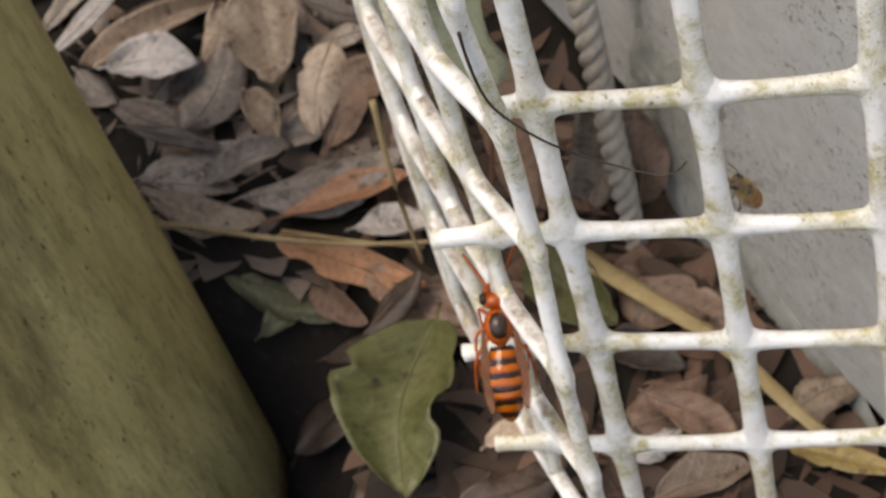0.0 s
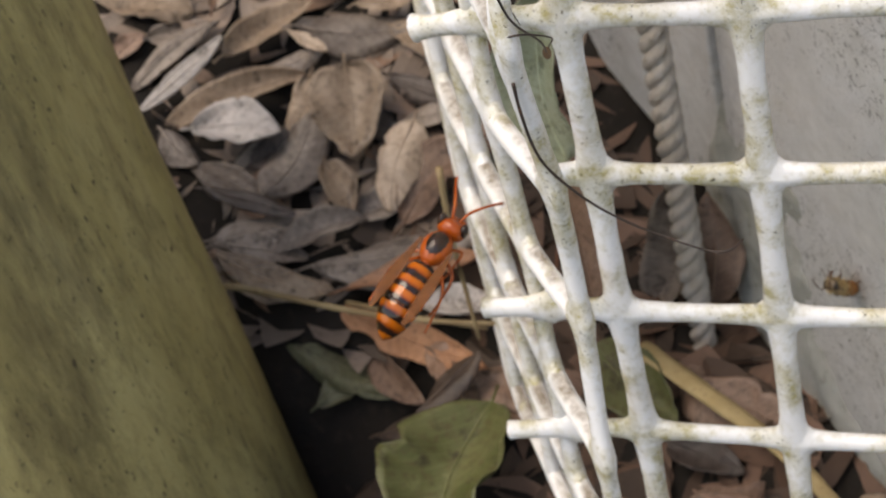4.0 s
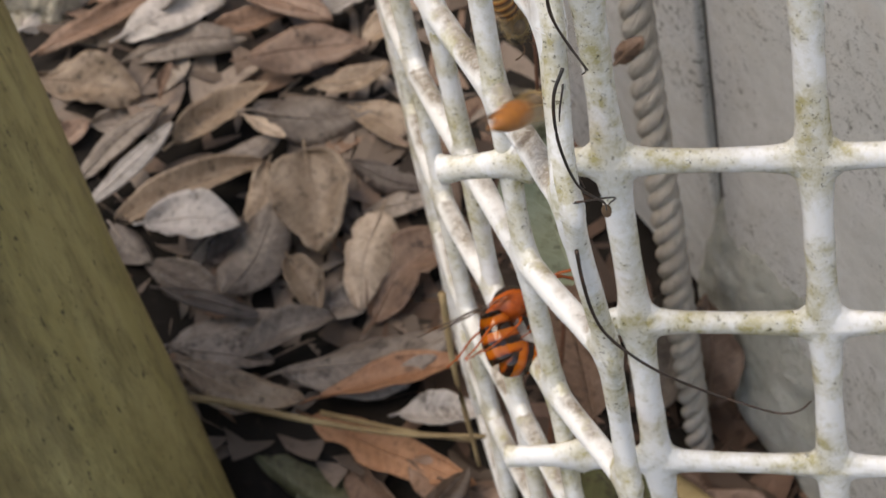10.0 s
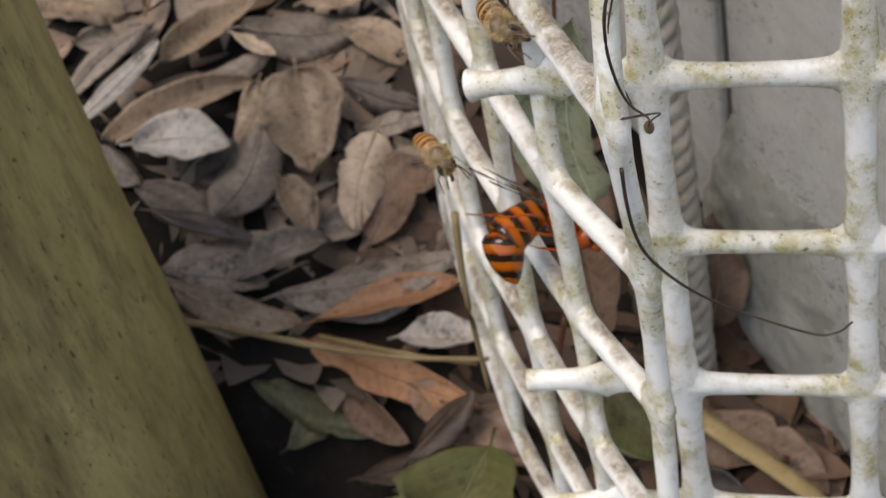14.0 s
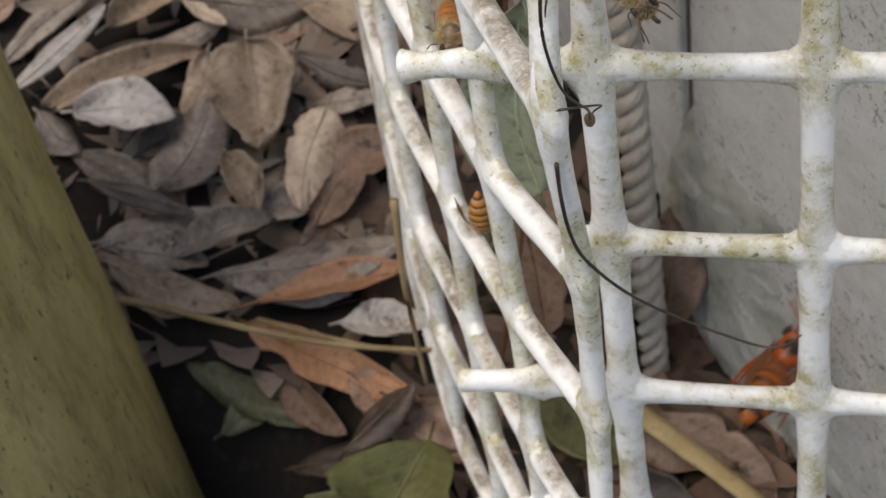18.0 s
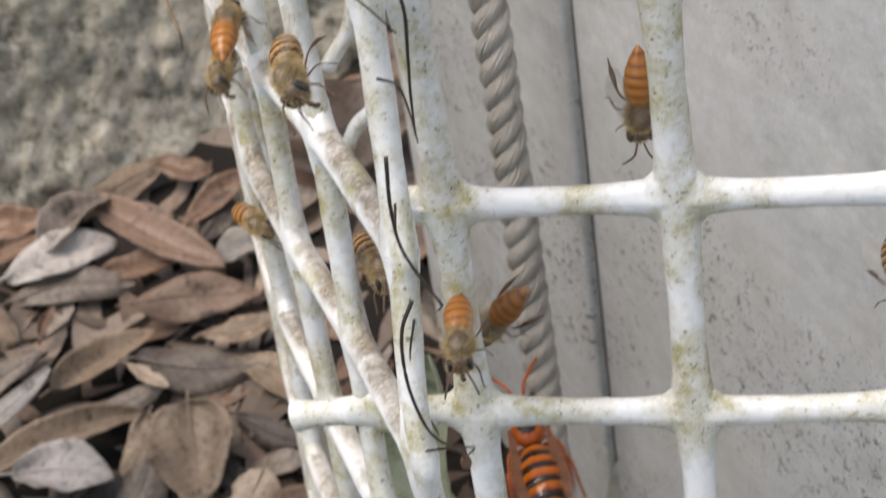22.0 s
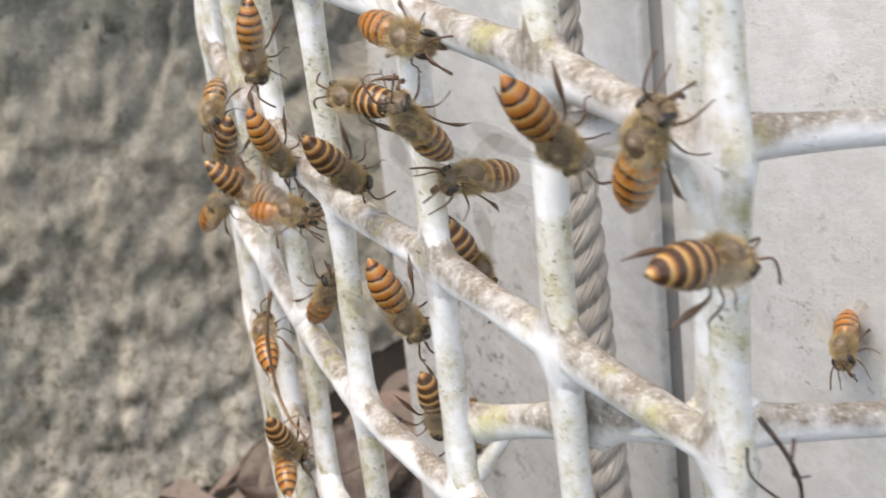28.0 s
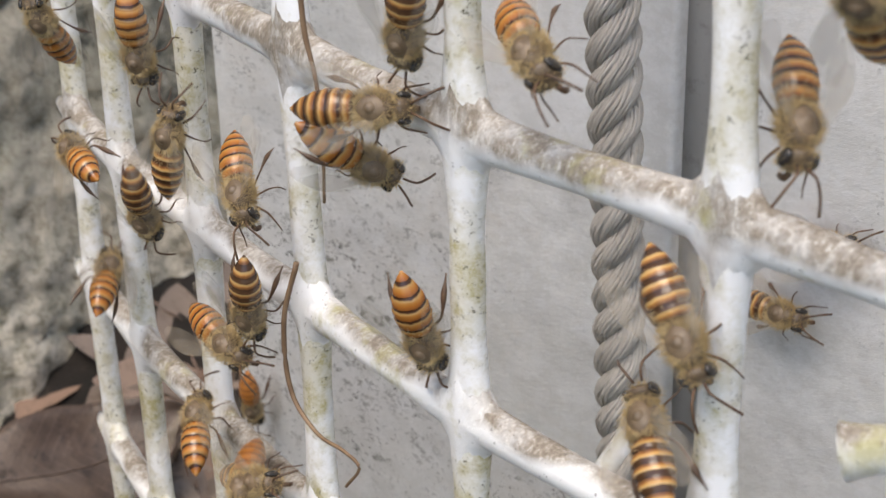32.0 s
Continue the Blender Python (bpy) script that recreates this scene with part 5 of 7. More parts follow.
def make_hornet():
    h = tagged(new("hornet"), "large orange hornet with black bands, hunting at the net", "hornet")
    ab = []
    for i in range(37):
        t = i / 36
        y = 0.0002 - 0.0168 * t
        r = 0.0038 * math.sin(math.pi * min(1, 0.13 + 0.87 * t)) ** 0.62 if t < 1 else 0.0002
        r *= 1 + 0.035 * ((t * 6) % 1)
        ab.append((y * (1 - 0.1 * t * t), -0.0004 - 0.0034 * t * t, max(r, 0.0003)))
    cut = 18
    tail = part("abdomen", body_tube(ab[:cut + 1], 0.92), HORNET_BANDS, h, "orange abdomen with black bands")
    tip = part("abdomen_tip", body_tube([(y - ab[cut][0], z - ab[cut][1], r) for y, z, r in [(ab[cut][0] + 0.0016, ab[cut][1], 0.0012), (ab[cut][0] + 0.0009, ab[cut][1], ab[cut][2] * 0.86)] + ab[cut:]], 0.92), HORNET_BANDS, tail, "pointed orange tip with black bands")
    tip.matrix_basis = Matrix.Translation((0, ab[cut][0], ab[cut][1]))
    part("waist", blob(bmesh.new(), (0, 0.0006, 0), (0.0010, 0.0012, 0.0010)), HORNET_ORANGE, h)
    th = [(0.0076 - 0.0070 * i / 12, 0.0003, max(0.0005, 0.0030 * math.sin(math.pi * (0.06 + 0.88 * i / 12)) ** 0.6)) for i in range(13)]
    thorax = part("thorax", body_tube(th, 0.95), HORNET_ORANGE, h)
    part("back_plate", blob(bmesh.new(), (0, 0.0042, 0.0010), (0.0024, 0.0031, 0.0025)), HORNET_BLACK, thorax, "glossy black back plate")
    head = part("head", blob(bmesh.new(), (0, 0.0092, -0.0004), (0.0029, 0.0018, 0.0026)), HORNET_ORANGE, h)
    for side in (-1, 1):
        part("eye", blob(bmesh.new(), (side * 0.0023, 0.0098, 0.0004), (0.0009, 0.0013, 0.0019), seg=8, rings=6), HORNET_BLACK, head, "dark eye")
        part("jaw", tube(bmesh.new(), [(side * 0.0014, 0.0108, -0.0010), (side * 0.0010, 0.0120, -0.0014), (side * 0.0003, 0.0126, -0.0016)], [0.0009, 0.0007, 0.0003], 6), HORNET_ORANGE, head)
        line = smooth_line([(side * 0.0008, 0.0108, 0.0010), (side * 0.0016, 0.0128, 0.0022), (side * 0.0034, 0.0160, 0.0018), (side * 0.0050, 0.0190, 0.0004)], 4)
        part("antenna", tube(bmesh.new(), line, 0.00030, 6), HORNET_ORANGE, h)
    legs(h, [[(0.0016, 0.0066, -0.0022), (0.0034, 0.0078, -0.0036), (0.0032, 0.0050, -0.0052), (0.0030, 0.0026, -0.0058)],
             [(0.0018, 0.0044, -0.0024), (0.0046, 0.0026, -0.0036), (0.0050, -0.0024, -0.0052), (0.0048, -0.0056, -0.0058)],
             [(0.0020, 0.0024, -0.0022), (0.0052, -0.0018, -0.0022), (0.0058, -0.0060, -0.0046), (0.0060, -0.0088, -0.0058)]], 0.00034, HORNET_ORANGE)
    for side in (-1, 1):
        wing(0.0165, 0.0022, side, 0.02, -0.06, (side * 0.0030, 0.0040, 0.0018), h, HORNET_WING)
        wing(0.0110, 0.0018, side, 0.05, -0.08, (side * 0.0031, 0.0026, 0.0014), h, HORNET_WING)
    return h, tail, tip


def along(centre, ahead, back):
    """The pose of an insect at centre that looks along ahead with its back to back."""
    y = Vector(ahead).normalized()
    z = Vector(back) - y * y.dot(Vector(back))
    z.normalize()
    return Matrix.Translation(centre) @ Matrix((y.cross(z), y, z)).transposed().to_4x4()


HORNET, HORNET_TAIL, HORNET_TIP = make_hornet()
RINGED = [make_bee(BEE_BANDS, "honey bee with brown rings and pale hair, clinging to the net")]
RINGED += [copy_thing(RINGED[0], Matrix()) for _ in range(49 - 1)]
AMBER = [make_bee(BEE_AMBER, "honey bee with a plain amber abdomen, clinging to the net")]
AMBER += [copy_thing(AMBER[0], Matrix()) for _ in range(9 - 1)]


# ---- what moves ----
def spun(m0, m1, t0, t1):
    """Keys from one pose to another in steps of little turn."""
    turn = m0.to_quaternion().rotation_difference(m1.to_quaternion()).angle
    steps = int(turn // 1.2) + 1
    return [(round(t0 + (t1 - t0) * k / steps, 3), Matrix.LocRotScale(m0.translation.lerp(m1.translation, k / steps), m0.to_quaternion().slerp(m1.to_quaternion(), k / steps), None))
            for k in range(steps + 1)]


def crawl(bees, rows):
    """Keys the next of these bees: rows of seconds, centre, way and back. It rests where it was first and last seen."""
    bee = bees.pop()
    crawl.used += 1
    keys = []
    for t, c, ahead, back in rows:
        m = along(c, ahead, back)
        if keys:
            keys += spun(keys[-1][1], m, keys[-1][0], t)[1:-1]
        keys.append((t, m))
    first, last = keys[0][0], keys[-1][0]
    rest = along(on_wall(-0.17 + 0.009 * (crawl.used % 18), 0.235 + 0.016 * (crawl.used // 18), 0.0045), (0.1, -0.1, 1), (-0.83, -0.55, 0))
    # those met after a pause in the view have come before it ends, those seen before it stay a while
    for since, until, seen in ((24.6, 29.4, 25.1), (15.4, 16.6, 15.2)):
        if since < first < until:
            keys = [(seen, keys[0][1])] + keys
            first = seen
    for since, until, stay in ((24.1, 24.6, 25.5), (13.9, 14.6, 15.6)):
        if since < last < until:
            keys.append((stay, keys[-1][1]))
            last = stay
    if first > 0.3:
        keys = spun(rest, keys[0][1], max(0.05, first - 0.8), first)[:-1] + keys
        keys = [(0.0, rest)] + [k for k in keys if k[0] > 0.04]
    if last < 31.7:
        keys += spun(keys[-1][1], rest, last + 0.1, last + 0.9) + [(32.0, rest)]
    walk(bee, keys)


crawl.used = 0


def motions():
    walk(HORNET, turned([
        (0, along((-0.0141, -0.0070, -0.0558), (-0.0863, 0.6891, 0.7195), (0.2330, -0.6416, 0.7308))),
        (0.5, along((-0.0201, -0.0070, -0.0505), (-0.0416, 0.8888, 0.4564), (0.2633, -0.6508, 0.7121))),
        (1, along((-0.0273, -0.0070, -0.0447), (0.0077, 0.8630, 0.5051), (0.2971, -0.6574, 0.6925))),
        (1.5, along((-0.0344, -0.0070, -0.0417), (0.0513, 0.9253, 0.3757), (0.3265, -0.6589, 0.6777))),
        (2, along((-0.0365, -0.0070, -0.0369), (0.2344, 0.8811, 0.4107), (0.3418, -0.6654, 0.6636))),
        (2.5, along((-0.0365, -0.0070, -0.0313), (0.3393, 0.9005, 0.2720), (0.3503, -0.6739, 0.6505))),
        (3, along((-0.0344, -0.0070, -0.0266), (0.3091, 0.9118, 0.2701), (0.3482, -0.6836, 0.6414))),
        (3.5, along((-0.0326, -0.0070, -0.0215), (0.3076, 0.9107, 0.2759), (0.3432, -0.6946, 0.6322))),
        (5.5, along((-0.0280, 0.0140, -0.0153), (0.7624, 0.6369, -0.1145), (-0.3601, 0.6051, 0.7171))),
        (6, along((-0.0265, 0.0140, -0.0106), (0.7667, 0.6318, -0.1142), (-0.3554, 0.6067, 0.7181))),
        (6.5, along((-0.0254, 0.0140, -0.0102), (0.7714, 0.6262, -0.1132), (-0.3513, 0.6085, 0.7186))),
        (7, along((-0.0240, 0.0140, -0.0087), (0.7771, 0.6202, -0.1070), (-0.3477, 0.6066, 0.7219))),
        (7.5, along((-0.0248, 0.0140, -0.0105), (0.7855, 0.6115, -0.0949), (-0.3455, 0.6035, 0.7255))),
        (8, along((-0.0250, 0.0140, -0.0111), (0.7911, 0.6050, -0.0898), (-0.3452, 0.6062, 0.7234))),
        (8.5, along((-0.0243, 0.0140, -0.0112), (0.7954, 0.6000, -0.0858), (-0.3448, 0.6082, 0.7220))),
        (9, along((-0.0256, 0.0140, -0.0125), (0.7970, 0.5975, -0.0876), (-0.3443, 0.6126, 0.7185))),
        (9.5, along((-0.0263, 0.0140, -0.0121), (0.7961, 0.5987, -0.0881), (-0.3457, 0.6132, 0.7173))),
        (10, along((-0.0258, 0.0140, -0.0122), (0.7973, 0.5969, -0.0894), (-0.3451, 0.6161, 0.7151))),
        (10.5, along((-0.0254, 0.0140, -0.0113), (0.7985, 0.5958, -0.0858), (-0.3479, 0.6171, 0.7128))),
        (11, along((-0.0253, 0.0140, -0.0102), (0.8004, 0.5937, -0.0827), (-0.3504, 0.6196, 0.7094))),
        (11.5, along((-0.0257, 0.0140, -0.0099), (0.8010, 0.5927, -0.0841), (-0.3522, 0.6245, 0.7043))),
        (12, along((-0.0257, 0.0140, -0.0102), (0.8047, 0.5874, -0.0862), (-0.3498, 0.6308, 0.6998))),
        (12.5, along((-0.0248, 0.0140, -0.0097), (0.8611, 0.3791, -0.3388), (-0.0221, 0.7366, 0.6833))),
        (13, along((-0.0236, 0.0140, -0.0093), (0.8545, 0.2917, -0.4299), (0.1024, 0.7585, 0.6513))),
        (13.5, along((-0.0239, 0.0140, -0.0080), (0.7724, 0.0816, -0.6298), (0.3918, 0.7567, 0.5329))),
        (14, along((-0.0203, 0.0140, -0.0061), (0.7540, 0.0462, -0.6552), (0.4302, 0.7553, 0.5045))),
        (14.5, along((-0.0158, 0.0140, -0.0069), (0.7370, 0.0136, -0.6757), (0.4645, 0.7514, 0.4792))),
        (16.5, along((-0.0047, 0.0480, -0.0365), (0.5083, 0.7002, -0.5013), (0.1129, -0.7391, 0.6640))),
        (17, along((0.0070, 0.0450, -0.0397), (0.5156, 0.5659, -0.6434), (0.0759, -0.7317, 0.6774))),
        (17.5, along((0.0393, 0.0480, -0.0536), (0.5087, 0.6792, -0.5291), (-0.0300, -0.7157, 0.6978))),
        (18, along((0.0243, 0.0480, -0.0779), (0.2988, 0.9338, -0.1967), (0.0208, -0.6762, 0.7364))),
        (18.5, along((0.0015, 0.0480, -0.1059), (0.3404, 0.9143, -0.2197), (0.0891, -0.6310, 0.7707))),
        (19, along((0.0006, 0.0480, -0.1072), (-0.0606, 0.9981, 0.0115), (0.0974, -0.6282, 0.7719))),
        (19.5, along((0.0101, 0.0480, -0.1004), (-0.3976, 0.9167, 0.0406), (0.0776, -0.6397, 0.7647))),
        (20, along((0.0090, 0.0480, -0.0757), (-0.8133, 0.5298, -0.2404), (0.0897, -0.6773, 0.7302))),
        (20.5, along((0.0178, 0.0480, -0.0576), (-0.2398, 0.9652, 0.1042), (0.0709, -0.7096, 0.7010))),
        (21, along((0.0120, 0.0450, -0.0315), (-0.4002, 0.9045, 0.1476), (0.1014, -0.7489, 0.6549))),
        (21.5, along((0.0055, 0.0450, -0.0131), (-0.6314, 0.7706, 0.0865), (0.1354, -0.7794, 0.6117))),
        (22, along((-0.0009, 0.0450, -0.0110), (-0.3184, 0.9168, 0.2411), (0.1636, -0.7804, 0.6035))),
        (22.5, along((-0.0072, 0.0450, -0.0170), (-0.2568, 0.9282, 0.2691), (0.1894, -0.7631, 0.6179))),
        (24, along((-0.0118, 0.0300, -0.0254), (-0.2625, 0.9395, 0.2199), (0.1855, -0.7112, 0.6780))),
        (26.5, along((-0.0072, 0.0300, 0.0262), (0.4584, 0.8875, -0.0477), (0.1045, -0.8060, 0.5825))),
        (27, along((-0.0106, 0.0468, 0.0247), (0.1944, 0.9486, 0.2496), (0.0855, -0.8178, 0.5691))),
        (28, along((-0.0189, 0.0734, 0.0217), (-0.0078, 0.9215, 0.3882), (0.0313, -0.8293, 0.5580))),
        (28.7, along((-0.0125, 0.0613, 0.0425), (-0.0926, 0.9140, 0.3950), (-0.0604, -0.8408, 0.5380))),
        (29, along((-0.0120, 0.0710, 0.0599), (-0.1240, 0.9160, 0.3816), (-0.0940, -0.8776, 0.4701))),
        (29.3, along((-0.0137, 0.0743, 0.0792), (-0.0330, 0.9198, 0.3910), (-0.1196, -0.9095, 0.3982))),
        (29.5, along((-0.0149, 0.0765, 0.0827), (-0.0213, 0.9212, 0.3885), (-0.1354, -0.9145, 0.3812))),
        (30, along((-0.0168, 0.0801, 0.1232), (-0.0506, 0.9281, 0.3690), (-0.1801, -0.9648, 0.1917))),
        (32, along((-0.0185, 0.0834, 0.1274), (0.1514, 0.9328, 0.3269), (-0.3211, -0.9337, 0.1582))),
    ]))
    turn = {a: Matrix.Rotation(radians(a), 4, 'X') for a in (0, 30, 45, 55, 60, 85)}
    walk(HORNET_TAIL, [(0.0, turn[0]), (3.6, turn[0]), (4.5, turn[45]), (5.4, turn[85]), (12.2, turn[85]), (13.2, turn[60]), (14.5, turn[60]), (15.4, turn[30]), (16.3, turn[0]), (32.0, turn[0])])
    joint_at = HORNET_TIP.matrix_basis.copy()
    walk(HORNET_TIP, [(0.0, joint_at), (3.6, joint_at), (4.5, joint_at @ turn[30]), (5.4, joint_at @ turn[60]), (14.5, joint_at @ turn[55]), (16.3, joint_at), (32.0, joint_at)])
    crawl(RINGED, [
        (29, (-0.0530, 0.0651, 0.1047), (0.3314, 0.3716, -0.8672), (-0.3872, -0.6883, 0.2907)),
        (29.5, (-0.0533, 0.0657, 0.1027), (0.5267, 0.2036, -0.8253), (-0.4110, -0.6888, 0.2942)),
        (30, (-0.0521, 0.0634, 0.0930), (0.9514, 0.2908, 0.1014), (-0.4350, -0.6822, 0.3135)),
        (31, (-0.0520, 0.0633, 0.0946), (0.9068, 0.3374, -0.2526), (-0.4736, -0.6805, 0.3128)),
        (32, (-0.0525, 0.0642, 0.0950), (0.8052, 0.1189, -0.5810), (-0.5053, -0.6736, 0.3203))])
    crawl(RINGED, [
        (29, (-0.0528, 0.0647, 0.0966), (0.7266, -0.6563, -0.2033), (-0.3881, -0.6825, 0.3077)),
        (30, (-0.0638, 0.0836, 0.0878), (0.6601, -0.7507, -0.0257), (-0.4073, -0.6836, 0.3084)),
        (31, (-0.0533, 0.0592, 0.1028), (0.8853, -0.4180, 0.2038), (-0.4716, -0.6870, 0.2955)),
        (32, (-0.0531, 0.0588, 0.1022), (0.8576, -0.5055, 0.0949), (-0.5072, -0.6786, 0.3064))])
    crawl(RINGED, [
        (29, (-0.0617, 0.0816, 0.0934), (0.6605, 0.2311, -0.7144), (-0.3724, -0.6831, 0.3015)),
        (30, (-0.0601, 0.0785, 0.0777), (-0.0476, 0.3672, -0.9289), (-0.4161, -0.6742, 0.3328)),
        (31, (-0.0623, 0.0828, 0.0724), (-0.0777, 0.2596, -0.9626), (-0.4428, -0.6689, 0.3446)),
        (32, (-0.0628, 0.0838, 0.0703), (0.0851, 0.3301, -0.9401), (-0.4681, -0.6608, 0.3586))])
    crawl(RINGED, [
        (29, (-0.0705, 0.0985, 0.0846), (0.5485, -0.5164, 0.6576), (-0.3595, -0.6797, 0.3057)),
        (30, (-0.0634, 0.0849, 0.0664), (0.4035, -0.8749, -0.2679), (-0.4093, -0.6668, 0.3485)),
        (31, (-0.0664, 0.0906, 0.0632), (0.2125, -0.8889, -0.4059), (-0.4325, -0.6640, 0.3554)),
        (32, (-0.0660, 0.0898, 0.0636), (0.4299, -0.8678, -0.2494), (-0.4586, -0.6576, 0.3662))])
    crawl(RINGED, [
        (27, (-0.0559, 0.0706, 0.0975), (0.5238, 0.0951, -0.8465), (-0.2965, -0.6759, 0.2755)),
        (28, (-0.0543, 0.0677, 0.1186), (-0.0466, 0.1519, -0.9873), (-0.3352, -0.6918, 0.2526)),
        (29, (-0.0691, 0.0957, 0.1027), (0.0496, 0.3862, -0.9211), (-0.3600, -0.6901, 0.2748)),
        (30, (-0.0719, 0.1011, 0.1007), (-0.0188, 0.3224, -0.9464), (-0.3910, -0.6950, 0.2700)),
        (31, (-0.0721, 0.1015, 0.0981), (0.1074, 0.0742, -0.9914), (-0.4190, -0.6950, 0.2753)),
        (32, (-0.0718, 0.1010, 0.0972), (0.1237, 0.1264, -0.9842), (-0.4442, -0.6922, 0.2843))])
    crawl(RINGED, [
        (28, (-0.0668, 0.0936, 0.1038), (0.0448, -0.9107, -0.4107), (-0.3225, -0.6852, 0.2670)),
        (29, (-0.0742, 0.1076, 0.1080), (0.0187, -0.9286, -0.3706), (-0.3530, -0.6934, 0.2587)),
        (30, (-0.0683, 0.0964, 0.0923), (-0.0869, -0.9330, -0.3492), (-0.3986, -0.6895, 0.2900)),
        (31, (-0.0691, 0.0979, 0.0905), (-0.1117, -0.9370, -0.3311), (-0.4261, -0.6892, 0.2942)),
        (32, (-0.0694, 0.0985, 0.0847), (0.1414, -0.1196, 0.9827), (-0.4501, -0.6815, 0.3145))])
    crawl(RINGED, [
        (27, (-0.0594, 0.0795, 0.0658), (-0.2060, 0.8919, 0.4025), (-0.2996, -0.6590, 0.3243)),
        (28, (-0.0655, 0.0910, 0.0967), (-0.2019, 0.4228, -0.8834), (-0.3248, -0.6815, 0.2812)),
        (29, (-0.0723, 0.1041, 0.0938), (0.1683, 0.4521, -0.8760), (-0.3567, -0.6860, 0.2862)),
        (30, (-0.0724, 0.1042, 0.0751), (0.0038, 0.1795, -0.9837), (-0.3919, -0.6791, 0.3173)),
        (31, (-0.0697, 0.0991, 0.0821), (0.1824, 0.9261, 0.3303), (-0.4247, -0.6832, 0.3108)),
        (32, (-0.0731, 0.1056, 0.0744), (0.1775, 0.3780, -0.9086), (-0.4403, -0.6755, 0.3300))])
    crawl(RINGED, [
        (28, (-0.0610, 0.0825, 0.0932), (0.4402, -0.8598, -0.2588), (-0.3304, -0.6790, 0.2925)),
        (29, (-0.0660, 0.0920, 0.0948), (0.1101, -0.9368, -0.3321), (-0.3659, -0.6855, 0.2920)),
        (30, (-0.0762, 0.1113, 0.0939), (0.3020, -0.9236, -0.2360), (-0.3842, -0.6922, 0.2775)),
        (31, (-0.0792, 0.1172, 0.0955), (-0.3381, -0.3337, 0.8799), (-0.4041, -0.6957, 0.2710)),
        (32, (-0.0820, 0.1225, 0.0934), (-0.3478, -0.3483, 0.8705), (-0.4196, -0.6941, 0.2783))])
    crawl(RINGED, [
        (27, (-0.0563, 0.0736, 0.0628), (-0.2243, 0.3612, -0.9051), (-0.3031, -0.6560, 0.3335)),
        (28, (-0.0629, 0.0860, 0.0667), (-0.1768, 0.9139, 0.3654), (-0.3318, -0.6628, 0.3347)),
        (29, (-0.0693, 0.0984, 0.0733), (0.2050, 0.9231, 0.3252), (-0.3629, -0.6726, 0.3251)),
        (30, (-0.0722, 0.1037, 0.0708), (0.6315, 0.5558, -0.5406), (-0.3925, -0.6760, 0.3253)),
        (31, (-0.0767, 0.1123, 0.0763), (-0.3876, 0.9193, 0.0681), (-0.4099, -0.6822, 0.3123)),
        (32, (-0.0804, 0.1194, 0.0771), (-0.2358, 0.9677, 0.0896), (-0.4234, -0.6822, 0.3135))])
    crawl(RINGED, [
        (27, (-0.0202, 0.0027, 0.1098), (0.1325, 0.4297, -0.8932), (-0.3414, -0.6785, 0.3005)),
        (28, (-0.0336, 0.0283, 0.0953), (0.4092, 0.1654, -0.8973), (-0.3718, -0.6712, 0.3315)),
        (29, (-0.0350, 0.0309, 0.0942), (0.4336, 0.2571, -0.8637), (-0.4289, -0.6696, 0.3435)),
        (29.5, (-0.0401, 0.0406, 0.0947), (-0.6404, 0.5466, -0.5395), (-0.4445, -0.6737, 0.3338)),
        (30, (-0.0433, 0.0467, 0.0895), (-0.4164, 0.5041, -0.7566), (-0.4597, -0.6716, 0.3370)),
        (31, (-0.0466, 0.0529, 0.0808), (-0.2602, 0.3790, -0.8881), (-0.4901, -0.6597, 0.3561)),
        (32, (-0.0483, 0.0561, 0.0791), (0.2990, 0.1747, -0.9381), (-0.5181, -0.6487, 0.3681))])
    crawl(RINGED, [
        (28, (-0.0291, 0.0197, 0.1306), (0.6789, -0.7248, -0.1175), (-0.3779, -0.6981, 0.2538)),
        (29, (-0.0292, 0.0199, 0.1320), (-0.6071, -0.5476, 0.5759), (-0.4464, -0.7000, 0.2566)),
        (29.5, (-0.0284, 0.0183, 0.1322), (-0.7270, -0.5462, 0.4160), (-0.4861, -0.6980, 0.2527)),
        (30, (-0.0356, 0.0319, 0.1168), (-0.6699, -0.3985, 0.6264), (-0.4885, -0.6903, 0.2797)),
        (31, (-0.0352, 0.0313, 0.1173), (0.4057, -0.5335, 0.7422), (-0.5432, -0.6815, 0.2764)),
        (32, (-0.0411, 0.0424, 0.1127), (0.0404, -0.9550, -0.2938), (-0.5583, -0.6735, 0.2888))])
    crawl(RINGED, [
        (27, (-0.0288, 0.0191, 0.1162), (0.5394, 0.7470, -0.3886), (-0.3257, -0.6850, 0.2703)),
        (28, (-0.0356, 0.0321, 0.1203), (-0.7052, 0.7083, -0.0294), (-0.3652, -0.6919, 0.2711)),
        (29, (-0.0360, 0.0328, 0.1185), (-0.7260, 0.6754, -0.1291), (-0.4260, -0.6926, 0.2835)),
        (29.5, (-0.0346, 0.0302, 0.1184), (-0.8616, 0.4955, -0.1096), (-0.4624, -0.6915, 0.2838)),
        (30, (-0.0353, 0.0314, 0.1216), (0.4323, 0.4408, -0.7867), (-0.4901, -0.6941, 0.2659)),
        (31, (-0.0486, 0.0567, 0.1132), (0.0038, 0.4192, -0.9079), (-0.4871, -0.6936, 0.2690)),
        (32, (-0.0486, 0.0567, 0.1109), (0.0382, 0.3819, -0.9234), (-0.5239, -0.6838, 0.2826))])
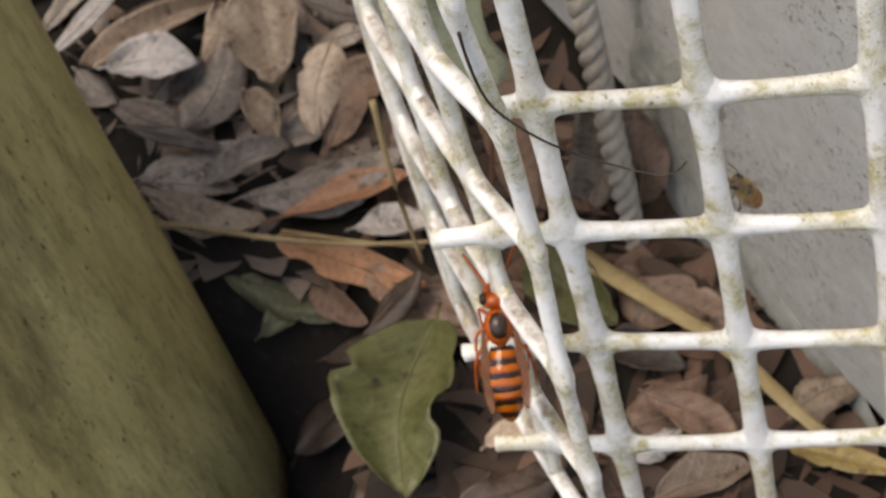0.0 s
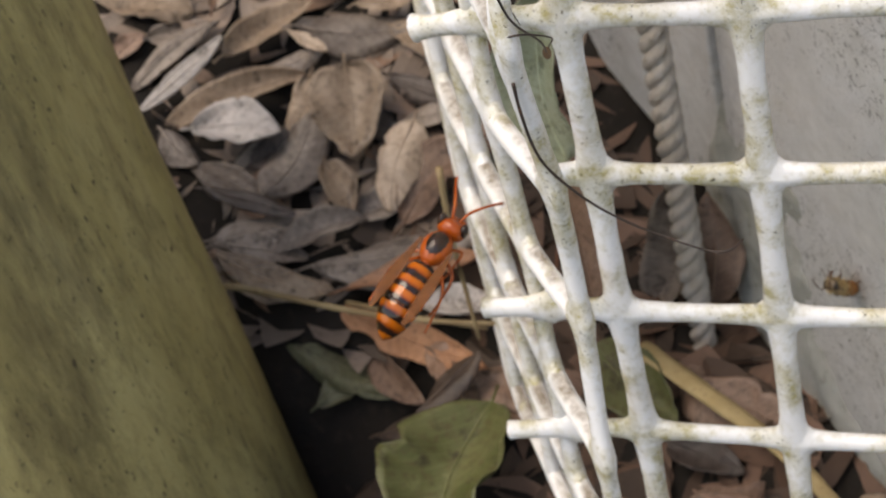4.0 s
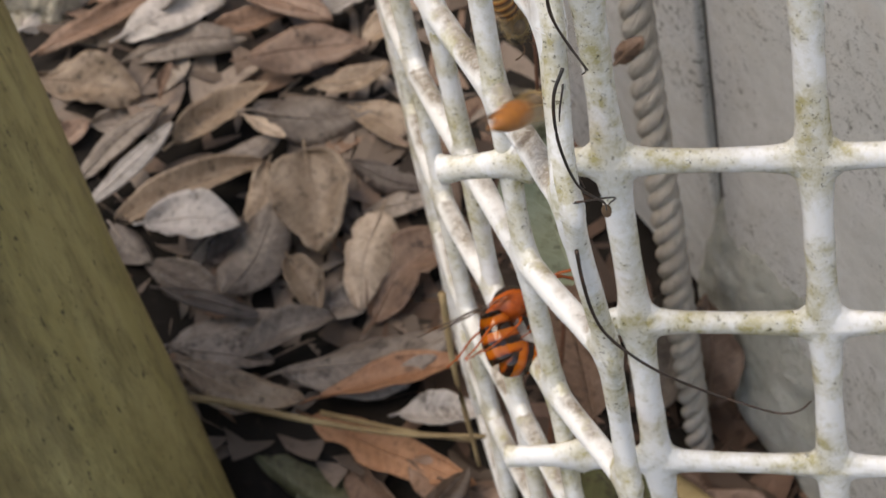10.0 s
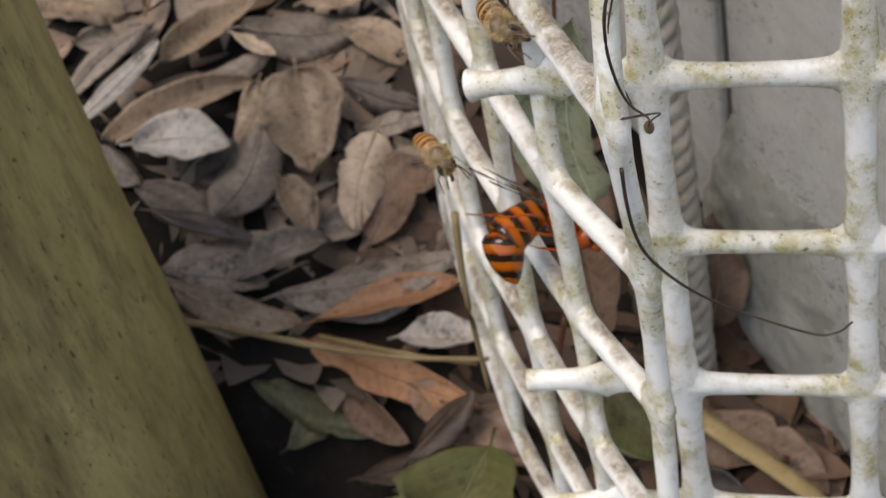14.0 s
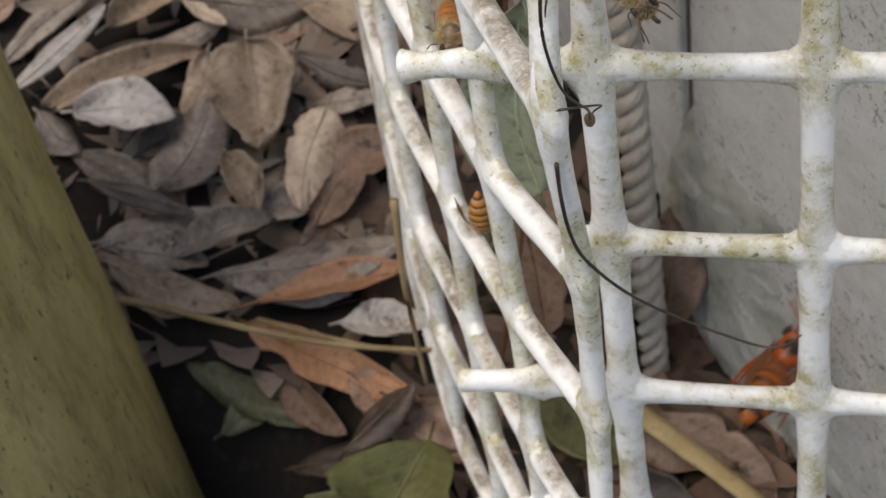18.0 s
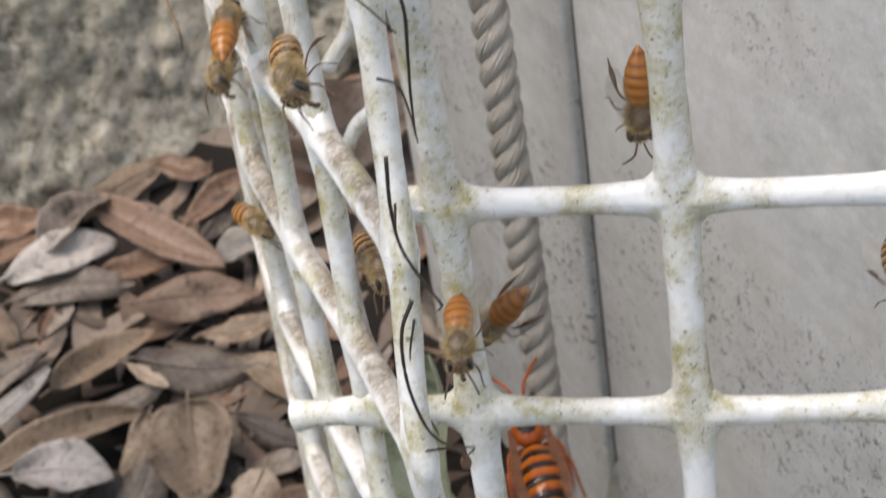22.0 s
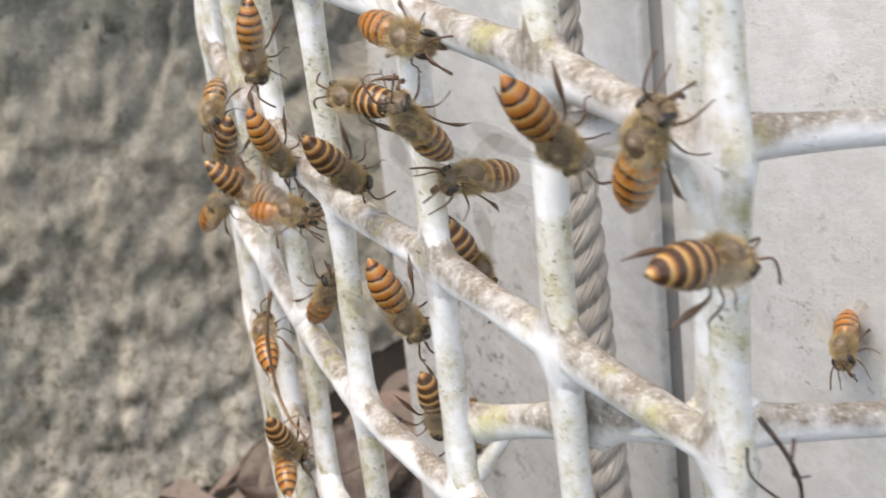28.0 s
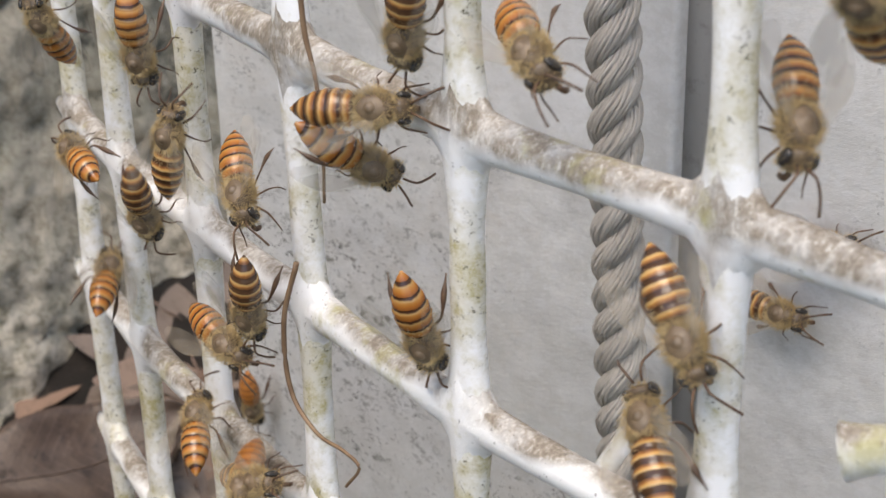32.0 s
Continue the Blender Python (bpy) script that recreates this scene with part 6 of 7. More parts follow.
    crawl(RINGED, [
        (28, (-0.0276, 0.0169, 0.1207), (-0.3751, -0.5266, 0.7629), (-0.3821, -0.6906, 0.2821)),
        (29, (-0.0276, 0.0168, 0.1225), (-0.4805, -0.3596, 0.7999), (-0.4514, -0.6914, 0.2861)),
        (29.5, (-0.0265, 0.0146, 0.1231), (-0.3700, -0.4648, 0.8044), (-0.4928, -0.6886, 0.2836)),
        (30, (-0.0264, 0.0146, 0.1226), (-0.4648, -0.3881, 0.7958), (-0.5277, -0.6849, 0.2764)),
        (31, (-0.0260, 0.0137, 0.1220), (-0.5292, -0.4047, 0.7457), (-0.5930, -0.6672, 0.2744)),
        (32, (-0.0253, 0.0125, 0.1229), (-0.4984, -0.3492, 0.7935), (-0.6519, -0.6405, 0.2771))])
    crawl(RINGED, [
        (28, (-0.0133, -0.0104, 0.1278), (0.5123, 0.3357, -0.7905), (-0.4209, -0.6915, 0.2867)),
        (29, (-0.0139, -0.0092, 0.1276), (0.5075, 0.3123, -0.8031), (-0.5052, -0.6830, 0.2950)),
        (29.5, (-0.0143, -0.0084, 0.1279), (0.5535, 0.2188, -0.8036), (-0.5493, -0.6760, 0.2888)),
        (30, (-0.0153, -0.0065, 0.1289), (0.4502, 0.4633, -0.7633), (-0.5876, -0.6698, 0.2718)),
        (32, (-0.0215, 0.0052, 0.1220), (0.4214, 0.3430, -0.8395), (-0.6767, -0.6234, 0.2861))])
    crawl(RINGED, [
        (29, (-0.0220, 0.0233, 0.1126), (-0.6616, -0.7120, 0.2354), (0.3081, -0.5829, 0.5160)),
        (30, (-0.0356, 0.0319, 0.0935), (0.3202, -0.8693, -0.3766), (-0.4856, -0.6667, 0.3425)),
        (31, (-0.0327, 0.0264, 0.0931), (0.5126, -0.7220, -0.4646), (-0.5482, -0.6491, 0.3538)),
        (32, (-0.0327, 0.0264, 0.0929), (0.1581, -0.6769, -0.7189), (-0.5925, -0.6284, 0.3653))])
    crawl(RINGED, [
        (29, (-0.0321, 0.0425, 0.0743), (0.0636, 0.4104, -0.9097), (0.3385, -0.5546, 0.5818)),
        (30, (-0.0345, 0.0320, 0.0770), (0.6193, 0.6491, 0.4419), (-0.4864, -0.6468, 0.3810)),
        (31, (-0.0346, 0.0323, 0.0781), (0.5974, 0.5834, 0.5502), (-0.5333, -0.6358, 0.3850)),
        (32, (-0.0334, 0.0299, 0.0795), (0.1163, 0.8276, 0.5492), (-0.5801, -0.6143, 0.3964))])
    crawl(RINGED, [
        (29.5, (-0.0175, 0.0190, 0.1345), (-0.2357, -0.8971, -0.3737), (0.2539, -0.5942, 0.4535)),
        (30, (-0.0221, 0.0278, 0.1168), (-0.3078, -0.7467, -0.5896), (0.2425, -0.5818, 0.4907)),
        (31, (-0.0231, 0.0298, 0.1099), (-0.2390, -0.6597, -0.7125), (0.1932, -0.5626, 0.5072)),
        (32, (-0.0224, 0.0283, 0.1099), (-0.2398, -0.7230, -0.6479), (0.1426, -0.5393, 0.5149))])
    crawl(RINGED, [
        (28, (-0.0628, 0.0859, 0.0448), (-0.1072, 0.9250, 0.3645), (-0.3354, -0.6472, 0.3678)),
        (29, (-0.0643, 0.0888, 0.0626), (0.1045, 0.4403, -0.8917), (-0.3715, -0.6626, 0.3501)),
        (30, (-0.0658, 0.0917, 0.0495), (0.1295, 0.0589, -0.9898), (-0.4055, -0.6549, 0.3716)),
        (31, (-0.0674, 0.0947, 0.0447), (0.6925, 0.2514, -0.6762), (-0.4302, -0.6485, 0.3843)),
        (32, (-0.0693, 0.0983, 0.0466), (0.1857, 0.9152, 0.3578), (-0.4488, -0.6454, 0.3890))])
    crawl(RINGED, [
        (28, (-0.0507, 0.0757, 0.0771), (0.4114, -0.4471, 0.7943), (0.4247, -0.5694, 0.5359)),
        (29, (-0.0557, 0.0703, 0.0827), (-0.0961, -0.9288, -0.3578), (-0.3837, -0.6730, 0.3304)),
        (30, (-0.0549, 0.0601, 0.0723), (0.3049, -0.4755, 0.8252), (-0.4280, -0.6613, 0.3607)),
        (31, (-0.0624, 0.0830, 0.0882), (0.3834, -0.7235, -0.5740), (-0.4428, -0.6831, 0.3108)),
        (32, (-0.0627, 0.0835, 0.0859), (-0.0103, -0.8199, -0.5725), (-0.4698, -0.6762, 0.3246))])
    crawl(RINGED, [
        (27, (-0.0023, -0.0334, 0.1231), (0.3095, -0.0611, 0.9489), (-0.3812, -0.6842, 0.3012)),
        (28, (-0.0058, -0.0268, 0.1306), (0.2498, -0.4251, 0.8700), (-0.4482, -0.6885, 0.2953)),
        (29, (-0.0071, -0.0243, 0.1302), (0.0239, -0.4309, 0.9021), (-0.5408, -0.6735, 0.3020)),
        (30, (-0.0101, -0.0186, 0.1243), (0.0100, -0.4157, 0.9094), (-0.6204, -0.6470, 0.3010))])
    crawl(RINGED, [
        (27, (0.0010, -0.0420, 0.1255), (0.5058, 0.8511, -0.1406), (-0.3912, -0.6842, 0.3038)),
        (28, (-0.0017, -0.0367, 0.1251), (0.6025, 0.7423, -0.2932), (-0.4657, -0.6757, 0.3265)),
        (29, (-0.0053, -0.0299, 0.1236), (0.5240, 0.8501, 0.0534), (-0.5504, -0.6587, 0.3323)),
        (30, (-0.0090, -0.0229, 0.1168), (0.5835, 0.8109, 0.0443), (-0.6262, -0.6299, 0.3345))])
    crawl(AMBER, [
        (27, (-0.0387, 0.0401, 0.0910), (0.6720, -0.7401, -0.0264), (-0.3172, -0.6697, 0.3098)),
        (28, (-0.0524, 0.0639, 0.0956), (0.9084, -0.4147, 0.0525), (-0.3405, -0.6782, 0.3008)),
        (29, (-0.0620, 0.0822, 0.0928), (0.3261, -0.9036, -0.2776), (-0.3720, -0.6827, 0.3022)),
        (30, (-0.0660, 0.0941, 0.0786), (0.4912, -0.8667, -0.0870), (-0.4040, -0.6796, 0.3184)),
        (32, (-0.0643, 0.0888, 0.0440), (-0.3125, -0.9081, -0.2787), (-0.4614, -0.6360, 0.4031))])
    crawl(RINGED, [
        (27, (-0.0239, 0.0269, 0.1007), (0.2935, 0.3841, -0.8754), (0.4310, -0.5779, 0.5112)),
        (28, (-0.0246, 0.0284, 0.1007), (0.3531, 0.2864, -0.8907), (0.3807, -0.5774, 0.5300)),
        (30, (-0.0332, 0.0532, 0.0762), (0.4600, 0.3541, -0.8143), (0.2906, -0.5585, 0.5681))])
    crawl(RINGED, [
        (26.5, (0.0256, 0.0668, 0.0689), (0.4981, -0.8511, -0.1656), (-0.4197, -0.7132, 0.3452)),
        (27, (0.0266, 0.0653, 0.0686), (0.5665, -0.8095, -0.1539), (-0.4362, -0.7089, 0.3533)),
        (28, (0.0250, 0.0678, 0.0681), (-0.2231, -0.9281, -0.2982), (-0.4762, -0.6989, 0.3650)),
        (29, (0.0222, 0.0719, 0.0670), (-0.2567, -0.9159, -0.3087), (-0.5215, -0.6873, 0.3687))])
    crawl(RINGED, [
        (26.5, (0.0288, 0.0619, 0.0283), (-0.6962, 0.4127, -0.5874), (-0.4249, -0.6789, 0.4118)),
        (27, (0.0301, 0.0600, 0.0274), (-0.7449, 0.5024, -0.4389), (-0.4410, -0.6722, 0.4208)),
        (28, (0.0227, 0.0712, 0.0291), (-0.7143, 0.5749, -0.3989), (-0.4662, -0.6692, 0.4209))])
    crawl(RINGED, [
        (31, (0.0081, 0.0933, 0.0528), (0.3600, -0.9255, -0.1174), (-0.5656, -0.6691, 0.3760)),
        (32, (0.0073, 0.0945, 0.0547), (0.4163, -0.9051, 0.0871), (-0.5921, -0.6568, 0.3777))])
    crawl(AMBER, [
        (31, (-0.0591, 0.1953, -0.0027), (0.0877, 0.3889, -0.9171), (-0.4161, -0.6922, 0.3893)),
        (32, (-0.0547, 0.1887, -0.0032), (0.1145, 0.1723, -0.9784), (-0.4392, -0.6843, 0.4012))])
    crawl(RINGED, [
        (31, (0.0092, 0.0917, 0.0678), (0.5433, -0.8299, 0.1266), (-0.5732, -0.6791, 0.3501)),
        (32, (0.0108, 0.0892, 0.0658), (0.5120, -0.8056, 0.2982), (-0.6070, -0.6590, 0.3603))])
    crawl(RINGED, [
        (27, (-0.0540, 0.1894, -0.0229), (0.5342, 0.6603, -0.5279), (-0.3234, -0.6853, 0.3886)),
        (28, (-0.0386, 0.1660, 0.0060), (-0.0374, -0.3683, -0.9289), (-0.3649, -0.6937, 0.3836)),
        (29, (-0.0312, 0.1549, 0.0123), (0.2201, 0.0941, -0.9709), (-0.4087, -0.6916, 0.3907))])
    crawl(RINGED, [
        (27, (-0.0457, 0.0533, 0.0431), (-0.7629, 0.6189, -0.1869), (-0.3186, -0.6354, 0.3815)),
        (28, (-0.0620, 0.0844, 0.0487), (0.2312, 0.4941, -0.8381), (-0.3357, -0.6497, 0.3634)),
        (29, (-0.0638, 0.0879, 0.0489), (0.1257, 0.4479, -0.8852), (-0.3736, -0.6517, 0.3720))])
    crawl(RINGED, [
        (30, (-0.0688, 0.0973, 0.0425), (-0.0563, -0.3266, 0.9435), (-0.4004, -0.6512, 0.3778)),
        (31, (-0.0693, 0.0983, 0.0406), (-0.0931, -0.9468, -0.3080), (-0.4261, -0.6466, 0.3876)),
        (32, (-0.0640, 0.0882, 0.0439), (0.4924, -0.8152, 0.3050), (-0.4622, -0.6355, 0.4039))])
    crawl(RINGED, [
        (30, (-0.0748, 0.1194, 0.0644), (0.6882, 0.7162, -0.1158), (0.3848, -0.5752, 0.5345)),
        (31, (-0.0762, 0.1243, 0.0266), (-0.2953, 0.5464, -0.7838), (0.3614, -0.5468, 0.5952)),
        (32, (-0.0784, 0.1284, 0.0550), (0.2208, 0.9273, 0.3022), (0.3467, -0.5672, 0.5568))])
    crawl(AMBER, [
        (19.5, (0.0143, -0.0629, 0.0920), (0.2217, -0.9750, 0.0163), (-0.3435, -0.6322, 0.3966)),
        (20, (0.0034, -0.0080, 0.0497), (0.2570, -0.9659, -0.0305), (0.0871, -0.8871, 0.4189)),
        (20.5, (0.0032, -0.0080, 0.0492), (0.1865, -0.9787, -0.0858), (0.0912, -0.8868, 0.4181)),
        (21, (0.0027, -0.0080, 0.0477), (0.2405, -0.9432, -0.2291), (0.0957, -0.8856, 0.4184)),
        (21.5, (0.0032, -0.0080, 0.0464), (0.1953, -0.9172, -0.3472), (0.0988, -0.8849, 0.4183)),
        (22, (0.0028, -0.0080, 0.0478), (0.1450, -0.9397, -0.3097), (0.1035, -0.8861, 0.4147)),
        (23, (0.0039, -0.0080, 0.0450), (0.0696, -0.9446, -0.3207), (0.1046, -0.8782, 0.4258)),
        (24, (0.0040, -0.0080, 0.0423), (-0.0617, -0.9893, -0.1325), (0.0883, -0.8698, 0.4426)),
        (24.5, (0.0035, -0.0080, 0.0409), (0.0123, -0.9900, -0.1405), (0.0762, -0.8634, 0.4541))])
    crawl(AMBER, [
        (20, (0.0064, 0.0060, 0.0416), (-0.2954, 0.0735, -0.9525), (0.2246, -0.5622, 0.7265)),
        (21, (0.0082, 0.0060, 0.0416), (-0.6494, 0.0845, -0.7557), (0.2276, -0.5637, 0.7235)),
        (21.5, (0.0051, 0.0060, 0.0392), (-0.5295, 0.2321, -0.8160), (0.2385, -0.5608, 0.7246)),
        (22, (0.0046, 0.0060, 0.0407), (-0.5781, 0.2900, -0.7627), (0.2431, -0.5621, 0.7211)),
        (23, (0.0077, 0.0060, 0.0389), (-0.6720, 0.2817, -0.6849), (0.2400, -0.5566, 0.7303)),
        (24, (0.0060, 0.0060, 0.0385), (-0.5779, 0.2781, -0.7673), (0.2296, -0.5502, 0.7425)),
        (24.5, (0.0063, 0.0060, 0.0392), (-0.6609, 0.3012, -0.6874), (0.2169, -0.5464, 0.7508))])
    crawl(RINGED, [
        (20, (-0.0118, 0.0050, 0.0477), (0.4512, -0.8921, -0.0218), (0.2677, -0.5610, 0.7130)),
        (21, (-0.0105, 0.0050, 0.0517), (0.4445, -0.8797, -0.1690), (0.2721, -0.5660, 0.7029)),
        (21.5, (-0.0100, 0.0050, 0.0501), (0.5975, -0.7137, -0.3656), (0.2749, -0.5649, 0.7033)),
        (22, (-0.0102, 0.0050, 0.0508), (0.4972, -0.8492, -0.1777), (0.2786, -0.5652, 0.7011)),
        (23, (-0.0113, 0.0050, 0.0503), (0.3548, -0.8671, -0.3497), (0.2846, -0.5593, 0.7076)),
        (24, (-0.0099, 0.0050, 0.0508), (0.4320, -0.8839, -0.1790), (0.2670, -0.5561, 0.7209)),
        (24.5, (-0.0100, 0.0050, 0.0489), (0.2053, -0.9610, -0.1850), (0.2542, -0.5506, 0.7341))])
    crawl(AMBER, [
        (21.5, (0.0222, 0.0070, 0.0683), (-0.0833, 0.0829, -0.9931), (0.2030, -0.5957, 0.6742)),
        (22, (0.0255, 0.0070, 0.0710), (-0.0644, 0.0561, -0.9964), (0.1989, -0.5991, 0.6684)),
        (23, (0.0272, 0.0070, 0.0712), (-0.0424, -0.1219, -0.9916), (0.1998, -0.5955, 0.6755)),
        (24, (0.0272, 0.0070, 0.0708), (-0.0888, -0.0055, -0.9960), (0.1856, -0.5886, 0.6911)),
        (24.5, (0.0272, 0.0070, 0.0705), (-0.1156, -0.0407, -0.9925), (0.1733, -0.5830, 0.7025))])
    crawl(RINGED, [
        (22, (0.0566, 0.0100, 0.0432), (0.2270, -0.8769, -0.4238), (0.1239, -0.5740, 0.7171)),
        (23, (0.0539, 0.0100, 0.0439), (0.1808, -0.8362, -0.5177), (0.1352, -0.5711, 0.7225)),
        (24, (0.0525, 0.0100, 0.0445), (0.2397, -0.8636, -0.4436), (0.1267, -0.5640, 0.7328))])
    crawl(RINGED, [
        (22.5, (0.0483, 0.0120, 0.0866), (0.5509, 0.7445, -0.3771), (0.1471, -0.6159, 0.6355)),
        (23, (0.0497, 0.0120, 0.0848), (0.5088, 0.7460, -0.4298), (0.1442, -0.6125, 0.6440)),
        (23.5, (0.0513, 0.0120, 0.0891), (0.4381, 0.6169, -0.6539), (0.1371, -0.6135, 0.6412))])
    crawl(RINGED, [
        (22.5, (-0.0392, -0.0211, 0.0616), (0.1456, -0.9802, -0.1344), (0.2153, -0.3793, 0.7444)),
        (23, (-0.0411, -0.0226, 0.0640), (0.0579, -0.9892, -0.1348), (0.2206, -0.3764, 0.7442)),
        (23.5, (-0.0362, -0.0321, 0.0692), (-0.1032, -0.9914, -0.0808), (0.2158, -0.3738, 0.7524)),
        (24, (-0.0078, -0.0806, 0.0961), (-0.4464, -0.8692, 0.2128), (0.1906, -0.3638, 0.7851)),
        (24.2, (-0.0024, -0.0907, 0.0987), (-0.4276, -0.8647, 0.2636), (0.1757, -0.3527, 0.8078))])
    crawl(AMBER, [
        (21.5, (-0.0221, 0.0062, 0.0885), (-0.1507, 0.2476, -0.9571), (-0.2697, -0.6566, 0.3060)),
        (22, (-0.0302, 0.0217, 0.0777), (-0.1041, 0.9771, 0.1856), (-0.2632, -0.6510, 0.3138)),
        (23, (-0.0296, 0.0205, 0.0789), (-0.1459, 0.9684, 0.2024), (-0.2597, -0.6474, 0.3193)),
        (24, (-0.0434, 0.0468, 0.0757), (-0.1572, 0.9709, 0.1809), (-0.2644, -0.6492, 0.3193)),
        (24.5, (-0.0488, 0.0572, 0.0735), (-0.1562, 0.9738, 0.1653), (-0.2713, -0.6489, 0.3260))])
    crawl(RINGED, [
        (21.5, (-0.0034, -0.0293, 0.0982), (0.3128, -0.9414, -0.1264), (-0.2870, -0.6574, 0.3188)),
        (22, (-0.0084, -0.0197, 0.0895), (0.3368, -0.9233, -0.1844), (-0.2798, -0.6507, 0.3288)),
        (23, (-0.0066, -0.0232, 0.0921), (0.3301, -0.9218, -0.2032), (-0.2762, -0.6468, 0.3347)),
        (24, (-0.0123, -0.0123, 0.0929), (0.2727, -0.9456, -0.1775), (-0.2871, -0.6481, 0.3399)),
        (24.5, (-0.0140, -0.0092, 0.0930), (0.2279, -0.9604, -0.1600), (-0.2993, -0.6468, 0.3504))])
    crawl(RINGED, [
        (21.5, (-0.0287, 0.0189, 0.0738), (0.2126, -0.2413, 0.9469), (-0.2682, -0.6483, 0.3247)),
        (22, (-0.0370, 0.0346, 0.0664), (0.1163, -0.9720, -0.2040), (-0.2614, -0.6459, 0.3242)),
        (23, (-0.0387, 0.0380, 0.0608), (0.3913, -0.8855, -0.2506), (-0.2585, -0.6389, 0.3370)),
        (24, (-0.0392, 0.0388, 0.0553), (0.3570, -0.9141, -0.1922), (-0.2727, -0.6333, 0.3589)),
        (24.5, (-0.0425, 0.0451, 0.0507), (-0.1340, -0.9884, -0.0710), (-0.2818, -0.6302, 0.3706))])
    crawl(AMBER, [
        (16.5, (-0.0209, 0.0120, 0.0267), (0.2711, -0.9600, -0.0694), (0.2570, -0.5449, 0.7410)),
        (17, (-0.0204, 0.0120, 0.0272), (0.2486, -0.9685, -0.0156), (0.2578, -0.5455, 0.7399)),
        (18, (-0.0199, 0.0120, 0.0272), (0.2149, -0.9757, -0.0426), (0.2608, -0.5452, 0.7391)),
        (19, (-0.0200, 0.0120, 0.0256), (0.2343, -0.9722, 0.0002), (0.2683, -0.5419, 0.7406)),
        (20, (-0.0187, 0.0120, 0.0328), (0.2658, -0.9635, -0.0324), (0.2751, -0.5488, 0.7281))])
    crawl(RINGED, [
        (16.5, (-0.0249, 0.0200, -0.0159), (0.2141, 0.1635, -0.9630), (0.2512, -0.5109, 0.7843)),
        (17, (-0.0239, 0.0200, -0.0147), (0.2134, 0.1741, -0.9613), (0.2512, -0.5120, 0.7831)),
        (18, (-0.0218, 0.0200, -0.0175), (-0.0351, 0.0875, -0.9955), (0.2502, -0.5094, 0.7862)),
        (19, (-0.0243, 0.0200, -0.0251), (0.0218, 0.9984, -0.0514), (0.2593, -0.5002, 0.7930)),
        (20, (-0.0224, 0.0200, -0.0212), (-0.0505, 0.0979, -0.9939), (0.2633, -0.5041, 0.7877))])
    crawl(RINGED, [
        (16.5, (0.0066, -0.0070, 0.0462), (0.3359, -0.9419, 0.0071), (0.0551, -0.8862, 0.4284)),
        (17, (0.0071, -0.0070, 0.0467), (0.3495, -0.9369, 0.0110), (0.0556, -0.8870, 0.4272)),
        (18, (0.0084, -0.0070, 0.0473), (0.3653, -0.9307, 0.0168), (0.0567, -0.8880, 0.4255)),
        (19, (0.0081, -0.0070, 0.0484), (0.3370, -0.9415, -0.0038), (0.0660, -0.8882, 0.4232)),
        (20, (0.0103, -0.0070, 0.0495), (0.2661, -0.9637, -0.0232), (0.0697, -0.8900, 0.4197))])
    crawl(RINGED, [
        (18.5, (0.0388, 0.0200, -0.0857), (0.0245, 0.9983, -0.0526), (0.1400, -0.4562, 0.8480)),
        (19, (0.0377, 0.0200, -0.0677), (-0.5429, -0.0209, -0.8395), (0.1447, -0.4706, 0.8366)),
        (19.5, (0.0367, 0.0200, -0.0645), (-0.5038, 0.0687, -0.8611), (0.1502, -0.4736, 0.8340)),
        (20, (0.0354, 0.0200, -0.0731), (-0.3446, 0.0707, -0.9361), (0.1547, -0.4671, 0.8395))])
    crawl(RINGED, [
        (0, (0.0331, 0.0250, -0.0484), (-0.3278, -0.3186, 0.8894), (0.1930, -0.5110, 0.7964)),
        (1, (0.0291, 0.0615, -0.0777), (-0.1208, -0.1166, 0.9858), (-0.3537, -0.6201, 0.4867)),
        (2, (0.0269, 0.0649, -0.0841), (-0.5692, -0.4408, 0.6941), (-0.3465, -0.6198, 0.4859)),
        (3, (0.0349, 0.0526, -0.0721), (-0.3980, -0.5347, 0.7454), (-0.3529, -0.6224, 0.4841)),
        (3.5, (0.0347, 0.0529, -0.0730), (-0.4028, -0.6208, 0.6725), (-0.3548, -0.6226, 0.4841)),
        (6, (0.0390, 0.0464, -0.0718), (-0.4116, -0.6103, 0.6769), (-0.3808, -0.6165, 0.4936))])
    crawl(AMBER, [
        (9, (-0.0602, -0.0141, 0.0892), (0.1545, 0.2657, -0.9516), (0.2334, -0.3994, 0.6897)),
        (9.5, (-0.0448, -0.0405, 0.0698), (0.4446, 0.7674, -0.4620), (0.2156, -0.3709, 0.7567)),
        (10, (-0.0052, -0.0163, 0.0513), (0.3818, 0.8579, -0.3440), (0.1059, -0.3989, 0.7822)),
        (10.5, (0.0127, 0.0211, 0.0364), (-0.7452, 0.6660, 0.0325), (0.0534, -0.4164, 0.7717)),
        (11, (0.0021, -0.0100, 0.0546), (-0.8279, 0.3632, -0.4274), (0.0834, -0.4106, 0.7729)),
        (11.5, (-0.0325, -0.0347, 0.0609), (-0.8350, 0.3662, -0.4107), (0.1729, -0.3791, 0.7763)),
        (12, (-0.0640, -0.0410, 0.0749), (0.4475, 0.5520, -0.7036), (0.2470, -0.3628, 0.7394))])
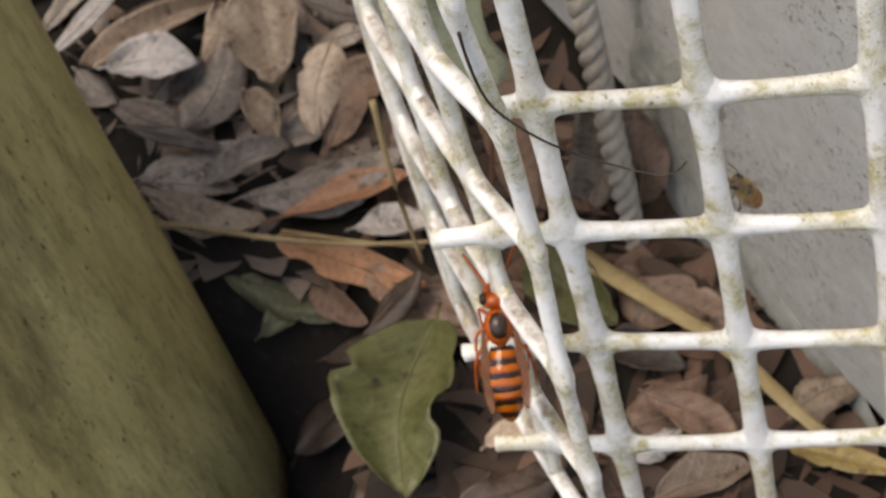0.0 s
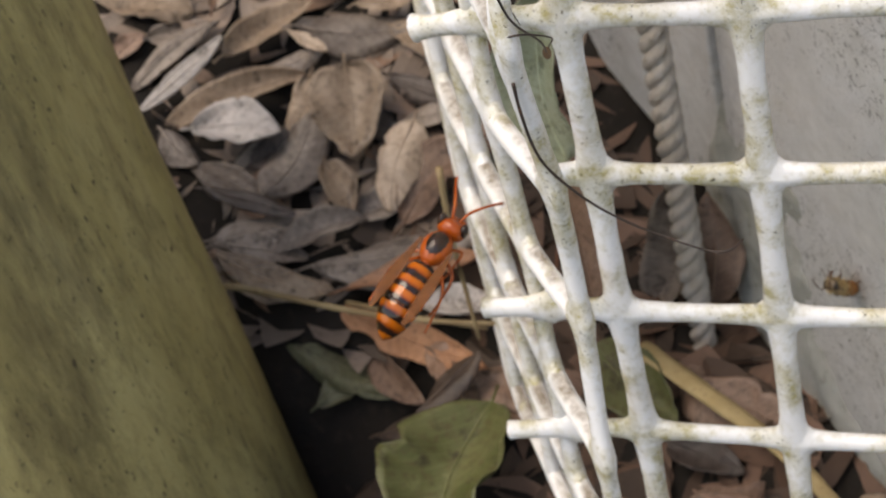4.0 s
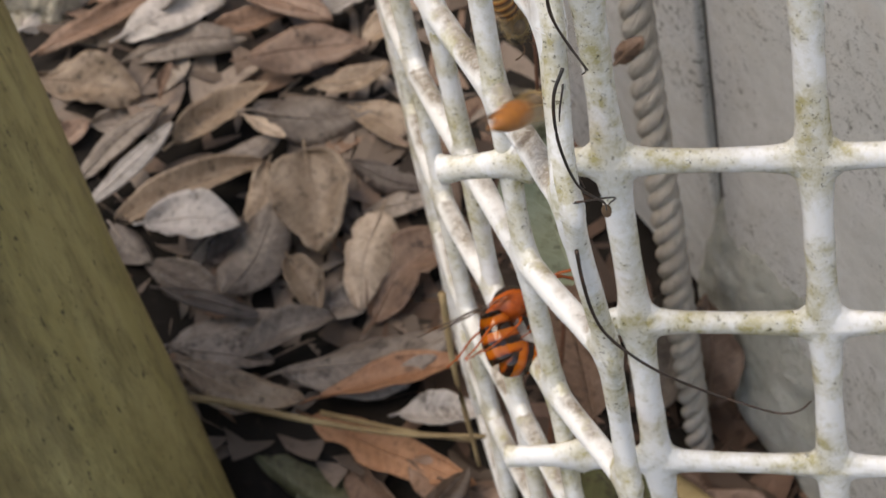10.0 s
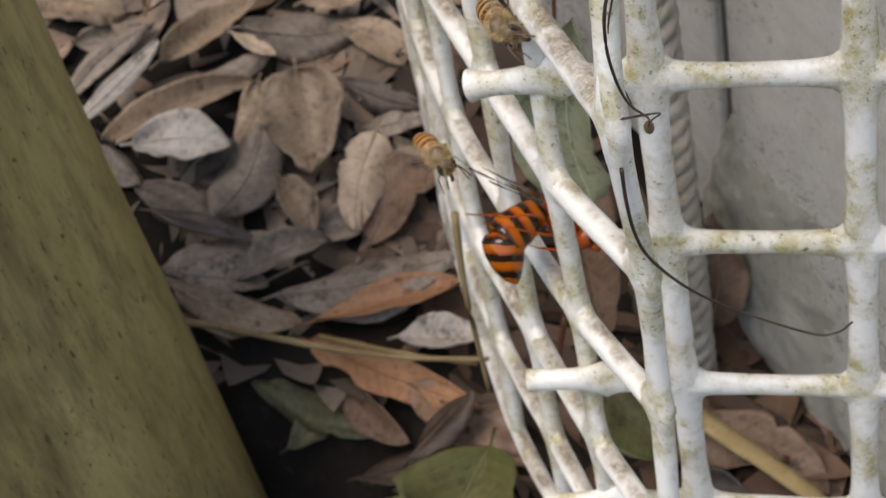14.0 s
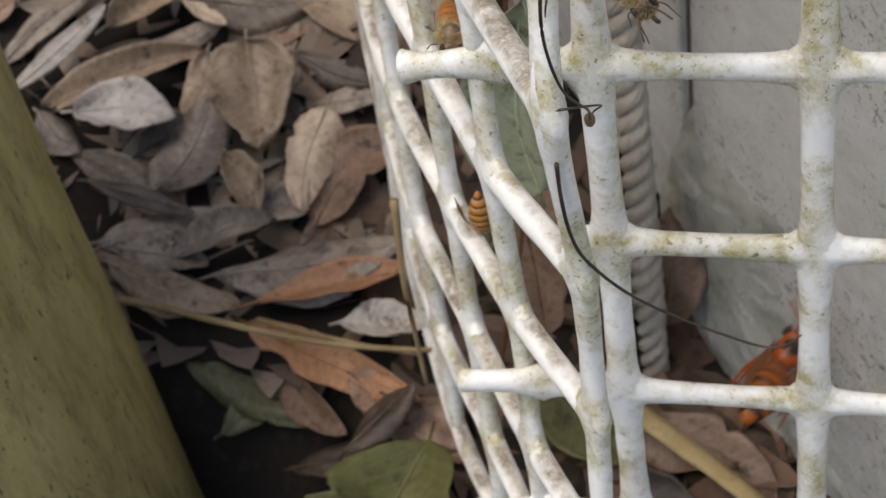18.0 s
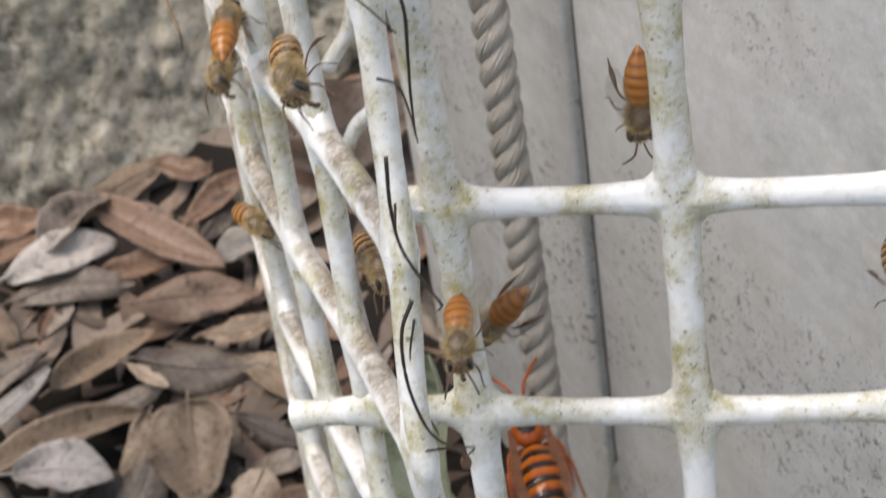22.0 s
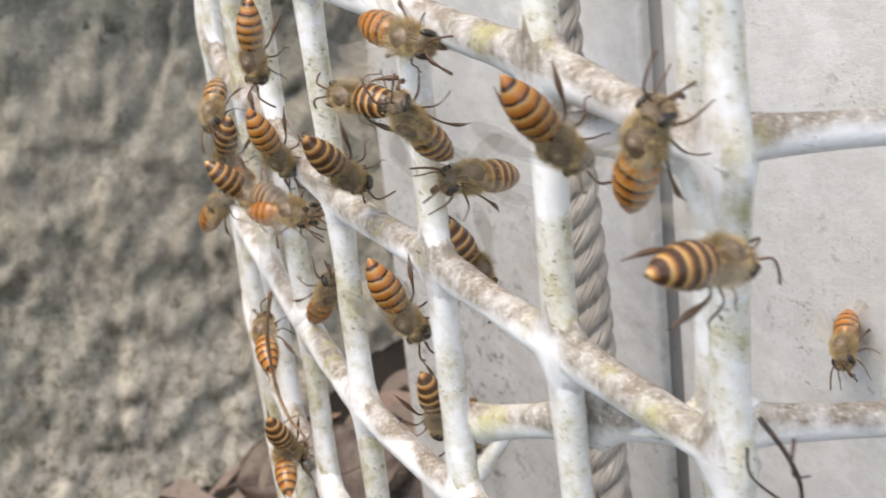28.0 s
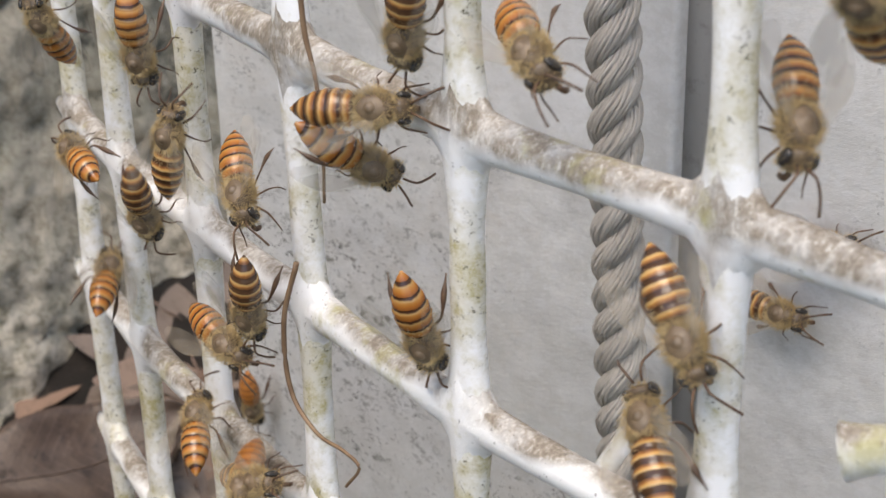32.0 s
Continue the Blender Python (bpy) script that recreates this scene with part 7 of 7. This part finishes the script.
    crawl(RINGED, [
        (20.5, (-0.0348, 0.0326, 0.0483), (0.5089, -0.8605, -0.0240), (-0.2779, -0.6337, 0.3619)),
        (21, (-0.0384, 0.0395, 0.0402), (0.5075, -0.8598, -0.0561), (-0.2748, -0.6299, 0.3666)),
        (22, (-0.0423, 0.0470, 0.0336), (0.7288, -0.6846, 0.0154), (-0.2679, -0.6270, 0.3670)),
        (23, (-0.0366, 0.0361, 0.0381), (0.3956, -0.8965, -0.1994), (-0.2678, -0.6224, 0.3749)),
        (24, (-0.0286, 0.0209, 0.0438), (0.4283, -0.8901, -0.1556), (-0.2863, -0.6177, 0.3939)),
        (24.5, (-0.0300, 0.0235, 0.0417), (0.3779, -0.9139, -0.1484), (-0.2969, -0.6145, 0.4043))])
    crawl(RINGED, [
        (30.4, (-0.0561, 0.0616, 0.0791), (0.5086, -0.5760, 0.6400), (-0.0086, -0.4525, 0.7125)),
        (30.6, (-0.0649, 0.0672, 0.0830), (0.4909, -0.4804, 0.7268), (0.0076, -0.4584, 0.6995)),
        (30.8, (-0.0734, 0.0616, 0.0880), (0.5077, -0.3979, 0.7642), (0.0244, -0.4598, 0.6948)),
        (31, (-0.0796, 0.0586, 0.0868), (0.5333, -0.3524, 0.7690), (0.0354, -0.4560, 0.7020)),
        (31.1, (-0.0805, 0.0586, 0.0832), (0.5233, -0.4625, 0.7157), (0.0353, -0.4515, 0.7118)),
        (31.3, (-0.0863, 0.0627, 0.0748), (0.5308, -0.4022, 0.7460), (0.0450, -0.4423, 0.7288)),
        (31.6, (-0.1029, 0.0696, 0.0618), (0.6342, -0.3854, 0.6703), (0.0786, -0.4259, 0.7499))])
    crawl(RINGED, [
        (16.5, (-0.0476, 0.0570, -0.0447), (0.1091, 0.1310, -0.9854), (-0.3107, -0.5763, 0.4591)),
        (17, (-0.0452, 0.0525, -0.0403), (0.1463, 0.1464, -0.9783), (-0.3106, -0.5765, 0.4589)),
        (17.6, (-0.0465, 0.0549, -0.0438), (0.0644, 0.1107, -0.9918), (-0.3085, -0.5753, 0.4594))])
    crawl(RINGED, [
        (10.5, (-0.0263, 0.0140, 0.0161), (0.7816, -0.5926, 0.1947), (0.2756, -0.5331, 0.7492)),
        (11, (-0.0268, 0.0140, 0.0080), (0.7382, -0.2475, 0.6275), (0.2721, -0.5263, 0.7593)),
        (12, (-0.0266, 0.0120, -0.0035), (0.8192, -0.2996, 0.4891), (0.2641, -0.5165, 0.7738)),
        (13, (-0.0351, 0.0140, 0.0041), (0.7657, -0.2586, 0.5890), (0.2744, -0.5235, 0.7617)),
        (14, (-0.0357, 0.0140, 0.0059), (0.5993, -0.7985, 0.0573), (0.2721, -0.5249, 0.7610))])
    crawl(RINGED, [
        (8.5, (-0.0139, 0.0200, 0.0402), (0.1484, 0.2764, -0.9495), (0.2643, -0.5644, 0.7093)),
        (9, (-0.0133, 0.0200, 0.0424), (0.1502, 0.2718, -0.9505), (0.2610, -0.5651, 0.7096)),
        (10, (-0.0145, 0.0200, 0.0431), (0.1430, 0.2675, -0.9529), (0.2599, -0.5649, 0.7103)),
        (11, (-0.0138, 0.0200, 0.0424), (0.1348, 0.2509, -0.9586), (0.2548, -0.5651, 0.7121)),
        (12, (-0.0142, 0.0200, 0.0386), (0.2220, 0.3047, -0.9262), (0.2488, -0.5635, 0.7168)),
        (13, (-0.0150, 0.0200, 0.0365), (0.1479, 0.2231, -0.9635), (0.2432, -0.5631, 0.7195))])
    crawl(RINGED, [
        (11.6, (-0.0171, -0.0010, 0.0426), (0.5380, -0.8430, 0.0042), (-0.3156, -0.6150, 0.4122)),
        (12, (-0.0167, -0.0017, 0.0427), (0.5339, -0.8455, 0.0098), (-0.3188, -0.6157, 0.4124)),
        (13, (-0.0171, -0.0011, 0.0428), (0.5034, -0.8638, 0.0204), (-0.3257, -0.6179, 0.4119)),
        (14, (-0.0185, 0.0015, 0.0396), (0.5402, -0.8403, 0.0460), (-0.3291, -0.6166, 0.4151)),
        (14.5, (-0.0171, -0.0011, 0.0407), (0.5567, -0.8280, 0.0672), (-0.3309, -0.6161, 0.4165))])
    crawl(RINGED, [
        (26.5, (-0.0359, 0.0326, 0.0962), (-0.2057, 0.3140, -0.9269), (-0.3051, -0.6715, 0.2963)),
        (27, (-0.0233, 0.0087, 0.1199), (-0.5357, 0.4283, -0.7277), (-0.3342, -0.6872, 0.2690)),
        (28, (-0.0400, 0.0382, 0.1099), (0.4438, 0.5567, -0.7022), (-0.3575, -0.6847, 0.2905))])
    crawl(AMBER, [
        (26.5, (-0.0530, 0.0800, 0.0295), (-0.7651, 0.6201, -0.1733), (0.2743, -0.5735, 0.6890)),
        (27, (-0.0523, 0.0800, 0.0466), (-0.6534, 0.5560, -0.5137), (0.2657, -0.5847, 0.6724))])
    crawl(RINGED, [
        (26.5, (-0.0687, 0.1100, 0.0559), (0.0743, -0.3473, 0.9348), (0.2920, -0.5958, 0.6311)),
        (27, (-0.0696, 0.1100, 0.0523), (-0.0730, -0.4081, 0.9100), (0.2835, -0.5937, 0.6425))])
    crawl(RINGED, [
        (26.5, (-0.0723, 0.0502, 0.0460), (-0.2891, 0.9257, 0.2439), (0.1733, -0.4091, 0.7295)),
        (26.7, (-0.0721, 0.0444, 0.0532), (-0.2323, 0.9356, 0.2660), (0.1742, -0.4105, 0.7261)),
        (27.2, (-0.0877, 0.0340, 0.0822), (0.3094, 0.9359, 0.1685), (0.2054, -0.4151, 0.6883))])


def turned(rows):
    """Adds rows between poses that differ by much turn."""
    out = [rows[0]]
    for t, m in rows[1:]:
        out += spun(out[-1][1], m, out[-1][0], t)[1:-1] + [(t, m)]
    return out


motions()
